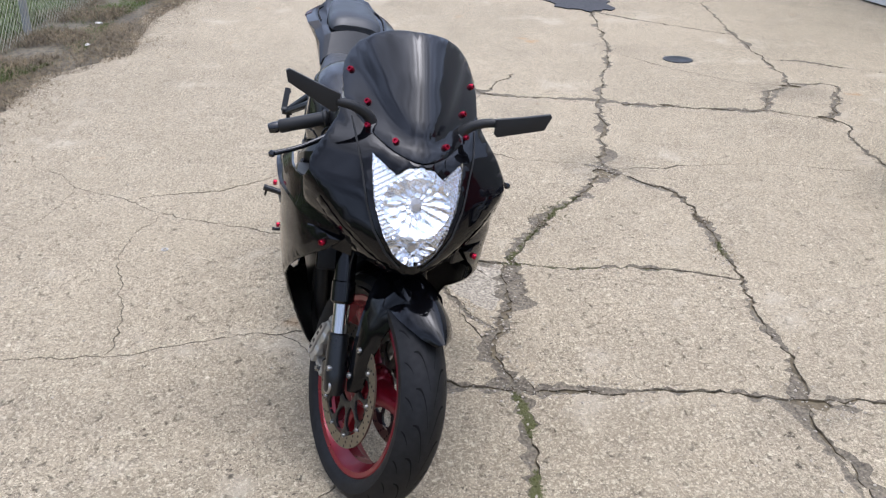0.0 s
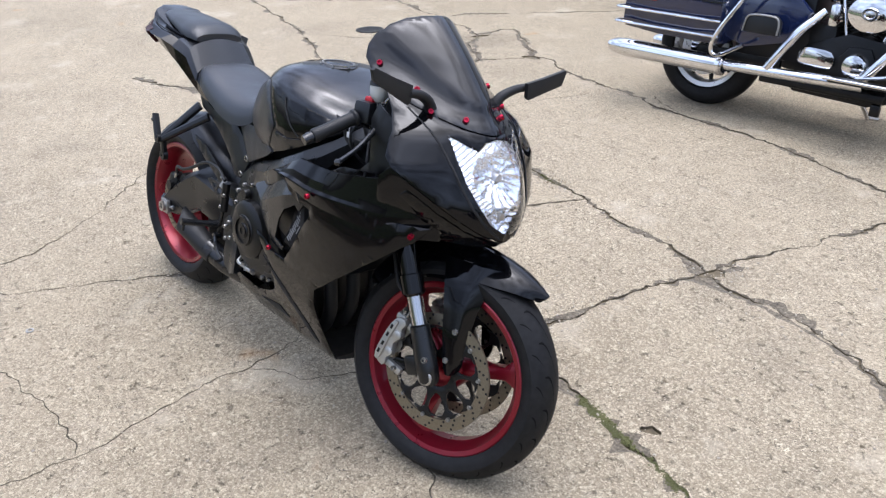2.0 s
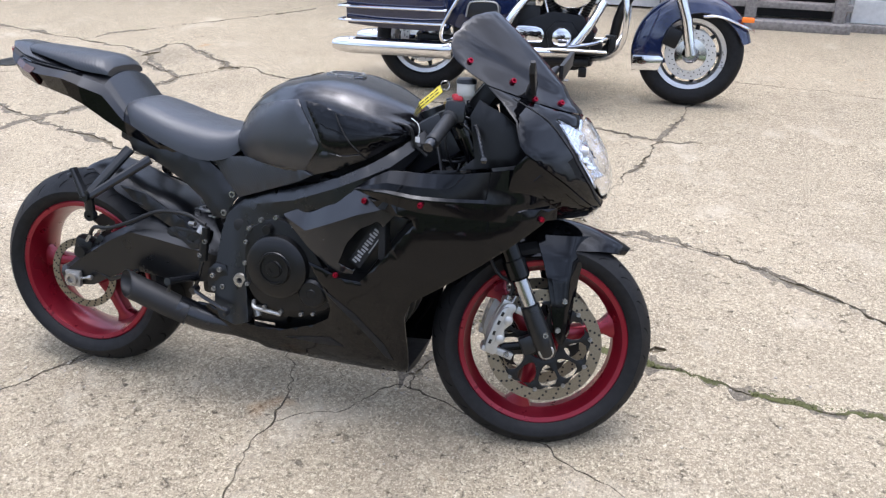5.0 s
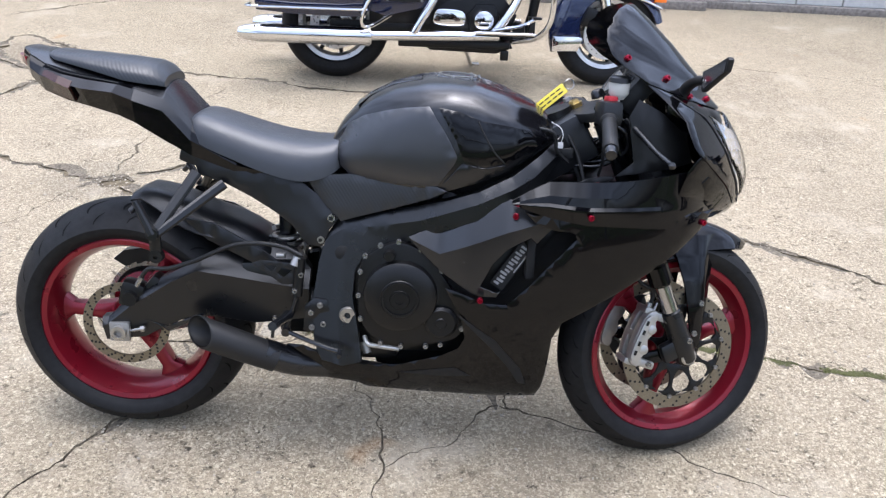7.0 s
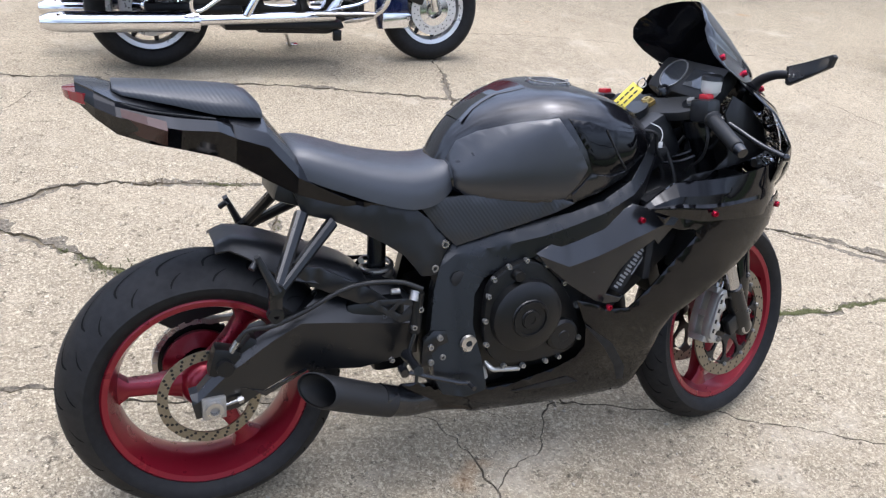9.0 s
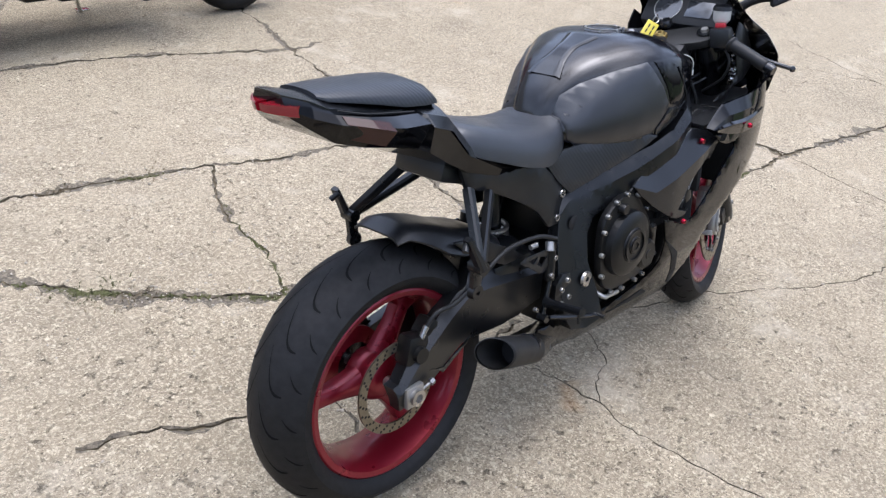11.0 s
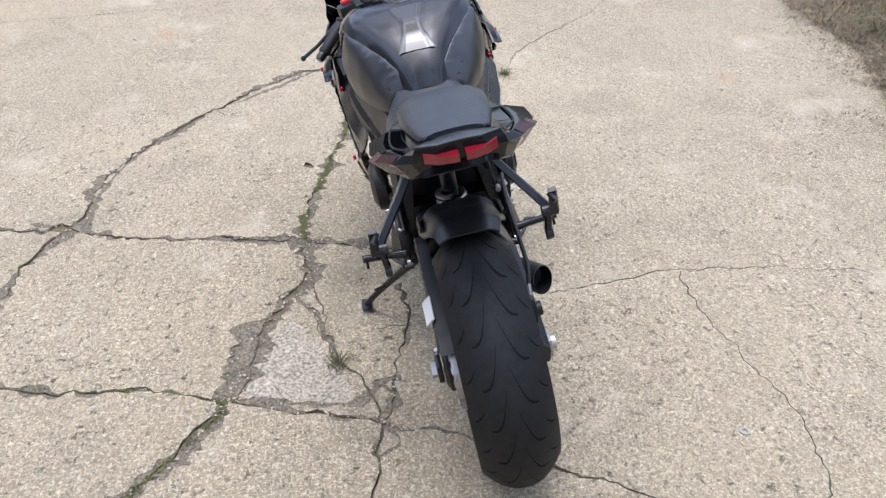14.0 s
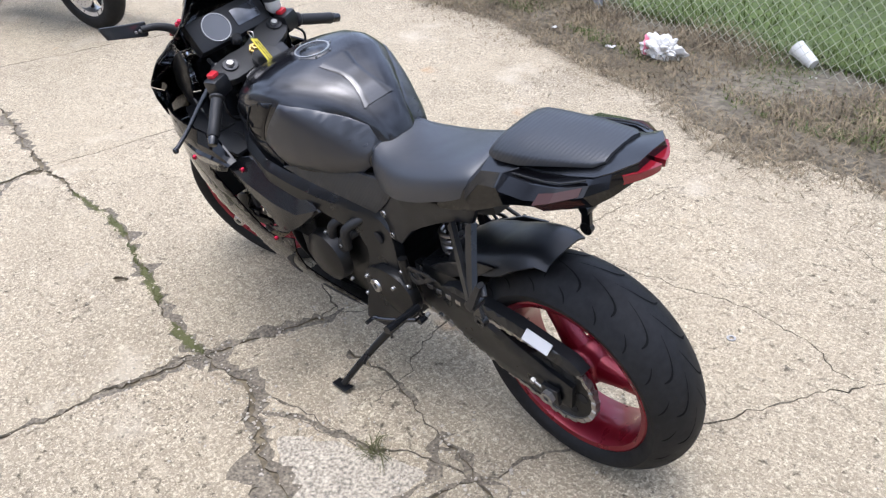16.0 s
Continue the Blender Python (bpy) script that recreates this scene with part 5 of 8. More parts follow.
# radiator, header pipes behind the front wheel
part("radiator", box(1.06, 0, 0.54, 0.035, 0.30, 0.2, 0.008, Matrix.Rotation(radians(-20), 4, "Y")), ENGINE, bike, "black radiator core")
for y in (-0.12, -0.04, 0.04, 0.12):
    part("header_pipe", tube([(0.95, y, 0.50), (1.0, y, 0.42), (1.0, y * 0.9, 0.30), (0.93, y * 0.7, 0.21), (0.82, y * 0.5, 0.19)], 0.02, 12), CABLE, bike, "heat-darkened header pipe")
# exhaust
ex = lathe([(0.035, 0.0), (0.037, 0.001), (0.038, 0.006), (0.038, 0.06), (0.037, 0.14), (0.035, 0.20), (0.0, 0.20), (0.0, 0.1), (0.032, 0.1), (0.033, 0.004)], 40, "x", closed=False)
exm = Matrix.Translation((0.213, -0.178, 0.333)) @ Matrix.Rotation(radians(24), 4, "Y") @ Matrix.Rotation(radians(10), 4, "Z")
# slash-cut mouth
for v in ex.verts:
    if v.co.x < 0.05:
        v.co.x += -0.85 * v.co.y
bmesh.ops.transform(ex, matrix=exm, verts=ex.verts)
exhaust = part("exhaust_silencer", ex, CABLE, bike, "short black slash-cut exhaust")
part("exhaust_pipe", tube([(0.36, -0.15, 0.272), (0.44, -0.12, 0.235), (0.56, -0.07, 0.21)], 0.036, 16), SATIN, bike)

# shock
shock = lathe([(0.0, 0.0), (0.022, 0.0), (0.022, 0.26), (0.0, 0.26)], 16, "z", (0.40, 0, 0.40), closed=False)
sh = part("rear_shock", shock, SATIN, bike, "rear shock absorber")
coil = [(0.40 + 0.036 * math.cos(a), 0.036 * math.sin(a), 0.465 + 0.0030 * a) for a in np.linspace(0, 2 * math.pi * 4.5, 80)]
part("shock_spring", tube(coil, 0.0065, 8, 1), SATINSTEEL, sh, "pale coil spring")

# ---- tail, seats ----
SUBCOVER = [(0.188, 0.755), (0.26, 0.742), (0.343, 0.725), (0.45, 0.705), (0.505, 0.66), (0.545, 0.62), (0.52, 0.585), (0.505, 0.545), (0.468, 0.548), (0.43, 0.597), (0.385, 0.628), (0.333, 0.657), (0.27, 0.688), (0.207, 0.706)]
TRIM = [(0.46, 0.713), (0.52, 0.722), (0.575, 0.729), (0.68, 0.728), (0.775, 0.724), (0.80, 0.716), (0.76, 0.694), (0.68, 0.662), (0.60, 0.632), (0.549, 0.612), (0.51, 0.65)]
for s in (-1, 1):
    part("subframe_cover", panel(SUBCOVER, lambda x, z: curve_at(x, [(0.18, 0.10), (0.35, 0.108), (0.44, 0.113), (0.55, 0.106)]) + 0.12 * max(0, 0.66 - z), 0.01, s, 0.03, 0.006), MATTE, bike, "matte black subframe cover")
    part("tank_side_trim", panel(TRIM, lambda x, z: curve_at(x, [(0.46, 0.104), (0.55, 0.118), (0.7, 0.168), (0.80, 0.200)]) + 0.05 * (0.70 - z), 0.008, s, 0.03, 0.004), RIBBED, bike, "ribbed black side trim")
part("tank_base", slab([(0.47, 0.66), (0.50, 0.715), (0.84, 0.73), (0.98, 0.79), (1.0, 0.74), (0.80, 0.66), (0.60, 0.62)], -0.105, 0.105, 0.01), DARK, bike)

# stations along the tail: x, deck centre height, then (half width, height) of the deck edge, shoulder, outer crease and lower edge, bottom height
TAIL = [(-0.206, 0.979, (0.040, 0.977), (0.045, 0.967), (0.050, 0.957), (0.045, 0.945), 0.945),
        (-0.175, 0.975, (0.079, 0.967), (0.086, 0.956), (0.090, 0.940), (0.080, 0.917), 0.917),
        (-0.140, 0.967, (0.086, 0.948), (0.103, 0.943), (0.122, 0.928), (0.096, 0.890), 0.890),
        (-0.085, 0.955, (0.090, 0.934), (0.130, 0.933), (0.155, 0.918), (0.113, 0.873), 0.865),
        (-0.030, 0.943, (0.089, 0.922), (0.134, 0.924), (0.166, 0.908), (0.122, 0.862), 0.842),
        (0.037, 0.930, (0.084, 0.911), (0.126, 0.915), (0.163, 0.902), (0.126, 0.845), 0.818),
        (0.072, 0.926, (0.082, 0.908), (0.112, 0.903), (0.136, 0.882), (0.122, 0.828), 0.803),
        (0.136, 0.912, (0.086, 0.895), (0.106, 0.882), (0.119, 0.858), (0.113, 0.787), 0.778),
        (0.196, 0.832, (0.096, 0.826), (0.107, 0.812), (0.113, 0.790), (0.106, 0.752), 0.750),
        (0.300, 0.760, (0.100, 0.748), (0.108, 0.741), (0.112, 0.735), (0.104, 0.716), 0.715),
        (0.400, 0.720, (0.085, 0.722), (0.100, 0.720), (0.106, 0.714), (0.100, 0.704), 0.700)]


def tail_body():
    rings = []
    for x, zt, *sides, zl in TAIL:
        ring = [(x, 0, zt)] + [(x, y, z) for y, z in sides] + [(x, 0, zl)]
        rings.append(ring + [(a, -b2, c) for a, b2, c in reversed(ring[1:-1])])
    return loft(rings)


tail = part("tail_fairing", tail_body(), GLOSS, bike, "gloss black tail fairing with sharp creases", angle=9)
# satin top: the deck round the pad, falling to the rider's seat
deck = []
for x, zt, (yb, zb), (yc, zc), (yd, zd), *rest in TAIL[:9]:
    row = [(x, yb * k, zt + (zb - zt) * k * k + 0.003) for k in (-1, -0.7, -0.35, 0, 0.35, 0.7, 1)]
    if x < 0.05:
        side = [(x, yb, zb - 0.001), (x, yb, zb - 0.003)]
    else:
        side = [(x, yc + 0.003, zc + 0.002), (x, yd + 0.004, zd)]
    mirror = [(a, -b2, c) for a, b2, c in reversed(side)]
    deck.append(mirror + row + side + [(a, b2 * 0.95, c - 0.008) for a, b2, c in reversed(row)])
part("tail_deck", loft(deck), SATIN, tail, "satin black tail deck", angle=16)
for s in (-1, 1):
    # turn-signal lens set into the outer corner
    lens = []
    for (x, zt, b2, c, d, e, zl), f in zip(TAIL[2:5], (0.0, 0.4, 0.0)):
        x2 = x + 0.012 if x < -0.1 else (x if x < -0.05 else x - 0.022)
        lens.append([(x2 - 0.003, s * (c[0] + 0.35 * (d[0] - c[0]) + 0.002), c[1] + 0.35 * (d[1] - c[1]) + 0.003), (x2 - 0.003, s * (d[0] + 0.004), d[1]), (x2 - 0.003, s * (e[0] + 0.25 * (d[0] - e[0]) + 0.005), e[1] + 0.25 * (d[1] - e[1])), (x2, s * 0.08, (d[1] + e[1]) / 2)])
    part("signal_lens", loft(lens), SMOKELENS, tail, "smoked turn-signal lens", angle=20)
    # pointed seam between the signal and the deck
    part("tail_seam", tube([(-0.13, s * 0.098, 0.9475), (-0.085, s * 0.118, 0.9365), (-0.03, s * 0.121, 0.9275), (0.037, s * 0.116, 0.9165)], 0.0022, 6, 2), DARK, tail)
    # tail light halves
    lamp = []
    for t in np.linspace(0, 1, 7):
        y = 0.006 + 0.062 * t
        x0 = -0.230 + 0.036 * t ** 1.6
        z1 = 0.964 - 0.002 * t
        z0 = 0.942 - 0.012 * t
        lamp.append([(x0, s * y, z1), (x0 + 0.003, s * y, (z0 + z1) / 2 - 0.004), (x0 + 0.018, s * y, z0), (x0 + 0.03, s * y, z0 + 0.004), (x0 + 0.03, s * y, z1)])
    part("tail_light", loft(lamp), REDLENS, tail, "red tail-light lens", angle=20)


# pillion pad
def pad_body(stations, crown=0.012, square=0.4):
    rings = []
    for x, zt, zl, h in stations:
        ring = []
        for k in range(21):
            a = math.pi * k / 20
            c, s = math.cos(a), math.sin(a)
            y = h * math.copysign(abs(c) ** 0.55, c)
            ring.append((x, y, zl + (zt - zl) * abs(s) ** square + crown * (1 - (y / h) ** 2) * abs(s)))
        ring += [(x, -h * 0.8, zl - 0.002), (x, h * 0.8, zl - 0.002)]
        rings.append(ring)
    return loft(rings)


PILLION = [(-0.142, 0.976, 0.964, 0.055), (-0.125, 0.975, 0.957, 0.070), (-0.04, 0.971, 0.940, 0.086), (0.04, 0.966, 0.920, 0.094), (0.09, 0.961, 0.914, 0.095), (0.115, 0.950, 0.912, 0.091), (0.132, 0.932, 0.908, 0.082)]


def pillion_pad():
    """A thin pad: nearly flat top, sloping flanks, crisp edges."""
    rings = []
    for x, zt, zl, h in PILLION:
        row = [(x, h * k, zl + (zt - zl) * f) for k, f in ((-1, 0.0), (-0.99, 0.3), (-0.93, 0.52), (-0.66, 0.86), (-0.33, 0.97), (0, 1.0), (0.33, 0.97), (0.66, 0.86), (0.93, 0.52), (0.99, 0.3), (1, 0.0))]
        rings.append(row + [(x, h * 0.8, zl - 0.003), (x, -h * 0.8, zl - 0.003)])
    return loft(rings)


part("pillion_seat", pillion_pad(), RIBBED, bike, "ribbed black pillion pad", angle=40)
RIDER = [(0.178, 0.825, 0.800, 0.085), (0.190, 0.842, 0.795, 0.100), (0.210, 0.847, 0.785, 0.110), (0.245, 0.841, 0.770, 0.120), (0.30, 0.825, 0.750, 0.127), (0.36, 0.808, 0.728, 0.131), (0.44, 0.794, 0.708, 0.130), (0.50, 0.792, 0.712, 0.116), (0.54, 0.800, 0.735, 0.098), (0.556, 0.798, 0.76, 0.075)]


def rider_seat():
    """A flat-topped wedge with soft upper edges and leaning flanks."""
    rings = []
    for x, zt, zl, h in spline(RIDER, 3):
        row = [(x, h * k, zl + (zt - zl) * f) for k, f in ((-1, 0.0), (-0.985, 0.3), (-0.93, 0.62), (-0.80, 0.86), (-0.55, 0.97), (0, 1.0), (0.55, 0.97), (0.80, 0.86), (0.93, 0.62), (0.985, 0.3), (1, 0.0))]
        rings.append(row + [(x, h * 0.8, zl - 0.003), (x, -h * 0.8, zl - 0.003)])
    return loft(rings)


part("rider_seat", rider_seat(), VINYL, bike, "black vinyl rider seat")

# ---- tank ----
TANK_TOP = [(0.515, 0.79), (0.53, 0.822), (0.553, 0.858), (0.607, 0.903), (0.661, 0.931), (0.743, 0.953), (0.80, 0.957), (0.86, 0.951), (0.935, 0.929), (1.006, 0.898), (1.04, 0.872), (1.06, 0.845)]
TANK_LOW = [(0.515, 0.745), (0.58, 0.725), (0.77, 0.712), (0.86, 0.735), (0.94, 0.77), (1.06, 0.83)]
TANK_HALF = [(0.515, 0.075), (0.54, 0.098), (0.58, 0.126), (0.65, 0.162), (0.72, 0.186), (0.80, 0.202), (0.88, 0.204), (0.95, 0.188), (1.0, 0.158), (1.04, 0.12), (1.06, 0.09)]
TANK_DROP = [(0.515, 0.02), (0.56, 0.05), (0.62, 0.05), (0.72, 0.040), (0.80, 0.034), (0.92, 0.034), (1.0, 0.03), (1.06, 0.01)]


def tank_profile(x):
    """Half a section: a broad crown, a tight shoulder, a flat flank that tucks in at its foot."""
    zt, zl, h, drop = curve_at(x, TANK_TOP), curve_at(x, TANK_LOW), curve_at(x, TANK_HALF), curve_at(x, TANK_DROP)
    sh = h * curve_at(x, [(0.515, 0.6), (0.60, 0.72), (0.75, 0.86), (0.95, 0.84), (1.06, 0.7)])
    zs = zt - drop
    pts = [(0, zt), (sh * 0.45, zt - 0.06 * drop), (sh * 0.8, zt - 0.38 * drop), (sh, zs), (sh + 0.62 * (h - sh), zs - 0.16 * (zs - zl)), (h, zs - 0.55 * (zs - zl)), (h * 0.985, zs - 0.8 * (zs - zl)), (h * 0.93, zl)]
    return [(float(p[0]), float(p[1])) for p in spline(pts, 3)]


def tank_ring(x):
    ring = [(x, y, z) for y, z in tank_profile(x)]
    return ring + [(a, -b2, c) for a, b2, c in reversed(ring[1:])]


tank = part("fuel_tank", loft([tank_ring(x) for x in [0.515, 0.52, 0.53, 0.545, 0.565] + list(np.linspace(0.59, 1.0, 22)) + [1.02, 1.035, 1.048, 1.06]]), TANKPAINT, bike, "black fuel tank with rubber side grips", angle=50)


def tank_y(x, z):
    prof = tank_profile(x)[3:]
    return float(np.interp(-z, [-p[1] for p in prof], [p[0] for p in prof]))


GRIP = [(0.538, 0.80), (0.56, 0.84), (0.60, 0.865), (0.66, 0.886), (0.70, 0.896), (0.752, 0.905), (0.765, 0.885), (0.79, 0.85), (0.802, 0.83), (0.819, 0.798), (0.815, 0.785), (0.777, 0.726), (0.66, 0.722), (0.57, 0.724), (0.545, 0.745)]
for s in (-1, 1):
    part("tank_grip", panel(GRIP, lambda x, z: tank_y(x, z) + 0.0045, 0.004, s, 0.018, 0.003), PAD, tank, "matte black rubber knee grip")
    part("tank_shoulder", panel([(0.772, 0.905), (0.82, 0.898), (0.87, 0.880), (0.94, 0.868), (1.0, 0.850), (1.03, 0.838), (0.99, 0.812), (0.93, 0.785), (0.88, 0.782), (0.832, 0.792), (0.815, 0.835)], lambda x, z: tank_y(x, z) + 0.003, 0.003, s, 0.016, 0.0015), GLOSS, tank, "gloss black tank flank")
    part("tank_seam", tube([(x, s * (tank_y(x, z) + 0.004), z) for x, z in ((0.862, 0.880), (0.875, 0.855), (0.90, 0.815), (0.925, 0.788))], 0.002, 6, 3), DARK, tank)
    part("tank_foot_trim", panel([(0.79, 0.735), (0.83, 0.783), (0.885, 0.775), (0.93, 0.782), (0.94, 0.768), (0.86, 0.735), (0.80, 0.716)], lambda x, z: tank_y(x, z) + 0.004, 0.003, s, 0.016, 0.0015), SATIN, tank)
# centre pad and cap
spine = []
for x in np.linspace(0.575, 0.73, 10):
    w = 0.05 - 0.022 * math.sin((x - 0.575) / 0.155 * math.pi) if x < 0.69 else 0.035 + 0.3 * (x - 0.69)
    z = curve_at(x, TANK_TOP)
    spine.append([(x, y, z - 0.0002 + 0.0035 + (-0.003 if abs(y) > w * 0.9 else 0)) for y in np.linspace(-w, w, 9)])
part("tank_pad", loft(spine, closed=False), TANKGLOSS, tank, "dark protective tank pad")
cap = lathe([(0.0, 0.010), (0.03, 0.010), (0.034, 0.007), (0.04, 0.009), (0.048, 0.009), (0.054, 0.005), (0.056, -0.01), (0.0, -0.01)], 36, "z", closed=False)
bmesh.ops.transform(cap, matrix=pose(0.815, 0, 0.948, 0, 2), verts=cap.verts)
part("fuel_cap", cap, SATIN, tank, "black fuel filler cap")
ring = lathe([(0.042, 0.0092), (0.042, 0.011), (0.047, 0.011), (0.047, 0.0092)], 36, "z")
bmesh.ops.transform(ring, matrix=pose(0.815, 0, 0.948, 0, 2), verts=ring.verts)
part("cap_ring", ring, SATINSTEEL, tank)
for k in range(7):
    a = 2 * math.pi * k / 7
    part("cap_bolt", bolt_head((0.815 + 0.051 * math.cos(a), 0.051 * math.sin(a), 0.956), 0.0035, 0.003, (0, 0, 1)), BOLT, tank)

# ---- front fork, mudguard, brakes (all turned with the bars) ----
def leg_point(t, y, fwd=0.0):
    return AXLE + UP * t + FWD * fwd + Vector((0, y, 0))


for s in (-1, 1):
    y = s * 0.104
    foot = tube([leg_point(-0.024, y), leg_point(-0.01, y), leg_point(0.03, y), leg_point(0.09, y), leg_point(0.128, y), leg_point(0.132, y)], [0.018, 0.027, 0.029, 0.0265, 0.0255, 0.021], 18, smooth=False)
    box(*leg_point(0.03, y, -0.03), 0.06, 0.026, 0.05, 0.008, Matrix.Rotation(-RAKE, 4, "Y"), foot)
    part("fork_foot", foot, FRAME, bike, "black fork foot", STEER)
    part("fork_slider", rod(leg_point(0.12, y), leg_point(0.215, y), 0.0205, seg=20), FORKTUBE, bike, "bright chromed fork tube", STEER)
    up = tube([leg_point(0.205, y), leg_point(0.212, y), leg_point(0.26, y), leg_point(0.262, y), leg_point(0.40, y), leg_point(0.67, y)], [0.024, 0.030, 0.030, 0.0265, 0.0265, 0.0265], 20, smooth=False)
    part("fork_upper_tube", up, GLOSS, bike, "black upper fork tube", STEER)
    part("fork_cap", tube([leg_point(0.67, y), leg_point(0.682, y)], [0.026, 0.022], 20, smooth=False), SATIN, bike, m=STEER)
    part("fork_adjuster", tube([leg_point(0.68, y), leg_point(0.69, y)], [0.012, 0.010], 6, smooth=False), SILVER if s < 0 else SATINSTEEL, bike, m=STEER)
    part("axle_end", lathe([(0.011, s * 0.006), (0.018, s * 0.006), (0.021, s * 0.003), (0.021, s * -0.02), (0.011, s * -0.02)], 20, "y", (AXLE.x, y + s * 0.031, AXLE.z)), SATINSTEEL, bike, "bare axle end", STEER)
    part("axle_socket", lathe([(0.0, s * 0.002), (0.012, s * 0.002), (0.012, s * -0.02), (0.0, s * -0.02)], 6, "y", (AXLE.x, y + s * 0.031, AXLE.z), closed=False), DARK, bike, "hexagonal axle socket", STEER)
    part("pinch_bolt", bolt_head(leg_point(0.045, y + s * 0.022, 0.012), 0.008, 0.008, (0, s, 0)), BOLT, bike, m=STEER)
    # four-piston caliper
    cm = Matrix.Translation(AXLE + Vector((-0.122, s * 0.082, 0.052))) @ Matrix.Rotation(radians(20), 4, "Y")
    lobes = [(-0.012, -0.070), (0.010, -0.074), (0.016, -0.060), (0.012, -0.048), (0.018, -0.034), (0.017, -0.016), (0.010, 0.0), (0.017, 0.016), (0.018, 0.034), (0.012, 0.048), (0.016, 0.062), (0.008, 0.074), (-0.012, 0.070), (-0.022, 0.050), (-0.026, 0.02), (-0.026, -0.02), (-0.022, -0.050)]
    def placed(one):
        bmesh.ops.transform(one, matrix=cm, verts=one.verts)
        return one
    cal = part("front_caliper", placed(slab(lobes, min(s * 0.008, s * 0.034), max(s * 0.008, s * 0.034), 0.007, smooth=2)), CALIPER, bike, "bare alloy radial brake caliper", STEER)
    part("caliper_half", placed(slab([(x * 0.95, z) for x, z in lobes], min(s * -0.034, s * -0.010), max(s * -0.034, s * -0.010), 0.006, smooth=2)), CALIPER, cal)
    for dz in (-0.068, 0.0, 0.068):
        part("caliper_bridge", placed(box(-0.012, 0, dz, 0.026, 0.05, 0.016, 0.004)), CALIPER, cal)
    for dz in (-0.027, 0.027):
        part("piston_boss", placed(lathe([(0.0, s * 0.037), (0.009, s * 0.037), (0.012, s * 0.035), (0.014, s * 0.02), (0.0, s * 0.02)], 18, "y", (0.008, 0, dz), closed=False)), CALIPER, cal)
    rib = slab([(-0.022, -0.052), (-0.008, -0.064), (-0.004, -0.045), (-0.006, 0.0), (-0.004, 0.045), (-0.006, 0.062), (-0.020, 0.050), (-0.024, 0.0)], min(s * 0.03, s * 0.040), max(s * 0.03, s * 0.040), 0.003, smooth=2)
    part("caliper_rib", placed(rib), CALIPER, cal)
    part("bleed_nipple", placed(rod((0.0, s * 0.018, 0.07), (0.002, s * 0.018, 0.094), 0.0045, 0.003)), BOLT, cal)
    part("banjo_bolt", placed(rod((-0.012, s * 0.012, 0.07), (-0.014, s * 0.012, 0.088), 0.008)), BOLT, cal)
    for dz, ln in ((0.062, 0.04), (-0.062, 0.05)):
        part("mounting_lug", placed(box(0.036, s * 0.012, dz, ln, 0.022, 0.020, 0.005)), CALIPER, cal)
    for dz in (-0.04, -0.015, 0.015, 0.04):
        part("lettering_bar", placed(box(-0.014, s * 0.0405, dz, 0.007, 0.002, 0.012, 0.0006)), ENGINE, cal)
    for dz in (-0.06, 0.06):
        part("caliper_bolt", bolt_head(cm @ Vector((0.042, s * 0.024, dz)), 0.0075, 0.008, (0, s, 0)), BOLT, cal)
    part("front_brake_hose", tube([cm @ Vector((-0.01, s * 0.01, 0.075)), cm @ Vector((-0.02, s * 0.015, 0.12)), leg_point(0.24, y * 0.9, -0.05), leg_point(0.36, y * 0.7, -0.055), leg_point(0.5, y * 0.5, -0.06)], 0.005), CABLE, bike, m=STEER)
    part("caliper_bracket", slab([(AXLE.x + 0.004, AXLE.z - 0.022), (AXLE.x - 0.05, AXLE.z - 0.020), (AXLE.x - 0.115, AXLE.z - 0.026), (AXLE.x - 0.125, AXLE.z - 0.010), (AXLE.x - 0.112, AXLE.z + 0.006), (AXLE.x - 0.06, AXLE.z + 0.012), (AXLE.x - 0.045, AXLE.z + 0.05), (AXLE.x - 0.075, AXLE.z + 0.098), (AXLE.x - 0.068, AXLE.z + 0.118), (AXLE.x - 0.03, AXLE.z + 0.10), (AXLE.x, AXLE.z + 0.06)], min(s * 0.092, s * 0.108), max(s * 0.092, s * 0.108), 0.004, smooth=1), GLOSS, bike, "black caliper arms of the fork foot", STEER)


def mudguard():
    R, rings = 0.322, []
    degs = np.linspace(150, 50, 24)
    for k, deg in enumerate(degs):
        a = radians(deg)
        f = k / 23
        half = curve_at(f, [(0, 0.055), (0.2, 0.072), (0.6, 0.078), (0.85, 0.070), (0.95, 0.045), (1.0, 0.012)])
        row = []
        for q in range(15):
            s = -1 + q / 7
            drop = (0.012 + 0.075 * curve_at(f, [(0, 0.4), (0.3, 0.9), (0.55, 1.0), (0.8, 0.55), (1, 0.05)])) * abs(s) ** 2.2
            r = R + 0.008 - drop + 0.006 * (1 - abs(s)) + 0.010 * max(0.0, (f - 0.72) / 0.28) ** 1.5
            row.append((AXLE.x + r * math.cos(a), half * s, AXLE.z + r * math.sin(a)))
        rings.append(row + [(AXLE.x + (math.hypot(p[0] - AXLE.x, p[2] - AXLE.z) - 0.004) * math.cos(a), p[1] * 0.96, AXLE.z + (math.hypot(p[0] - AXLE.x, p[2] - AXLE.z) - 0.004) * math.sin(a)) for p in reversed(row)])
    return loft(rings)


part("front_mudguard", mudguard(), GLOSS, bike, "gloss black front mudguard", STEER, angle=30)


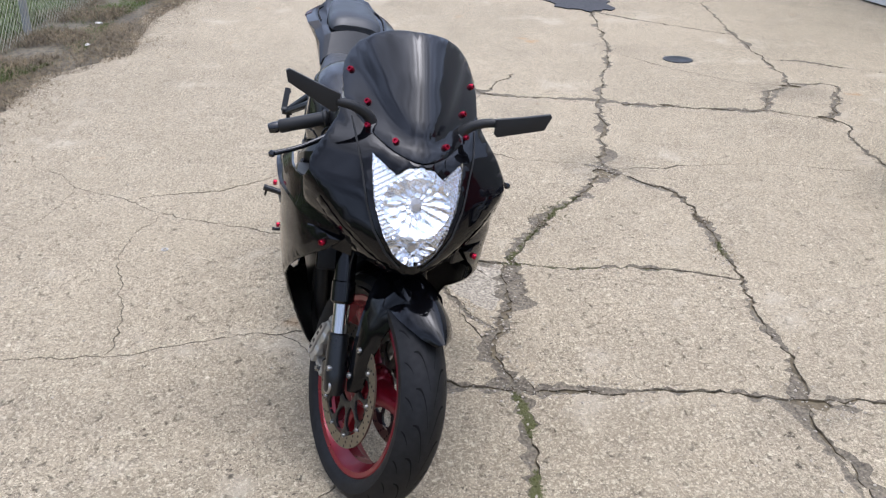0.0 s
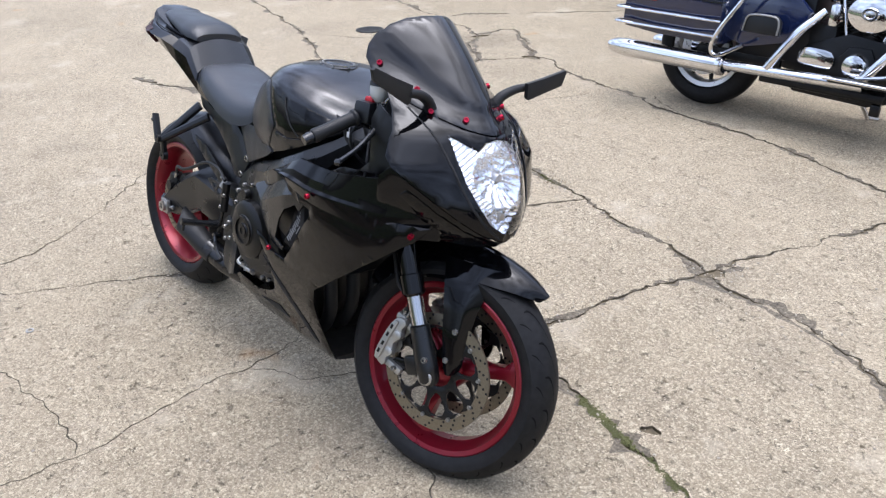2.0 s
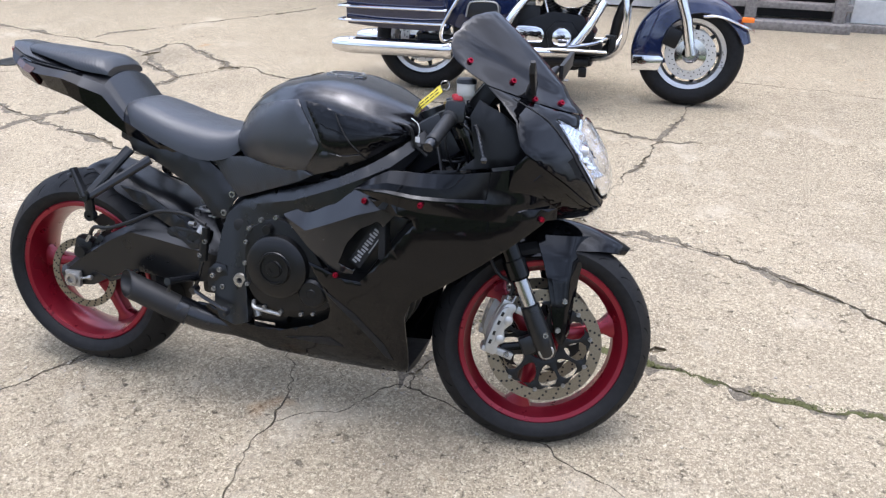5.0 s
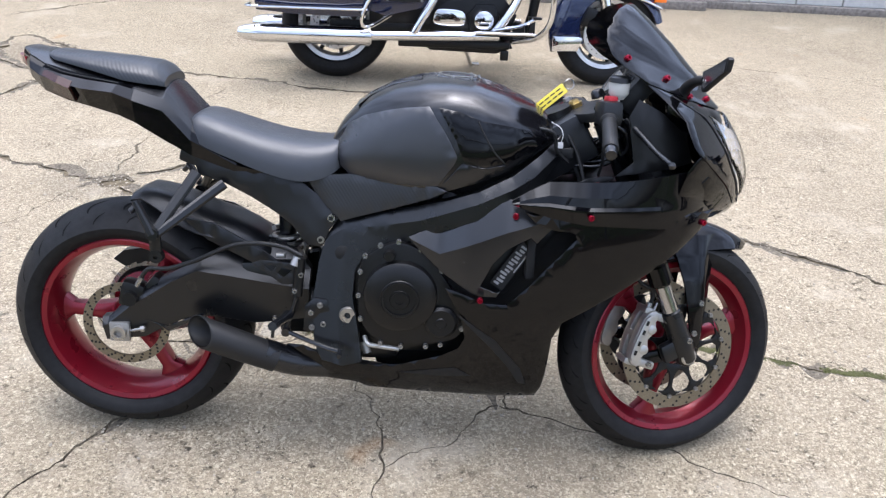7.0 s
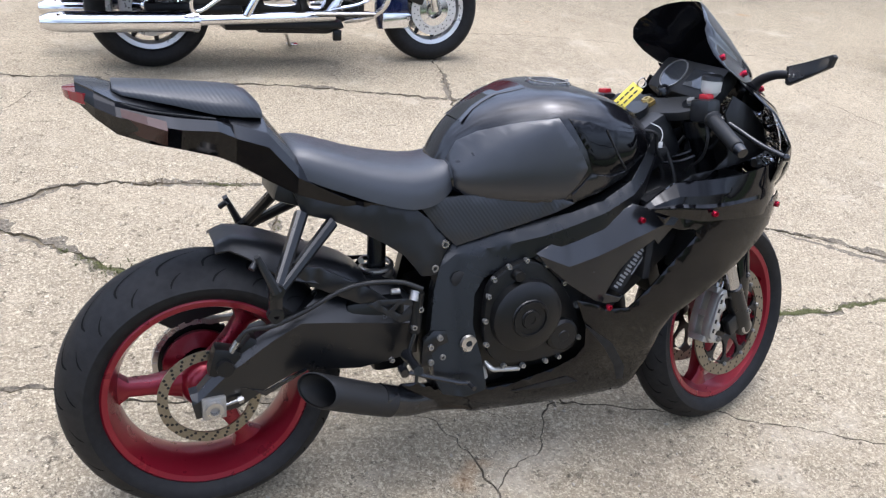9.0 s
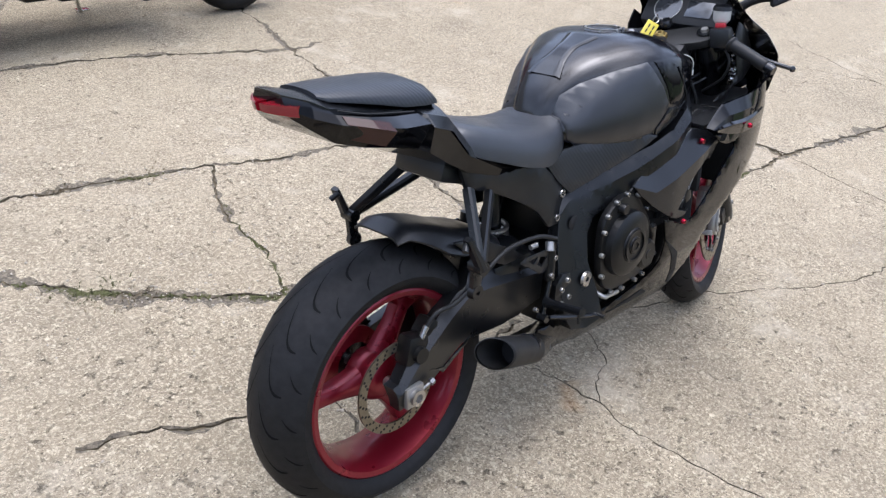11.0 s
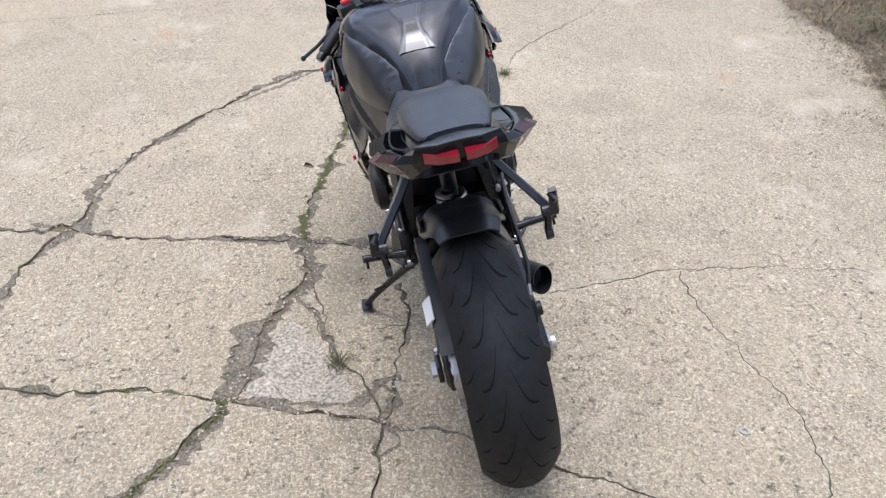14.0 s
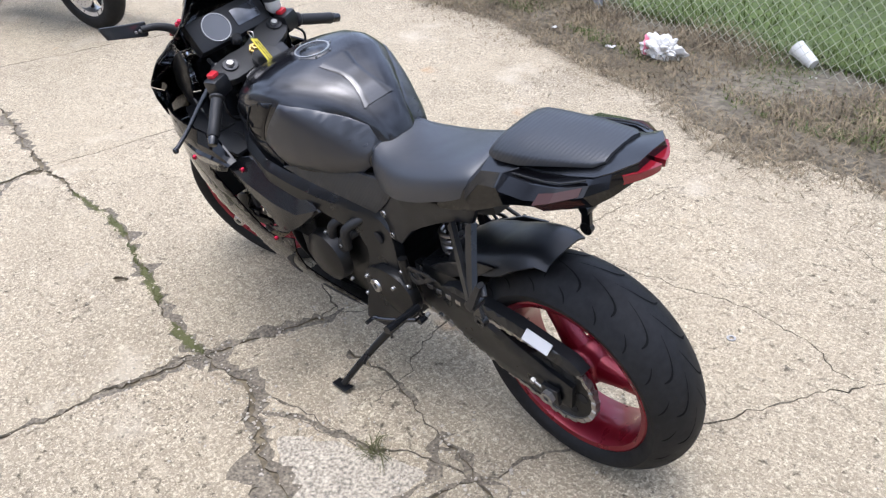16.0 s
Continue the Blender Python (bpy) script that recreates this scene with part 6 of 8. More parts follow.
def fork_guard(s):
    """An upright blade from the mudguard down to the axle, its front edge folded inwards."""
    rings = []
    for z in np.linspace(0.012, 0.298, 22):
        x0 = curve_at(z, [(0.012, 0.034), (0.03, 0.024), (0.10, 0.010), (0.18, -0.006), (0.24, -0.024), (0.298, -0.045)])
        x1 = curve_at(z, [(0.012, 0.052), (0.03, 0.064), (0.10, 0.070), (0.18, 0.076), (0.24, 0.088), (0.298, 0.112)])
        yo = curve_at(z, [(0.012, 0.098), (0.12, 0.101), (0.19, 0.095), (0.243, 0.083), (0.27, 0.072), (0.298, 0.060)])
        outer, inner = [], []
        for u in (0.0, 0.12, 0.3, 0.5, 0.66, 0.72, 0.86, 1.0):
            yy = yo + 0.004 * (1 - abs(u - 0.3) / 0.7) - 0.020 * max(0.0, (u - 0.68) / 0.32)
            outer.append((AXLE.x + x0 + (x1 - x0) * u, s * yy, AXLE.z + z))
            inner.append((AXLE.x + x0 + (x1 - x0) * u - 0.001, s * (yy - 0.005), AXLE.z + z))
        rings.append(outer + inner[::-1])
    one = loft(rings)
    bmesh.ops.recalc_face_normals(one, faces=one.faces)
    return one


for s in (-1, 1):
    guard = fork_guard(s)
    part("mudguard_blade", guard, GLOSS, bike, "gloss black fork guard", STEER, angle=35)
    for dx, dz in ((0.03, 0.05), (0.042, 0.13)):
        part("guard_bolt", bolt_head((AXLE.x + dx, s * 0.1015, AXLE.z + dz), 0.008, 0.006, (0, s, 0)), BOLT, bike, m=STEER)

# ---- side fairings ----
WIDE = [(0.14, 0.09), (0.17, 0.125), (0.21, 0.15), (0.273, 0.18), (0.35, 0.213), (0.426, 0.235), (0.5, 0.25), (0.62, 0.266), (0.70, 0.268), (0.76, 0.268), (0.81, 0.275)]


def fair_y(x, z):
    t = math.sqrt(max(0.05, 1 - max(0.0, (x - 1.10) / 0.43) ** 2)) if x > 1.10 else 1.0
    t *= curve_at(x, [(0.38, 0.74), (0.6, 0.88), (0.8, 0.97), (0.9, 1.0)])
    return curve_at(z, WIDE) * t - 0.02 * max(0.0, (x - 1.30) / 0.125) ** 2


SIDE = [(0.975, 0.694), (1.02, 0.692), (1.1, 0.692), (1.2, 0.692), (1.33, 0.692), (1.425, 0.69), (1.398, 0.652), (1.323, 0.59), (1.221, 0.514), (1.134, 0.452), (1.085, 0.418), (1.066, 0.37), (1.064, 0.25), (1.06, 0.205),
        (1.05, 0.165), (0.98, 0.152), (0.80, 0.155), (0.615, 0.163), (0.595, 0.18), (0.45, 0.195), (0.39, 0.212), (0.40, 0.25), (0.42, 0.292), (0.46, 0.292), (0.55, 0.25), (0.63, 0.248), (0.70, 0.256), (0.80, 0.295), (0.845, 0.325), (0.858, 0.36), (0.845, 0.42), (0.805, 0.497),
        (0.85, 0.482), (0.898, 0.462), (0.95, 0.46), (1.0, 0.515), (1.05, 0.58), (1.095, 0.635), (1.09, 0.648), (1.04, 0.655), (1.0, 0.67)]
SIDE_SHORT = [q for q in SIDE if not (q[0] < 0.64 and q[1] < 0.30)]
BLADE_TOP = [(0.944, 0.716), (0.985, 0.742), (1.025, 0.762), (1.12, 0.766), (1.192, 0.771), (1.316, 0.789), (1.43, 0.80)]
BLADE_LOW = [(0.944, 0.712), (1.02, 0.688), (1.1, 0.672), (1.2, 0.668), (1.33, 0.66), (1.43, 0.655)]


def blade_y(x, z):
    """The blade folds twice: a roof facet, an upright band, a narrow ledge, then the lower flank."""
    top, low = curve_at(x, BLADE_TOP), curve_at(x, BLADE_LOW)
    v = max(0.0, min(1.0, (top - z) / max(top - low, 0.004)))
    fold = curve_at(v, [(0.0, -0.016), (0.34, 0.002), (0.56, 0.005), (0.63, 0.013), (0.68, 0.013), (1.0, 0.004)])
    return fair_y(x, z) - 0.03 * max(0.0, (x - 1.29) / 0.135) ** 2 + fold * curve_at(x, [(0.944, 0.8), (1.02, 1.2), (1.10, 1.0), (1.22, 0.35), (1.43, 0.1)])


INNER = [(0.716, 0.602), (0.802, 0.642), (0.877, 0.672), (0.945, 0.708), (1.0, 0.694), (1.05, 0.66), (0.998, 0.602), (0.965, 0.545), (0.925, 0.475), (0.888, 0.474), (0.86, 0.484), (0.794, 0.528), (0.74, 0.575)]
INNER_FOLD = [(0.722, 0.598), (0.789, 0.572), (0.88, 0.612), (0.942, 0.640), (1.03, 0.668)]


def inner_y(x, z):
    """The intake panel: a roof facet above its fold, a flank that leans in below it."""
    fold = curve_at(x, INNER_FOLD)
    return curve_at(x, [(0.70, 0.188), (0.85, 0.236), (0.95, 0.248), (1.05, 0.240)]) - 0.55 * max(0.0, z - fold) - 0.10 * max(0.0, fold - z)


def blade(side):
    """The blade along the top of the side fairing, folded along four lines, with a turned-in inner skin."""
    rows = []
    for x in [0.944, 0.96, 0.98, 1.0, 1.025] + list(np.linspace(1.06, 1.425, 14)):
        top, low = curve_at(x, BLADE_TOP), curve_at(x, BLADE_LOW)
        zs = [top + (low - top) * v for v in (0.0, 0.34, 0.56, 0.63, 0.68, 1.0)]
        outer = [(x, side * blade_y(x, z), z) for z in zs]
        rows.append(outer + [(x, side * (abs(p[1]) - 0.006), p[2]) for p in reversed(outer)])
    return loft(rows)


for s in (-1, 1):
    low = part("lower_fairing", panel(SIDE if s < 0 else SIDE_SHORT, fair_y, 0.004, s, 0.025, 0.006), GLOSS, bike, "gloss black side fairing", angle=30)
    part("upper_fairing_blade", blade(s), GLOSS, bike, "gloss black upper fairing blade", angle=13)
    part("intake_panel", panel(INNER, inner_y, 0.005, s, 0.018, 0.0015, creases=[INNER_FOLD],
                               holes=[[(0.886, 0.500), (0.912, 0.560), (0.945, 0.600), (0.995, 0.628), (1.012, 0.610), (0.955, 0.505), (0.925, 0.486)]]), SATIN, bike, "satin black side intake panel", angle=18)
    core = [(0.72, 0.585), (0.745, 0.608), (0.83, 0.648), (0.95, 0.692), (1.0, 0.68), (1.03, 0.655), (0.975, 0.60), (0.945, 0.55), (0.91, 0.485), (0.87, 0.485), (0.80, 0.515), (0.765, 0.55)]
    part("fairing_inner", slab(core, min(s * 0.13, s * 0.182), max(s * 0.13, s * 0.182), 0.004), MATTE, bike)
    part("intake_duct", panel([(0.86, 0.47), (0.92, 0.60), (0.99, 0.645), (1.08, 0.65), (1.02, 0.57), (0.95, 0.468), (0.90, 0.465)], lambda x, z: 0.185, 0.01, s, 0.05, 0.004), MATTE, bike)
    sm = Matrix.Translation((0.958, s * 0.209, 0.548)) @ Matrix.Rotation(radians(-57), 4, "Y")
    plate = box(0, 0, 0, 0.125, 0.003, 0.036, 0.001)
    bmesh.ops.transform(plate, matrix=sm, verts=plate.verts)
    st = part("sticker", plate, DARK, bike, "dark sticker with pale print")
    for k in range(12):
        bar = box(-0.053 + 0.0096 * k, s * 0.0022, 0.002 + 0.003 * (k % 3 == 0), 0.0055, 0.001, 0.013 + 0.004 * (k % 2), 0)
        bmesh.ops.transform(bar, matrix=sm, verts=bar.verts)
        part("print_bar", bar, PRINT, st)
    bar = box(0.02, s * 0.0022, -0.013, 0.06, 0.001, 0.003, 0)
    bmesh.ops.transform(bar, matrix=sm, verts=bar.verts)
    part("print_bar", bar, PRINT, st)
    # red bolts on the fairing
    for x, z in ((1.117, 0.694), (1.396, 0.667), (0.957, 0.676), (0.887, 0.473)):
        lift = 0.0195 if z > 0.68 else 0.004
        yb = fair_y(x, z) + lift if x != 0.957 else 0.237
        way = (0.55, s, 0) if x > 1.3 else (0, s, 0)
        part("red_bolt", bolt_head((x, s * yb, z), 0.0075, 0.005, Vector(way).normalized()), REDBOLT, bike, "red anodised bolt")
    # dark sheets on the panel paint the shaded gap between side fairing and belly pan
    part("fairing_slot_shade", panel([(0.835, 0.43), (0.85, 0.42), (0.93, 0.36), (1.0, 0.27), (1.02, 0.215), (1.0, 0.22), (0.965, 0.28), (0.91, 0.35)], lambda x, z: fair_y(x, z) + 0.0025, 0.002, s, 0.03, 0.001), DARK, bike)
    part("belly_slot_shade", panel([(0.70, 0.232), (0.78, 0.25), (0.84, 0.262), (0.88, 0.236), (0.8, 0.23)], lambda x, z: fair_y(x, z) + 0.0025, 0.002, s, 0.03, 0.001), DARK, bike)
belly = []
for x in np.linspace(0.39, 1.05, 14):
    z0 = curve_at(x, [(0.39, 0.212), (0.595, 0.18), (0.615, 0.163), (0.8, 0.155), (1.05, 0.165)])
    h = fair_y(x, z0) - 0.004
    far = h * curve_at(x, [(0.39, -0.2), (0.62, 0.1), (0.72, 1.0)])
    belly.append([(x, y, z0 - 0.016 * (1 - (y / h) ** 2)) for y in np.linspace(-h, far, 11)] + [(x, y, z0 + 0.006) for y in np.linspace(far, -h, 4)])
part("belly_pan", loft(belly), DUSTY, bike, "scuffed black belly pan")

# ---- nose, screen, headlight ----
NOSE_X = [(0.60, 1.472), (0.62, 1.490), (0.645, 1.512), (0.677, 1.527), (0.71, 1.530), (0.75, 1.525), (0.812, 1.502), (0.88, 1.467), (0.905, 1.452), (0.951, 1.400), (1.0, 1.352), (1.053, 1.30), (1.10, 1.247), (1.145, 1.192)]
NOSE_K = [(0.6, 1.2), (0.667, 1.13), (0.74, 0.92), (0.83, 0.90), (0.90, 1.05), (0.936, 1.28), (0.984, 1.6), (1.03, 1.85), (1.14, 1.9)]


def nose_x(y, z):
    return curve_at(z, NOSE_X) - curve_at(z, NOSE_K) * ((y * y + 0.0004) ** 0.65 - 0.0004 ** 0.65)


def face_panel(outline, off=0.0, thick=0.004, step=0.018, edge=0.004, holes=(), smooth=0, bulge=None):
    """A panel of the nose: outline in (y, z)."""
    f = lambda y, z: nose_x(y, z) + off + (bulge(y, z) if bulge else 0)
    bm = panel(outline, f, thick, 1, step, edge, smooth, holes)
    for v in bm.verts:
        v.co = Vector((v.co.y, v.co.x, v.co.z))
    return bm


def both(half):
    return half + [(-y, z) for y, z in reversed(half) if abs(y) > 1e-6]


def seam(y):
    return 0.906 + 2.6 * y * y


SEAM = [(y, seam(y)) for y in np.linspace(0, 0.163, 12)]
LAMP = both([(0, 0.897), (0.03, 0.892), (0.052, 0.872), (0.075, 0.884), (0.106, 0.902), (0.102, 0.85), (0.094, 0.805), (0.082, 0.776), (0.068, 0.745), (0.046, 0.712), (0.02, 0.694), (0, 0.689)])
# the cowl folds along a ridge from the ears down to the chin
def ridge(y):
    return 0.665 + 0.165 * (abs(y) / 0.234) ** 1.5


RIDGE = [(y, ridge(y)) for y in np.linspace(0, 0.234, 10)]
UPPER_COWL = both(RIDGE + [(0.234, 0.85), (0.216, 0.885), (0.195, 0.915), (0.176, 0.94), (0.166, 0.965)] + list(reversed([(y, z - 0.003) for y, z in SEAM])))
UNDER_COWL = both([(0, 0.642), (0.05, 0.643), (0.10, 0.648), (0.155, 0.655), (0.19, 0.667), (0.21, 0.70), (0.234, 0.75), (0.242, 0.80)] + list(reversed([(y, z - 0.002) for y, z in RIDGE])))
nose = part("nose_cowl", face_panel(UPPER_COWL, 0.0, holes=[LAMP]), GLOSS, bike, "gloss black nose cowl", angle=30)
part("nose_underside", face_panel(UNDER_COWL, -0.001, bulge=lambda y, z: -0.8 * (ridge(y) - z)), GLOSS, nose, angle=30)
SCR = both([(0, 1.142), (0.035, 1.139), (0.07, 1.130), (0.105, 1.112), (0.132, 1.088), (0.150, 1.063), (0.163, 1.035), (0.167, 1.005)] + list(reversed(SEAM)))


def bubble(y, z):
    d = z - (0.936 + 8.0 * y * y)
    return 0.016 * max(0.0, min(1.0, d / 0.03)) ** 1.0


part("windscreen", face_panel(SCR, 0.004, 0.004, 0.016, 0.004, bulge=bubble), SCREEN, bike, "dark smoked double-bubble windscreen", angle=30)
for s in (-1, 1):
    for y, z in ((0.058, 0.934), (0.115, 0.984), (0.15, 1.028)):
        x = nose_x(y, z) + 0.009
        way = Vector((1, s * 1.3 * curve_at(z, NOSE_K) * y ** 0.3, 0.75)).normalized()
        part("screen_bolt", bolt_head((x, s * y, z), 0.0075, 0.006, way), REDBOLT, bike, "red anodised screen bolt")
    # seams beside the lamp and along the under-nose
    part("cowl_seam", face_panel([(s * q[0], q[1]) for q in ((0.150, 0.948), (0.128, 0.87), (0.112, 0.80), (0.092, 0.75), (0.06, 0.705), (0.025, 0.677), (0.024, 0.681), (0.057, 0.71), (0.088, 0.753), (0.108, 0.802), (0.124, 0.872), (0.146, 0.948))], 0.003, 0.002, 0.012, 0.0006), DARK, nose)
    part("nose_strake", face_panel([(s * q[0], q[1]) for q in ((0.03, 0.662), (0.09, 0.688), (0.15, 0.73), (0.205, 0.78), (0.21, 0.765), (0.16, 0.705), (0.10, 0.665), (0.04, 0.650))], 0.004, 0.004, 0.02, 0.002, bulge=lambda y, z: -0.8 * (ridge(y) - z)), GLOSS, nose)


def bowl(y, z):
    """Two dished mirrors of many small facets, ribbed corners between them."""
    up_, lo_ = math.hypot(y / 0.078, (z - 0.812) / 0.062), math.hypot(y / 0.058, (z - 0.722) / 0.038)
    tri = lambda t: abs(2 * (t % 1.0) - 1)
    d = -0.006
    if up_ < 1:
        a = math.atan2(z - 0.812, y)
        return d - 0.034 * (1 - up_ * up_) + 0.0045 * tri(a * 2.6) + 0.004 * tri((z + 0.3 * y) / 0.018)
    if lo_ < 1:
        a = math.atan2(z - 0.722, y)
        return d - 0.028 * (1 - lo_ * lo_) + 0.004 * tri(a * 2.2) + 0.003 * tri(z / 0.012)
    return d + 0.0035 * tri((z * 0.8 + abs(y) * 0.6) / 0.009)


headlight = part("headlight_reflector", face_panel(LAMP, -0.004, 0.002, 0.0040, 0.002, bulge=bowl), REFLECTOR, nose, "bright faceted headlight reflector", angle=12)
cover = part("headlight_lens", face_panel(LAMP, 0.002, 0.002, 0.012, 0.003, bulge=lambda y, z: 0.02 * max(0.0, 1 - (y / 0.09) ** 2 - ((z - 0.80) / 0.12) ** 2)), CLEAR, nose, "clear headlight cover")
cover.visible_shadow = False
for y, z, r in ((0.0, 0.81, 0.014), (0.0, 0.722, 0.012)):
    part("bulb_shield", lathe([(0.0, 0.03), (r * 0.7, 0.028), (r, 0.015), (r, 0.0), (0.0, 0.0)], 18, "x", (nose_x(y, z) - 0.055, y, z), closed=False), SATINSTEEL, nose)
part("lamp_divider", face_panel([(-0.078, 0.766), (-0.04, 0.756), (0, 0.753), (0.04, 0.756), (0.078, 0.766), (0.077, 0.76), (0.04, 0.750), (0, 0.747), (-0.04, 0.750), (-0.077, 0.76)], -0.008, 0.01, 0.02, 0.001), SATINSTEEL, nose)
# inner cockpit panels close the nose from behind
for s in (-1, 1):
    part("cockpit_panel", panel([(1.09, 0.745), (1.12, 0.76), (1.192, 0.768), (1.316, 0.788), (1.36, 0.80), (1.34, 0.86), (1.28, 0.91), (1.22, 0.94), (1.2, 0.90), (1.22, 0.80), (1.15, 0.74)], lambda x, z: 0.19 - 0.1 * (z - 0.75) - 0.25 * max(0, x - 1.25), 0.004, s, 0.03, 0.003), ENGINE, bike, "black inner fairing panel")
part("fairing_stay", box(1.33, 0, 0.78, 0.05, 0.2, 0.16, 0.02), SATIN, bike)

# ---- mirrors: blade mirrors on stalks ----
for s in (-1, 1):
    stalk = tube([(1.33, s * 0.10, 0.935), (1.335, s * 0.118, 0.965), (1.345, s * 0.155, 0.985), (1.352, s * 0.195, 0.992)], [0.016, 0.013, 0.011, 0.010], 12)
    mir = part("mirror_stalk", stalk, CABLE, bike, "black mirror stalk")
    base = slab([(1.30, 0.905), (1.36, 0.885), (1.375, 0.90), (1.345, 0.95), (1.315, 0.955)], s * 0.085, s * 0.11, 0.006, smooth=3)
    part("mirror_base", base, SATIN, mir)
    # blade outline in (y, z), held upright and a little forward at its tip; the two are set at different angles
    o = [(0.187, 1.010), (0.24, 1.028), (0.305, 1.053), (0.312, 1.048), (0.305, 1.024), (0.25, 0.994), (0.199, 0.967), (0.19, 0.972)] if s < 0 else [(0.172, 1.004), (0.23, 1.018), (0.294, 1.036), (0.298, 1.03), (0.287, 0.997), (0.24, 0.982), (0.182, 0.963), (0.175, 0.968)]
    mid = [sum(q[0] for q in o) / 8, sum(q[1] for q in o) / 8]
    lean = 1.352 if s < 0 else 1.368
    bm = slab(o, -0.006, 0.006, 0.002)
    for v in bm.verts:
        y, z, d = v.co.x, v.co.z, v.co.y
        v.co = Vector((lean + d + 0.10 * (y - 0.19), s * y, z))
    part("mirror_blade", bm, CABLE, mir, "thin black blade mirror housing")
    gl = slab([(mid[0] + (y - mid[0]) * 0.86, mid[1] + (z - mid[1]) * 0.8) for y, z in o], -0.0072, -0.0065, 0)
    for v in gl.verts:
        y, z, d = v.co.x, v.co.z, v.co.y
        v.co = Vector((lean + d + 0.10 * (y - 0.19), s * y, z))
    part("mirror_glass", gl, DIALGLASS, mir, "dark tinted mirror glass")
    for dy in (0.2, 0.212):
        part("mirror_screw", bolt_head((1.352 - 0.006 + 0.1 * (dy - 0.19), s * dy, 0.992), 0.004, 0.002, (-1, 0, 0)), BOLT, mir)
    for x, y, z in ((1.362, 0.098, 0.915), (1.345, 0.112, 0.945)):
        part("mirror_bolt", bolt_head((x, s * (y + 0.004), z), 0.007, 0.006, Vector((0.8, s * 0.8, 0.5)).normalized()), REDBOLT, mir, "red anodised bolt")

# ---- bars, controls, dials ----
top = leg_point(0.665, 0)
clamp = slab([(-0.035, -0.135), (0.03, -0.14), (0.035, -0.07), (0.02, 0.0), (0.035, 0.07), (0.03, 0.14), (-0.035, 0.135), (-0.055, 0.06), (-0.06, 0.0), (-0.055, -0.06)], -0.012, 0.012, 0.005, smooth=3)
tm = Matrix(((FWD.x, 0, UP.x, top.x), (0, 1, 0, 0), (FWD.z, 0, UP.z, top.z), (0, 0, 0, 1)))
for v in clamp.verts:
    v.co = tm @ Vector((v.co.x, v.co.z, v.co.y))
yoke = part("top_yoke", clamp, CABLE, bike, "black top yoke", STEER)
nut = lathe([(0.006, 0.03), (0.012, 0.03), (0.016, 0.022), (0.02, 0.022), (0.02, 0.012), (0.006, 0.012)], 6, "z")
bmesh.ops.transform(nut, matrix=tm @ pose(-0.02, 0, 0), verts=nut.verts)
part("stem_nut", nut, GOLD, yoke)
lock = lathe([(0.0, 0.03), (0.012, 0.03), (0.016, 0.026), (0.018, 0.012), (0.0, 0.012)], 20, "z", closed=False)
bmesh.ops.transform(lock, matrix=tm @ pose(0.045, 0, 0), verts=lock.verts)
part("ignition_switch", lock, SATIN, yoke)
for s in (-1, 1):
    a, b2 = Vector((1.125, s * 0.15, 0.895)), Vector((1.06, s * 0.315, 0.806))
    d = (b2 - a).normalized()
    part("clip_on_clamp", tube([leg_point(0.60, s * 0.104), leg_point(0.645, s * 0.104)], 0.034, 20, smooth=False), SATIN, bike, m=STEER)
    part("handlebar", rod(leg_point(0.62, s * 0.104), a + d * 0.06, 0.011), SATIN, bike, m=STEER)
    grip_pts = [a + d * t for t in (0.045, 0.05, 0.055, 0.06, 0.10, 0.14, 0.165, 0.17)]
    part("grip", tube(grip_pts, [0.014, 0.021, 0.021, 0.0165, 0.017, 0.0165, 0.0175, 0.015], 18, smooth=False), CABLE, bike, "black rubber grip", STEER)
    part("bar_end", tube([a + d * 0.17, a + d * 0.18, a + d * 0.195], [0.013, 0.0145, 0.012], 16, smooth=False), SATIN, bike, m=STEER)
    sw = box(*(a + d * 0.015), 0.05, 0.055, 0.055, 0.012)
    swt = part("switch_box", sw, MATTE, bike, "black switch cluster", STEER)
    part("kill_switch", box(*(a + d * 0.012 + Vector((0.004, 0, 0.030))), 0.024, 0.026, 0.014, 0.004), SWITCHRED, swt, "red switch")
    lv = Vector((1.165, s * 0.165, 0.872))
    part("lever", tube([lv, lv + Vector((0.012, s * 0.05, -0.028)), lv + Vector((0.02, s * 0.11, -0.06)), (1.19, s * 0.335, 0.79)], [0.009, 0.007, 0.006, 0.006], 10), SATIN, bike, "black control lever", STEER)
    ball = lathe([(0.0, -0.009), (0.006, -0.007), (0.009, 0.0), (0.006, 0.007), (0.0, 0.009)], 14, "z", (1.19, s * 0.338, 0.789), closed=False)
    part("lever_ball", ball, SATIN, bike, m=STEER)
    part("master_cylinder", rod(lv + Vector((-0.02, s * -0.01, 0.01)), lv + Vector((0.01, s * -0.065, 0.03)), 0.014), SATIN, bike, m=STEER)
    part("clutch_cable" if s > 0 else "brake_line", tube([lv + Vector((0.01, s * -0.06, 0.025)), lv + Vector((0.06, s * -0.09, 0.03)), (1.22, s * 0.05, 0.83), (1.12, s * 0.03, 0.74)], 0.005), CABLE, bike, m=STEER)
pot = lathe([(0.0, 0.0), (0.012, 0.0), (0.020, 0.010), (0.023, 0.014), (0.024, 0.040), (0.0, 0.040)], 20, "z", (1.178, -0.136, 0.934), closed=False)
res = part("fluid_reservoir", pot, RESERVOIR, bike, "milky brake-fluid reservoir")
part("reservoir_cap", lathe([(0.0, 0.014), (0.020, 0.013), (0.024, 0.010), (0.026, 0.0), (0.0, 0.0)], 24, "z", (1.178, -0.136, 0.973), closed=False), MATTE, res, "black screw cap")
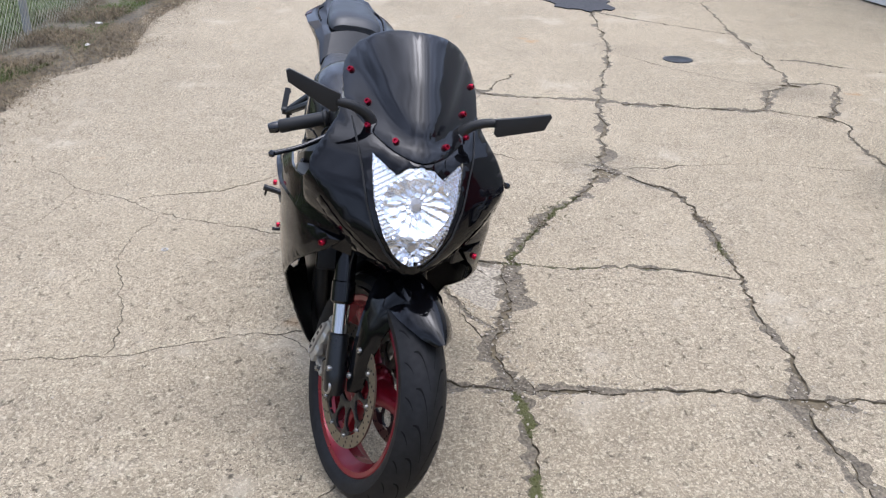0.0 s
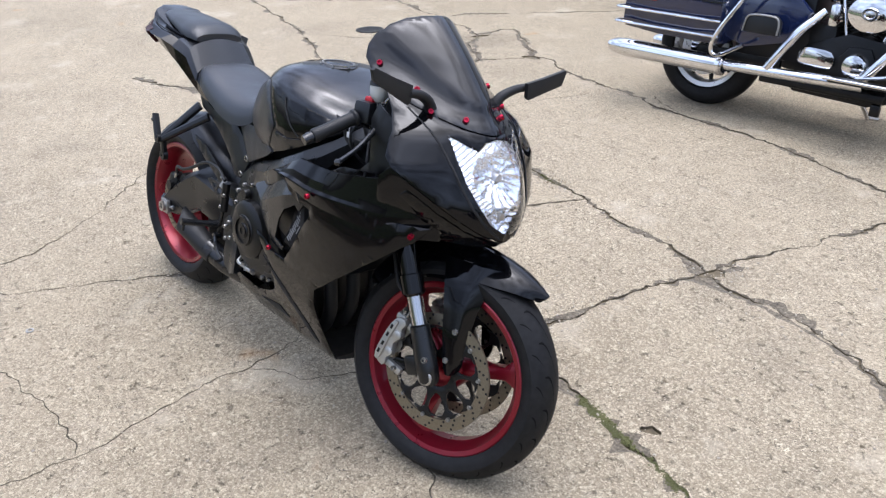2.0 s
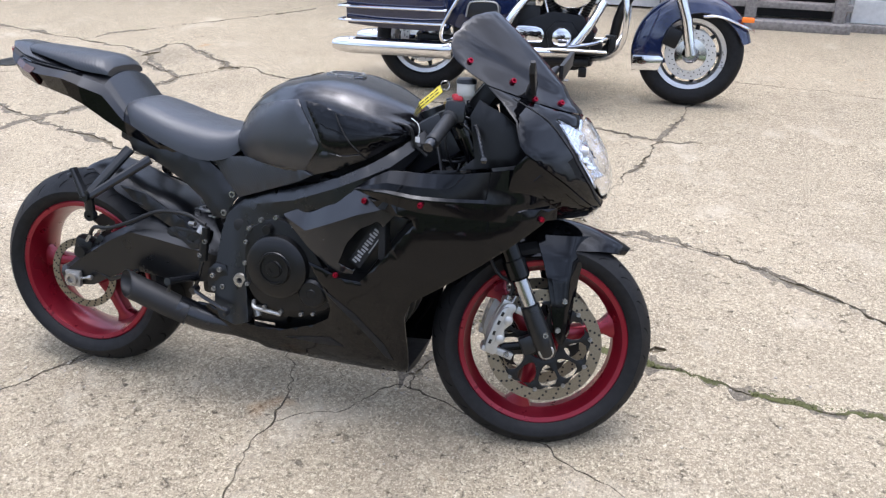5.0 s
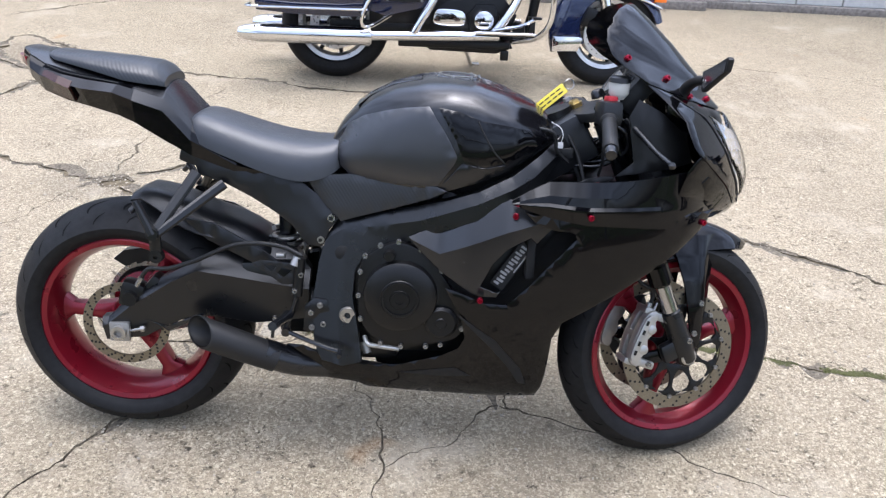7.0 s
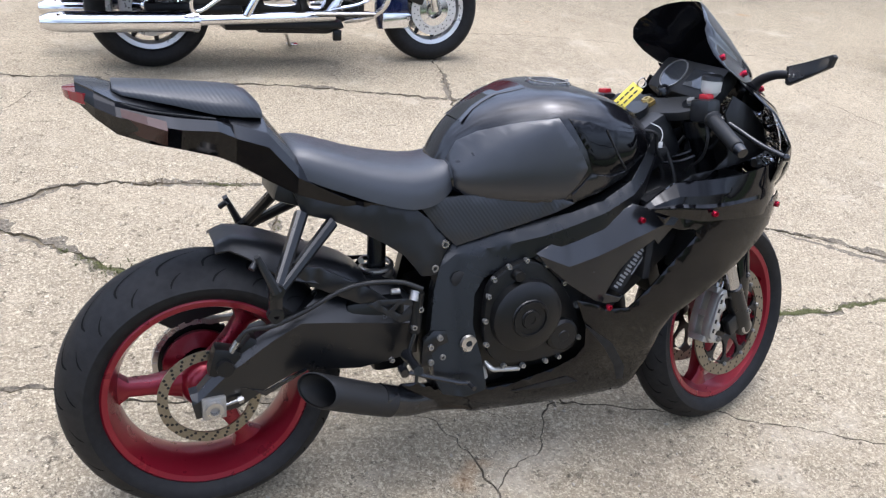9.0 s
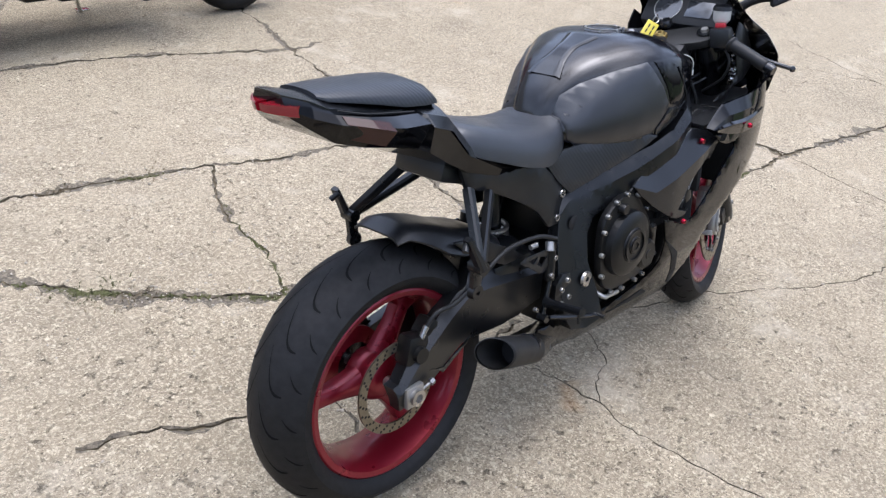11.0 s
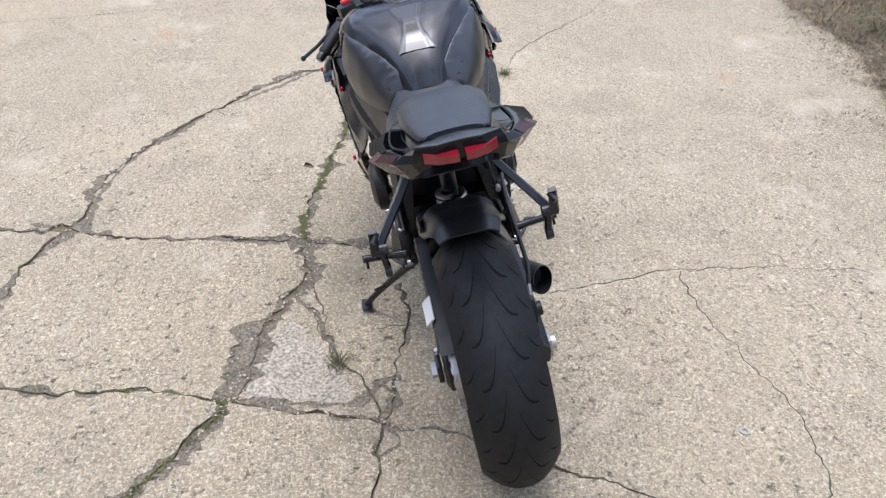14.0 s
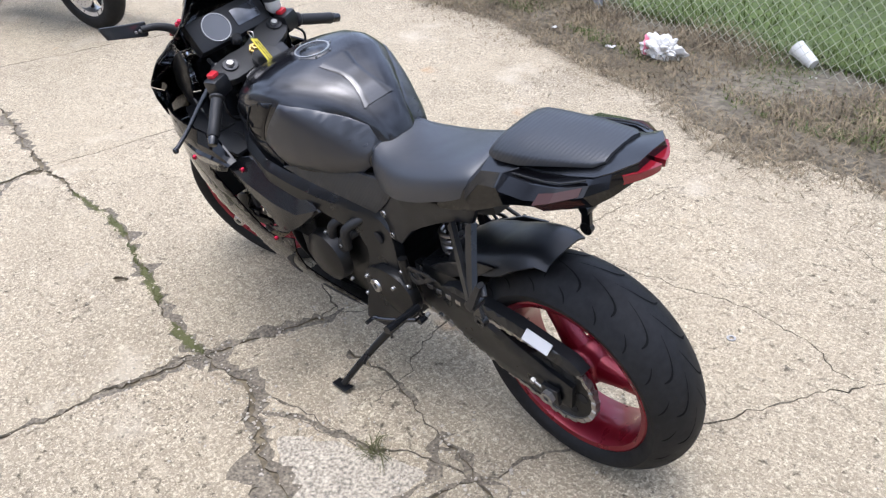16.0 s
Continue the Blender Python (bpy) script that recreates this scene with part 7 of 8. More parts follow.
part("reservoir_bracket", box(1.176, -0.140, 0.915, 0.012, 0.006, 0.055, 0.002), SATINSTEEL, res, "bright bracket")
part("reservoir_hose", tube([(1.178, -0.136, 0.936), (1.180, -0.140, 0.915), (1.170, -0.160, 0.895)], 0.0055), CABLE, res)
# dial cluster
dm = Matrix.Translation((1.225, 0, 0.945)) @ Matrix.Rotation(radians(-52), 4, "Y")
dash = box(0, 0, 0, 0.10, 0.25, 0.05, 0.018)
bmesh.ops.transform(dash, matrix=dm, verts=dash.verts)
dashp = part("instrument_panel", dash, CABLE, bike, "black instrument cluster")
for name, mat, prof, off in (("dial_face", DIALGLASS, [(0.0, 0.027), (0.040, 0.027), (0.042, 0.02), (0.0, 0.02)], 0.045), ("dial_ring", SILVER, [(0.040, 0.0285), (0.0425, 0.0285), (0.0425, 0.02), (0.040, 0.02)], 0.045)):
    one = lathe(prof, 40, "z", (0, off, 0), closed=(name == "dial_ring"))
    bmesh.ops.transform(one, matrix=dm, verts=one.verts)
    part(name, one, mat, dashp, "silver ring" if name == "dial_ring" else "dark round dial")
lcd = box(0, -0.055, 0.027, 0.05, 0.08, 0.003, 0.001)
bmesh.ops.transform(lcd, matrix=dm, verts=lcd.verts)
part("display", lcd, DIALGLASS, dashp, "dark display")
part("dash_hood", face_panel(both([(0, 0.965), (0.08, 0.965), (0.13, 0.98), (0.14, 0.95), (0.10, 0.90), (0, 0.885)]), -0.02, 0.003, 0.03, 0.003), SATIN, bike)
# key, ring, paper tag
key = thing_key = tube([(1.082 + 0.012 * math.cos(a), 0.02 + 0.003 * math.sin(a * 2), 0.947 + 0.012 * math.sin(a)) for a in np.linspace(0, 2 * math.pi, 20)], 0.0016, 6, 1)
kr = tagged(part("key_ring", key, SATINSTEEL), "steel key ring hanging from the ignition", "key ring")
kr.matrix_basis = pose(0, 0, 0, -10)
tagm = Matrix.Translation((1.043, 0.02, 0.912)) @ Matrix.Rotation(radians(-42), 4, "Y") @ Matrix.Rotation(radians(38), 4, "X")
tg = box(0, 0, 0, 0.08, 0.034, 0.0015, 0.0005)
bmesh.ops.transform(tg, matrix=pose(0, 0, 0, -10) @ tagm, verts=tg.verts)
tag = tagged(part("key_tag", tg, YELLOW), "yellow plastic key tag with dark writing", "tag")
for k in range(4):
    for j in range(2):
        b3 = box(-0.028 + 0.017 * k, -0.007 + 0.013 * j, 0.0012, 0.013, 0.004, 0.0006)
        bmesh.ops.transform(b3, matrix=pose(0, 0, 0, -10) @ tagm, verts=b3.verts)
        part("print_bar", b3, DARK, tag)
for k, (y, z) in enumerate(((-0.05, 0.80), (0.03, 0.81), (-0.08, 0.78), (0.07, 0.79), (0.0, 0.77))):
    part("wiring_loom", tube([(1.04 + 0.02 * k, y, z + 0.06), (1.07 + 0.02 * k, y * 1.3, z), (1.12, y * 1.5, z - 0.08), (1.05, y, z - 0.16)], 0.006 - 0.0006 * k), CABLE, bike)
part("breather_pipe", tube([(1.0, -0.13, 0.86), (1.04, -0.135, 0.85), (1.05, -0.13, 0.81), (1.08, -0.12, 0.78)], 0.004), CABLE, bike)
part("throttle_cable", tube([(1.115, -0.16, 0.872), (1.16, -0.175, 0.845), (1.175, -0.15, 0.80), (1.14, -0.09, 0.76), (1.06, -0.05, 0.76)], 0.0045), SATIN, bike, m=STEER)
part("throttle_cable", tube([(1.12, -0.155, 0.885), (1.185, -0.165, 0.86), (1.195, -0.13, 0.81), (1.15, -0.07, 0.77), (1.07, -0.03, 0.77)], 0.0045), SATIN, bike, m=STEER)
for s in (-1, 1):
    part("switch_wire", tube([(1.12, s * 0.165, 0.87), (1.10, s * 0.19, 0.83), (1.11, s * 0.17, 0.78), (1.13, s * 0.11, 0.74)], 0.0035), CABLE, bike, m=STEER)
    part("connector", box(1.075, s * 0.105, 0.80, 0.035, 0.018, 0.022, 0.003), CABLE, bike)
part("tie_wire", tube([(1.035, -0.115, 0.872), (1.055, -0.125, 0.862), (1.062, -0.13, 0.845), (1.058, -0.13, 0.825)], 0.0012, 6), WHITE, bike, "thin pale wire")
part("wire_label", box(1.058, -0.131, 0.822, 0.012, 0.002, 0.014, 0.0005), WHITE, bike)

# ---- rider and pillion footrests, stand ----
def flat_bar(a, b2, w, d, taper=1.0):
    """A flat bar from a to b2, w high and d thick, with a raised rib."""
    a, b2 = Vector(a), Vector(b2)
    way = (b2 - a).normalized()
    side = way.cross(Vector((0, 1, 0))).normalized()
    out = way.cross(side)
    rings = []
    for p, k in ((a, 1.0), (a.lerp(b2, 0.5), (1 + taper) / 2), (b2, taper)):
        rings.append([p + side * w * k * u + out * d * v for u, v in ((-0.5, -0.5), (-0.5, 0.3), (-0.25, 0.5), (0.25, 0.5), (0.5, 0.3), (0.5, -0.5))])
    return loft(rings)


for s in (-1, 1):
    hang = part("pillion_bracket", flat_bar((0.203, s * 0.105, 0.712), (0.130, s * 0.205, 0.592), 0.026, 0.018, 0.8), FRAME, bike, "black pillion footrest hanger", angle=20)
    part("bracket_strut", flat_bar((0.268, s * 0.107, 0.688), (0.135, s * 0.206, 0.588), 0.024, 0.016, 0.8), FRAME, hang, angle=20)
    part("peg_hinge", rod((0.126, s * 0.185, 0.590), (0.126, s * 0.222, 0.590), 0.015), FRAME, hang)
    part("pillion_peg", flat_bar((0.126, s * 0.216, 0.588), (0.090, s * 0.208, 0.664), 0.020, 0.020, 0.6), MATTE, hang, "folded black pillion peg")
    part("peg_tip", rod((0.094, s * 0.200, 0.655), (0.078, s * 0.212, 0.640), 0.007), MATTE, hang)
    part("hanger_lug", flat_bar((0.126, s * 0.200, 0.585), (0.126, s * 0.195, 0.530), 0.026, 0.014, 1.0), FRAME, hang)
    part("lug_eye", lathe([(0.006, s * 0.008), (0.016, s * 0.008), (0.018, s * -0.008), (0.006, s * -0.008)], 18, "y", (0.126, s * 0.196, 0.530)), FRAME, hang)
    plate = part("footrest_plate", panel([(0.466, 0.402), (0.490, 0.424), (0.520, 0.420), (0.530, 0.385), (0.528, 0.345), (0.50, 0.332), (0.462, 0.338)], lambda x, z: 0.156, 0.012, s, 0.03, 0.004, holes=[[(0.490, 0.365), (0.502, 0.380), (0.498, 0.36)]]), FRAME, bike, "black footrest plate")
    for x, z, r in ((0.504, 0.407, 0.0075), (0.482, 0.387, 0.0075), (0.512, 0.358, 0.0075), (0.484, 0.348, 0.0075)):
        part("plate_bolt", bolt_head((x, s * 0.157, z), r, 0.006, (0, s, 0)), BOLT, plate, "bright socket bolt")
    for x, y, z, r in ((0.457, 0.150, 0.481, 0.007), (0.442, 0.153, 0.440, 0.007), (0.392, 0.150, 0.365, 0.006)):
        part("rear_set_bolt", bolt_head((x, s * y, z), r, 0.006, (0, s, 0)), BOLT, plate, "bright socket bolt")
    part("heel_guard", panel([(0.335, 0.503), (0.36, 0.512), (0.43, 0.508), (0.452, 0.488), (0.446, 0.455), (0.41, 0.452), (0.375, 0.478)], lambda x, z: 0.146, 0.003, s, 0.02, 0.002, holes=[[(0.365, 0.500), (0.40, 0.500), (0.385, 0.485)], [(0.41, 0.497), (0.435, 0.49), (0.415, 0.47), (0.397, 0.48)]]), MATTE, plate, "black heel guard with cut-outs")
    part("master_cylinder", rod((0.455, s * 0.140, 0.520), (0.446, s * 0.145, 0.425), 0.013), ENGINE, plate)
    part("push_rod", rod((0.446, s * 0.148, 0.425), (0.42, s * 0.150, 0.335), 0.006), SATIN, plate)
    part("rod_end", rod((0.42, s * 0.140, 0.335), (0.42, s * 0.165, 0.333), 0.011), SATIN, plate)
    part("footrest_peg", tube([(0.425, s * 0.155, 0.375), (0.42, s * 0.20, 0.383), (0.41, s * 0.272, 0.396)], [0.014, 0.010, 0.011], 10, 2), SATIN, plate, "black rider footpeg")
    part("peg_feeler", rod((0.411, s * 0.262, 0.39), (0.408, s * 0.264, 0.365), 0.004), SATIN, plate)
    part("pedal", tube([(0.43, s * 0.165, 0.335), (0.47, s * 0.185, 0.328), (0.53, s * 0.205, 0.315), (0.557, s * 0.210, 0.310), (0.560, s * 0.238, 0.310)], 0.0058, 8), SATIN, plate)
part("brake_fitting", rod((0.448, -0.140, 0.522), (0.440, -0.148, 0.503), 0.011), SILVER, bike, "bright banjo fitting")
part("hose_clip", rod((0.395, -0.125, 0.520), (0.415, -0.127, 0.521), 0.007), SILVER, bike)
part("pressure_sensor", rod((0.612, -0.15, 0.312), (0.622, -0.16, 0.286), 0.014, 0.009), SILVER, bike, "bare alloy sensor")
stand = part("side_stand", tube([(0.50, 0.13, 0.30), (0.56, 0.19, 0.225), (0.62, 0.27, 0.135), (0.652, 0.318, 0.078)], [0.016, 0.012, 0.010, 0.010], 12, 3), FRAME, bike, "black side stand, down")
part("stand_foot", slab([(0.636, 0.0), (0.684, 0.0), (0.690, 0.008), (0.628, 0.008)], 0, 0.032, 0.003), FRAME, stand)
bpy.data.objects["stand_foot"].matrix_basis = Matrix.Translation((0.0, 0.306, 0.060)) @ Matrix.Rotation(radians(10), 4, "X")
part("stand_tang", rod((0.60, 0.24, 0.165), (0.575, 0.275, 0.175), 0.005), FRAME, stand)
part("stand_spring", tube([(0.51, 0.145, 0.29), (0.58, 0.215, 0.195)], 0.007, 8, smooth=False), SATINSTEEL, stand)
part("rear_undertray", box(0.25, 0, 0.725, 0.2, 0.15, 0.05, 0.015, Matrix.Rotation(radians(18), 4, "Y")), MATTE, bike, "matte black undertray")
part("shock_linkage", box(0.43, 0, 0.33, 0.1, 0.1, 0.1, 0.02), ENGINE, bike)

# ---- touring motorcycles parked in the yard ----
def road_wheel(parent, name, x, z, R, w, label, rim_mat):
    rim_r = R - 0.105
    prof = [(rim_r + 0.004, 0.05), (rim_r + 0.008, 0.046), (rim_r - 0.006, 0.03), (rim_r - 0.018, 0.0), (rim_r - 0.006, -0.03), (rim_r + 0.008, -0.046), (rim_r + 0.004, -0.05), (rim_r - 0.02, -0.045), (rim_r - 0.034, 0.0), (rim_r - 0.02, 0.045)]
    rim = part(name, lathe(prof, 56, "y", (x, 0, z)), rim_mat, parent, label)
    for k in range(9):
        a = 2 * math.pi * k / 9
        part("spoke", rod((x + 0.04 * math.cos(a), 0, z + 0.04 * math.sin(a)), (x + (rim_r - 0.02) * math.cos(a), 0, z + (rim_r - 0.02) * math.sin(a)), 0.016, 0.012, 8), ENGINE, rim)
    part("hub", lathe([(0.0, 0.06), (0.03, 0.06), (0.05, 0.04), (0.05, -0.04), (0.03, -0.06), (0.0, -0.06)], 24, "y", (x, 0, z), closed=False), CHROME, rim)
    h = w / 2
    tp = []
    for k in range(17):
        s = -1 + 2 * k / 16
        tp.append((R - 0.035 * abs(s) ** 3.0, h * s))
    tp += [(R - 0.06, h * 1.02), (R - 0.09, h * 0.9), (rim_r + 0.004, 0.048), (rim_r, 0.0), (rim_r + 0.004, -0.048), (R - 0.09, -h * 0.9), (R - 0.06, -h * 1.02)]
    part("tyre", lathe(tp, 72, "y", (x, 0, z)), RUBBER, rim, "black touring tyre")
    for y in (-0.075, 0.075):
        part("brake_disc", lathe([(0.145, y - 0.003), (0.145, y + 0.003), (0.09, y + 0.003), (0.09, y - 0.003)], 48, "y", (x, 0, z)), POLISHED, rim, "bright drilled brake disc")
        part("disc_carrier", lathe([(0.092, y - 0.004), (0.092, y + 0.004), (0.05, y + 0.006), (0.05, y - 0.006)], 5 * 6, "y", (x, 0, z)), CHROME, rim)
    # dark discs paint the shade of the drilled holes
    hb = bmesh.new()
    for k in range(20):
        a = 2 * math.pi * k / 20
        for rr in (0.105, 0.125):
            aa = a + (0.15 if rr > 0.11 else 0)
            for y in (-0.0785, 0.0785):
                hb.faces.new([hb.verts.new((x + rr * math.cos(aa) + 0.004 * math.cos(q * 0.785), y, z + rr * math.sin(aa) + 0.004 * math.sin(q * 0.785))) for q in range(8)])
    part("drill_hole_shade", hb, DARK, rim, kind="stuff")
    return rim


def arc_fender(x, z, R, w, a0, a1, skirt0, skirt1):
    rings = []
    for k, deg in enumerate(np.linspace(a0, a1, 26)):
        f, a = k / 25, radians(deg)
        drop = skirt0 + (skirt1 - skirt0) * f
        row = []
        for q in range(13):
            s = -1 + q / 6
            r = R + 0.02 - drop * abs(s) ** 4 - 0.02 * abs(s) ** 2
            row.append((x + r * math.cos(a), w * s, z + r * math.sin(a)))
        rings.append(row + [(x + (math.hypot(p[0] - x, p[2] - z) - 0.005) * math.cos(a), p[1] * 0.95, z + (math.hypot(p[0] - x, p[2] - z) - 0.005) * math.sin(a)) for p in reversed(row)])
    return loft(rings)


def touring_bike(m, paint, pipe, label, bags_label, bags=True):
    b = thing("touring_motorcycle", m, label, "motorcycle", "touring motorcycles parked in the yard")
    road_wheel(b, "rear_wheel", 0.0, 0.315, 0.318, 0.14, "cast wheel with bright rim", POLISHED)
    road_wheel(b, "front_wheel", 1.615, 0.305, 0.305, 0.125, "cast wheel with bright rim", POLISHED)
    ff = part("front_fender", arc_fender(1.615, 0.305, 0.325, 0.085, 200, 14, 0.17, 0.03), paint, b, "deep valanced front fender")
    part("fender_skirt_trim", slab([(1.285, 0.20), (1.285, 0.29), (1.44, 0.29), (1.465, 0.28), (1.44, 0.205)], -0.1, -0.085, 0.008), CHROME, ff, "bright fender skirt trim")
    part("fender_tip_rail", tube([(1.66, -0.092, 0.525), (1.76, -0.092, 0.525), (1.90, -0.078, 0.475), (1.96, 0.0, 0.445)], 0.008, 8), CHROME, ff)
    part("fender_lamp", box(1.91, -0.06, 0.515, 0.07, 0.03, 0.03, 0.008), AMBER, ff, "amber fender-tip lamp")
    part("fender_script", box(1.77, -0.075, 0.633, 0.11, 0.003, 0.012, 0), CHROME, ff)
    for s in (-1, 1):
        part("fork_leg", tube([(1.615, s * 0.115, 0.305), (1.57, s * 0.115, 0.50), (1.42, s * 0.115, 0.90)], [0.03, 0.032, 0.03], 16, smooth=False), CHROME if s < 0 else SILVER, b, "polished fork leg")
        part("front_caliper", box(1.50, s * 0.095, 0.40, 0.09, 0.05, 0.11, 0.015, Matrix.Rotation(radians(20), 4, "Y")), ENGINE, b)
        part("crash_bar", tube([(1.05, s * 0.12, 0.25), (1.17, s * 0.26, 0.30), (1.23, s * 0.34, 0.42), (1.22, s * 0.34, 0.65), (1.18, s * 0.2, 0.84)], 0.016, 10), CHROME, b, "bright engine guard")
        if bags:
            # saddlebag with lid and rails
            bag = []
            for x, z0, z1, y1 in ((-0.44, 0.44, 0.62, 0.27), (-0.42, 0.40, 0.67, 0.31), (-0.2, 0.385, 0.68, 0.325), (0.05, 0.38, 0.68, 0.325), (0.18, 0.38, 0.67, 0.31), (0.21, 0.42, 0.63, 0.28)):
                bag.append([(x, s * 0.16, z0), (x, s * (y1 - 0.03), z0), (x, s * y1, z0 + 0.04), (x, s * y1, z1 - 0.03), (x, s * (y1 - 0.03), z1), (x, s * 0.16, z1)])
            bg = part("saddlebag", loft(bag), paint, b, bags_label)
            part("bag_lid_seam", box(-0.11, s * 0.318, 0.60, 0.62, 0.016, 0.006, 0), DARK, bg)
            for z in (0.425, 0.505):
                part("bag_rail", tube([(-0.47, s * 0.2, z), (-0.46, s * 0.33, z), (-0.3, s * 0.345, z), (0.12, s * 0.345, z), (0.2, s * 0.335, z - 0.0)], 0.008, 8), CHROME, bg, "bright bag rail")
            part("bag_guard", tube([(0.32, s * 0.33, 0.66), (0.2, s * 0.34, 0.46), (0.17, s * 0.335, 0.36), (0.21, s * 0.32, 0.33), (0.33, s * 0.3, 0.40)], 0.011, 8), CHROME, bg)
            part("bag_reflector", box(-0.28, s * 0.327, 0.575, 0.14, 0.006, 0.028, 0.003), REDLENS, bg, "red reflector")
        # pillion board
        pb = part("passenger_board", slab([(0.30, 0.47), (0.32, 0.55), (0.36, 0.57), (0.48, 0.57), (0.51, 0.54), (0.51, 0.47)], s * 0.27, s * 0.295, 0.008), MATTE, b)
        part("board_trim", tube([(0.31, s * 0.30, 0.475), (0.325, s * 0.30, 0.545), (0.365, s * 0.30, 0.562), (0.475, s * 0.30, 0.562), (0.5, s * 0.30, 0.53), (0.5, s * 0.30, 0.475)], 0.005, 8), SILVER, pb)
        part("side_cover", slab([(0.16, 0.42), (0.2, 0.66), (0.5, 0.70), (0.62, 0.60), (0.55, 0.44), (0.3, 0.38)], s * 0.16, s * 0.215, 0.02), paint, b)
        if bags or s < 0:
            # silencer and long header
            muf = lathe([(0.0, -0.70), (0.028, -0.70), (0.044, -0.66), (0.052, -0.58), (0.052, 0.02), (0.046, 0.05), (0.040, 0.052), (0.0, 0.0)], 32, "x", (0.17, s * 0.245, 0.27), closed=False)
            mf = part("silencer", muf, pipe, b, "long bright silencer")
            part("silencer_clamp", lathe([(0.058, -0.012), (0.058, 0.012), (0.05, 0.014), (0.05, -0.014)], 28, "x", (0.2, s * 0.245, 0.272)), CHROME, mf)
            part("header_shield", tube([(0.2, s * 0.245, 0.275), (0.6, s * 0.24, 0.285), (0.95, s * 0.22, 0.292)], 0.028, 14, 2), pipe, mf)
        part("foot_board", box(0.98, s * 0.31, 0.315, 0.32, 0.09, 0.02, 0.008), MATTE, b)
        part("board_edge", rod((0.80, s * 0.355, 0.322), (1.14, s * 0.355, 0.322), 0.008), CHROME, b)
    part("diagonal_pipe", tube([(0.46, -0.25, 0.30), (0.52, -0.245, 0.40), (0.585, -0.22, 0.51), (0.66, -0.15, 0.61)], 0.024, 14, 3), pipe, b, "bright exhaust shield")
    part("front_header", tube([(0.92, -0.22, 0.30), (0.965, -0.22, 0.36), (1.03, -0.2, 0.46), (1.09, -0.13, 0.58)], 0.026, 14, 3), pipe, b, "bright header shield")
    # frame and belly
    part("frame_rail", box(0.70, 0, 0.225, 0.66, 0.26, 0.045, 0.015), ENGINE, b, "black lower frame")
    part("oil_pan", slab([(0.50, 0.23), (0.56, 0.185), (0.95, 0.175), (1.05, 0.21), (1.03, 0.25), (0.5, 0.26)], -0.11, 0.11, 0.012), ENGINE, b)
    part("battery_box", box(0.40, 0, 0.50, 0.40, 0.26, 0.34, 0.02), ENGINE, b, "black battery and oil box")
    part("gearbox", box(0.60, 0, 0.42, 0.26, 0.25, 0.26, 0.03), ENGINE, b)
    part("inner_fender", box(0.95, 0, 0.72, 0.5, 0.16, 0.12, 0.03), ENGINE, b)
    part("frame_rail", tube([(0.5, 0, 0.24), (1.08, 0, 0.26), (1.2, 0, 0.55), (1.38, 0, 0.82)], 0.03, 12), ENGINE, b)
    part("kick_lug", box(1.0, -0.12, 0.17, 0.05, 0.03, 0.06, 0.01), ENGINE, b)
    # V-twin engine
    case = slab([(0.55, 0.28), (0.53, 0.42), (0.66, 0.47), (0.80, 0.52), (0.98, 0.50), (1.06, 0.40), (1.02, 0.28)], -0.13, 0.13, 0.02)
    en = part("engine", case, ENGINE, b, "air-cooled V-twin engine")
    part("cam_cover", lathe([(0.0, -0.185), (0.03, -0.185), (0.055, -0.178), (0.065, -0.16), (0.068, -0.12), (0.0, -0.12)], 32, "y", (0.865, 0, 0.37), closed=False), CHROME, en, "round chrome cam cover")
    part("cam_plate", slab([(0.79, 0.30), (0.77, 0.40), (0.82, 0.46), (0.92, 0.46), (0.96, 0.39), (0.93, 0.30)], -0.145, -0.125, 0.008), ENGINE, en)
    part("gear_cover", slab([(0.58, 0.34), (0.58, 0.41), (0.62, 0.43), (0.74, 0.42), (0.76, 0.36), (0.72, 0.33)], -0.165, -0.13, 0.012, smooth=3), CHROME, en, "chrome gearbox cover")
    for base, tilt in ((0.79, 22.5), (0.93, -22.5)):
        t = radians(tilt)
        d = Vector((-math.sin(t), 0, math.cos(t)))
        p = Vector((base, 0, 0.49))
        cyl = part("cylinder", rod(p, p + d * 0.2, 0.055, seg=20), ENGINE, en)
        for k in range(11):
            q = p + d * (0.012 + 0.0165 * k)
            part("cooling_fin", box(*q, 0.135, 0.16, 0.006, 0.0015, Matrix.Rotation(-t, 4, "Y"), seg=1), SATIN if k % 1 else ENGINE, cyl)
        part("rocker_box", box(*(p + d * 0.235), 0.15, 0.16, 0.07, 0.018, Matrix.Rotation(-t, 4, "Y")), CHROME, en, "chrome rocker box")
        part("pushrod_tube", rod(p + Vector((0.0, -0.10, -0.06)), p + d * 0.2 + Vector((0, -0.085, 0)), 0.010), CHROME, en)
    air = lathe([(0.0, -0.235), (0.02, -0.233), (0.024, -0.238), (0.034, -0.238), (0.038, -0.232), (0.07, -0.228), (0.10, -0.215), (0.11, -0.19), (0.11, -0.12), (0.0, -0.12)], 40, "y", closed=False)
    for v in air.verts:
        v.co = Vector((v.co.x * 1.12 + 0.905, v.co.y, v.co.z * 0.85 + 0.63))
    part("air_cleaner", air, CHROME, en, "oval chrome air-cleaner cover")
    for k in range(6):
        a = 2 * math.pi * k / 6 + 0.3
        part("cover_screw", bolt_head((0.865 + 0.052 * math.cos(a), -0.172, 0.37 + 0.052 * math.sin(a)), 0.006, 0.004), SATINSTEEL, en)
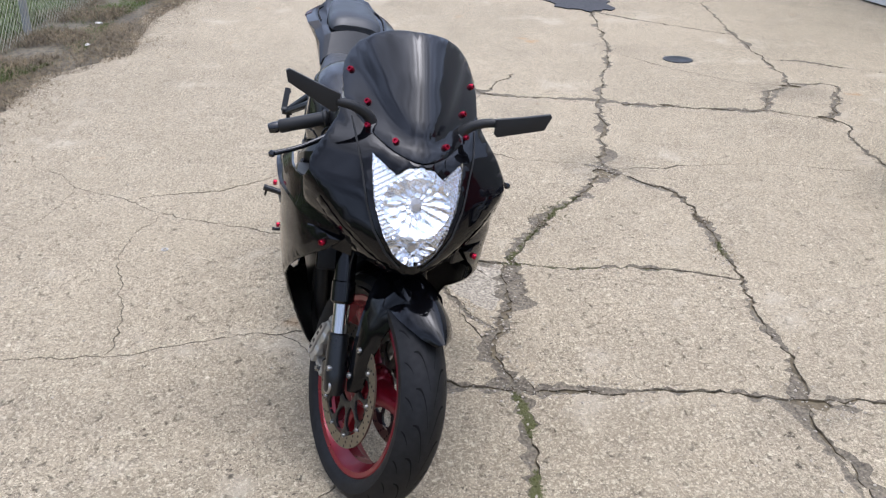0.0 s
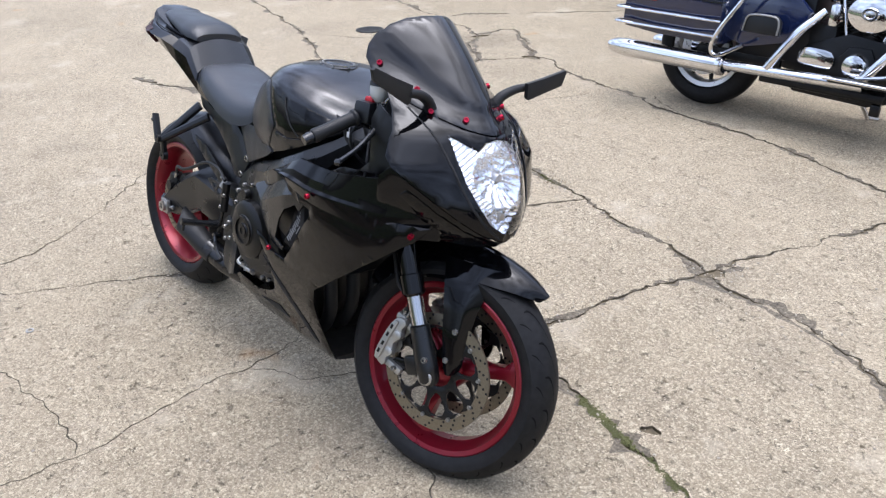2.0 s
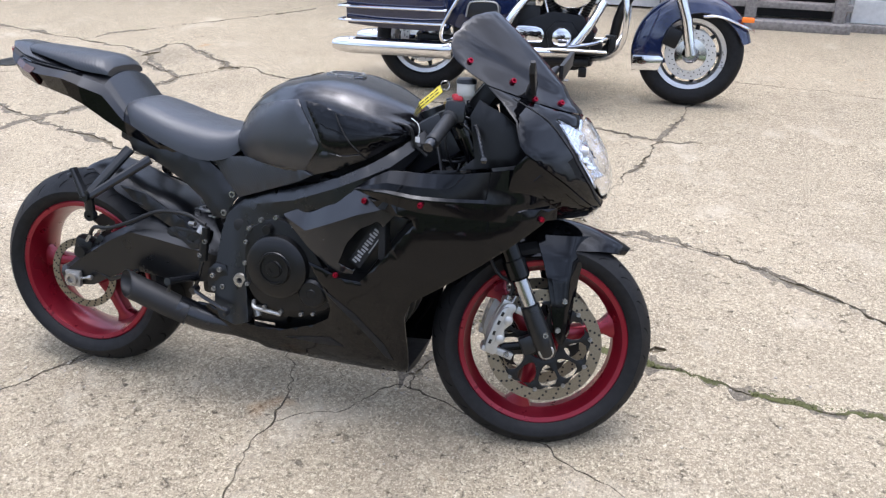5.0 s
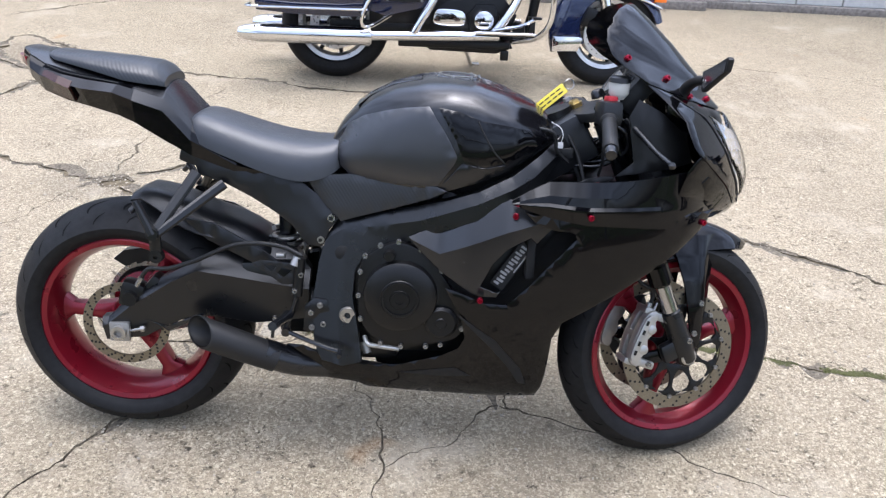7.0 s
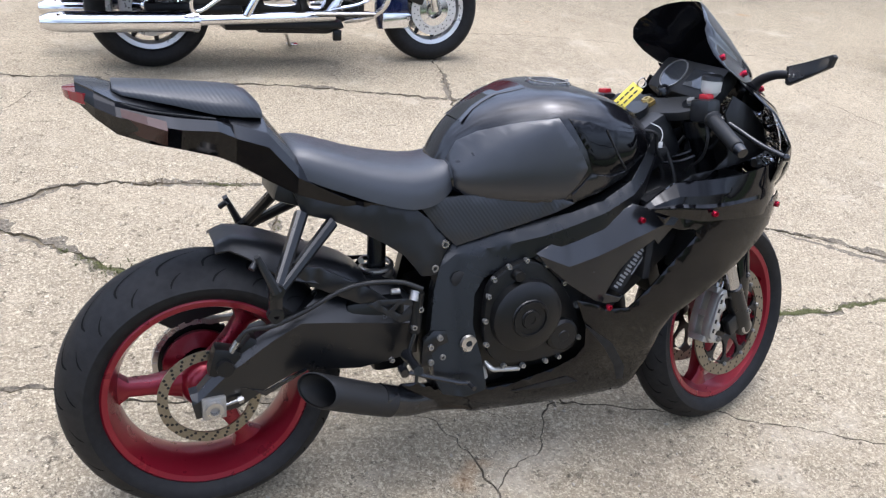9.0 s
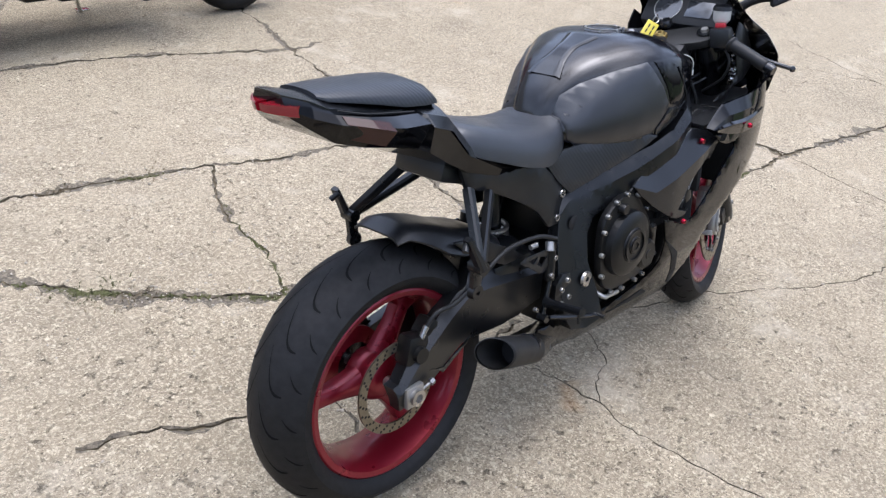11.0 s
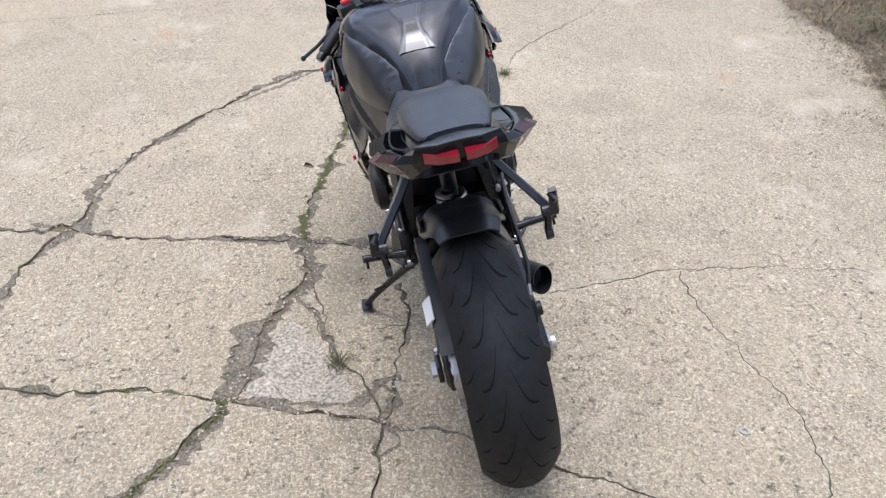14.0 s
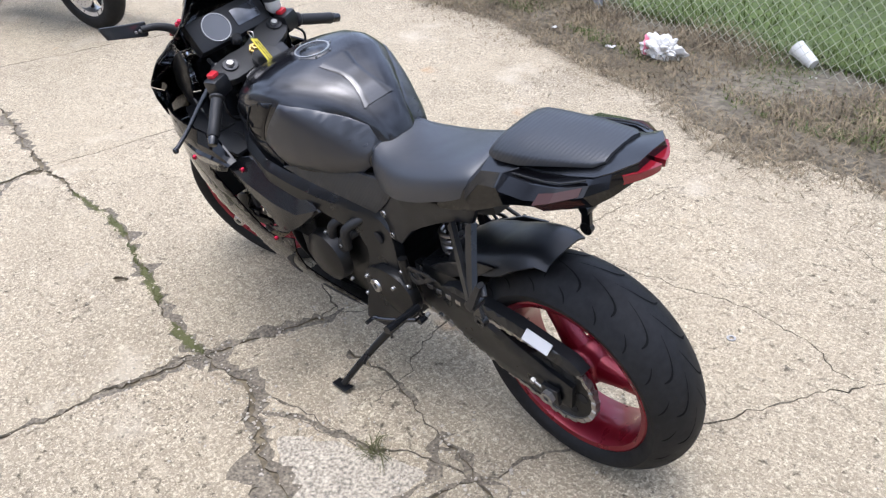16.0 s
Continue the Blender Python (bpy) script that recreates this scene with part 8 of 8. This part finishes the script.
    part("oil_filter", lathe([(0.0, -0.19), (0.03, -0.19), (0.036, -0.18), (0.036, -0.10), (0.0, -0.10)], 24, "y", (1.07, 0, 0.33), closed=False), ENGINE, en, "black oil filter")
    part("horn_cover", box(0.72, -0.17, 0.60, 0.05, 0.04, 0.11, 0.018), CHROME, en, "chrome horn cover")
    part("voltage_regulator", box(1.16, 0, 0.33, 0.04, 0.14, 0.12, 0.006), ENGINE, b)
    part("brake_pedal", tube([(0.92, -0.26, 0.33), (1.06, -0.29, 0.36), (1.14, -0.31, 0.40)], 0.009, 8), CHROME, b)
    part("brake_pad", box(1.15, -0.32, 0.41, 0.05, 0.05, 0.014, 0.004), MATTE, b)
    part("swingarm", box(0.22, -0.10, 0.315, 0.5, 0.04, 0.06, 0.012), ENGINE, b)
    part("rear_absorber", rod((0.10, -0.13, 0.36), (0.28, -0.13, 0.62), 0.028), ENGINE, b)
    # upper bodywork
    tk = []
    for x, z0, z1, h in ((0.62, 0.80, 0.83, 0.05), (0.68, 0.77, 0.90, 0.11), (0.85, 0.76, 0.98, 0.155), (1.05, 0.78, 1.02, 0.165), (1.2, 0.82, 1.0, 0.13), (1.28, 0.86, 0.94, 0.06)):
        tk.append([(x, h * math.copysign(abs(math.cos(a)) ** 0.7, math.cos(a)), (z0 + z1) / 2 + (z1 - z0) / 2 * math.copysign(abs(math.sin(a)) ** 0.7, math.sin(a))) for a in (2 * math.pi * k / 20 for k in range(20))])
    part("fuel_tank", loft(tk), paint, b)
    st = pad_body([(-0.1, 0.86, 0.8, 0.08), (-0.05, 0.9, 0.76, 0.16), (0.2, 0.88, 0.74, 0.18), (0.34, 0.80, 0.70, 0.19), (0.55, 0.76, 0.68, 0.17), (0.66, 0.80, 0.72, 0.1)])
    part("seat", st, VINYL, b, "black touring seat")
    part("rear_fender", arc_fender(0.0, 0.315, 0.34, 0.10, 150, 20, 0.02, 0.02), paint, b)
    part("rear_lamp", box(-0.33, 0, 0.60, 0.05, 0.09, 0.05, 0.015), REDLENS, b)
    fr = []
    for z, x, h in ((0.86, 1.48, 0.14), (0.94, 1.56, 0.30), (1.05, 1.56, 0.34), (1.15, 1.50, 0.28), (1.2, 1.45, 0.22)):
        fr.append([(x - 1.6 * y * y, y, z) for y in np.linspace(-h, h, 15)] + [(x - 0.02 - 1.6 * y * y, y, z) for y in np.linspace(h, -h, 15)])
    part("front_fairing", loft(fr), paint, b)
    part("handlebar", tube([(1.15, -0.42, 1.08), (1.25, -0.3, 1.13), (1.33, 0, 1.1), (1.25, 0.3, 1.13), (1.15, 0.42, 1.08)], 0.014, 10), CHROME, b)
    part("side_stand", tube([(0.72, 0.15, 0.25), (0.80, 0.26, 0.12), (0.84, 0.31, 0.035)], 0.012, 10), CHROME, b, "bright side stand")
    part("stand_foot", box(0.855, 0.325, 0.045, 0.07, 0.04, 0.012, 0.004, Matrix.Rotation(radians(8), 4, "X")), CHROME, b)
    return b


touring_bike(pose(0.065, 3.175, 0, -7, 0, 3.6), BLUE, CHROME, "dark blue touring motorcycle with chrome engine and saddlebags", "dark blue saddlebag with chrome rails")
GREYPAINT = material("slate_grey_paint", (0.05, 0.06, 0.085), 0.15, coat=0.5)
touring_bike(pose(4.80, -0.80, 0, -8, 0, 13), GREYPAINT, SATIN, "slate grey cruiser motorcycle parked on the concrete", "slate grey saddlebag", False)
touring_bike(pose(5.62, 2.70, 0, -6, 0, 8), GLOSS, CHROME, "black touring motorcycle with bright silencers and saddlebags", "black saddlebag with bright rails")

# ---- the building along the yard ----
def building():
    w = tagged(part("wall_north", box(9.4, 5.85, 1.62, 13.1, 0.26, 3.2, 0), WHITEWALL), "white painted concrete-block wall", "wall", kind="structure")
    r = random.Random(3)
    one = box(0, 0, 0, 0.39, 0.04, 0.19, 0.006, seg=1)
    me = bpy.data.meshes.new("block")
    one.to_mesh(me)
    one.free()
    me.materials.append(WHITEWALL)
    for row in range(6):
        for k in range(18):
            ob = new("block", me)
            ob.parent = w
            ob.location = (3.07 + 0.4 * k + (0.2 if row % 2 else 0), 5.712 + r.uniform(-0.002, 0.002), 0.155 + 0.2 * row)
    tagged(part("wall_footing", box(9.4, 5.70, 0.025, 13.1, 0.12, 0.07, 0.01), WOOD), "grey stained wall footing", "footing", kind="structure")
    tagged(part("wall_west", box(-4.0, 6.25, 1.62, 11.0, 0.3, 3.2, 0), WHITEWALL), "white painted wall set back", "wall", kind="structure")
    d = thing("red_door", pose(0, 0, 0), "red panelled shed door behind a grey timber sill", "door")
    part("door_leaf", box(2.12, 5.84, 1.2, 1.36, 0.05, 1.92, 0.006), REDPAINT, d, "red painted door leaf")
    # an added near-black box stands in for the shadow beneath the door leaf
    part("door_shade", box(2.1, 6.05, 0.14, 1.5, 0.3, 0.2, 0), DARK, d)
    s = thing("timber_sill", pose(0, 0, 0), "weathered grey timber frame on the concrete", "timber frame")
    part("beam", box(2.12, 5.66, 0.185, 1.5, 0.10, 0.05, 0.006), WOOD, s)
    part("beam", box(2.12, 5.60, 0.035, 1.5, 0.16, 0.07, 0.008), WOOD, s)
    for x in (1.42, 2.1, 2.78):
        part("post", box(x, 5.655, 0.14, 0.09, 0.11, 0.28 if x < 2.7 else 0.5, 0.006), WOOD, s)


building()

# ---- small things on the ground ----
def litter_bag():
    """A crumpled thin bag: sharp folds over a flattened body."""
    bm = bmesh.new()
    bmesh.ops.create_icosphere(bm, subdivisions=5, radius=0.5)
    for v in bm.verts:
        q = v.co.copy()
        folds = abs(noise.noise(q * 3.3)) * 1.1 + abs(noise.noise(q * 7.5 + Vector((5, 0, 0)))) * 0.55 + abs(noise.noise(q * 17)) * 0.22
        v.co = Vector((q.x * 0.17, q.y * 0.085, q.z * 0.115)) * (0.65 + folds)
        v.co.z = max(v.co.z, -0.05)
    return bm


bag = tagged(part("plastic_bag", litter_bag(), PAPER), "crumpled white plastic bag with pink print on dry weeds", "litter")
bag.matrix_basis = pose(1.50, -2.50, 0.075, 0, 10, -145)
pk = litter_bag()
bmesh.ops.transform(pk, matrix=Matrix.Translation((-0.085, 0.02, -0.005)) @ Matrix.Diagonal((0.22, 0.7, 0.8, 1)), verts=pk.verts)
part("printed_end", pk, PINK, bag, "pink printed end")
cup = lathe([(0.0, 0.0), (0.03, 0.0), (0.042, 0.13), (0.045, 0.135), (0.042, 0.135), (0.038, 0.12), (0.028, 0.006), (0.0, 0.006)], 28, "z", closed=False)
c = tagged(part("paper_cup", cup, PAPER), "white foam cup lying in the weeds", "litter")
c.matrix_basis = pose(0.80, -2.80, 0.06, 65, 0, 75)
for x, y, s in ((1.82, -2.47, 0.05), (2.3, -2.55, 0.03), (0.74, -2.68, 0.05), (-3.6, -1.55, 0.05), (-4.4, -1.6, 0.06)):
    bm = bmesh.new()
    bmesh.ops.create_grid(bm, x_segments=6, y_segments=5, size=0.5)
    for v in bm.verts:
        v.co = Vector((v.co.x * s, v.co.y * s * 0.6, 0.012 * noise.noise(v.co * 4 + Vector((x, y, 0))) + 0.012))
    ex = bmesh.ops.extrude_face_region(bm, geom=bm.faces[:])
    bmesh.ops.translate(bm, verts=[v for v in ex["geom"] if isinstance(v, bmesh.types.BMVert)], vec=(0, 0, 0.002))
    sc = tagged(part("paper_scrap", bm, PAPER), "torn pale paper scrap on the soil", "litter", "paper scraps along the verge")
    sc.matrix_basis = pose(x, y, 0.02, 0, 0, x * 100)
ws = lathe([(0.008, 0.0015), (0.014, 0.0015), (0.014, -0.0015), (0.008, -0.0015)], 24, "z")
w = tagged(part("washer", ws, SILVER), "loose steel washer lying on the concrete", "washer")
w.matrix_basis = pose(-0.037, -0.628, 0.002)
dr = lathe([(0.0, 0.004), (0.08, 0.004), (0.1, 0.008), (0.115, 0.006), (0.115, -0.03), (0.0, -0.03)], 32, "z", closed=False)
dm2 = tagged(part("drain_cover", dr, ENGINE), "dark round iron cover set in the concrete", "drain cover")
dm2.matrix_basis = pose(-2.9, 2.9, -0.002)
ASPHALT = material("black_asphalt_patch", (0.035, 0.035, 0.038), 0.9, bump=0.8, bump_scale=120, grain=0.6, grain_scale=90)
ap = bmesh.new()
pts = [(-5.3 + rng.uniform(0.75, 1.15) * 0.55 * math.cos(a), 2.9 + rng.uniform(0.75, 1.15) * 0.33 * math.sin(a)) for a in (2 * math.pi * k / 28 for k in range(28))]
f = ap.faces.new([ap.verts.new((x, y, 0.004)) for x, y in pts])
ex = bmesh.ops.extrude_face_region(ap, geom=[f])
bmesh.ops.translate(ap, verts=[v for v in ex["geom"] if isinstance(v, bmesh.types.BMVert)], vec=(0, 0, 0.01))
tagged(part("asphalt_patch", ap, ASPHALT), "black asphalt patch on the concrete", "patch", kind="structure")
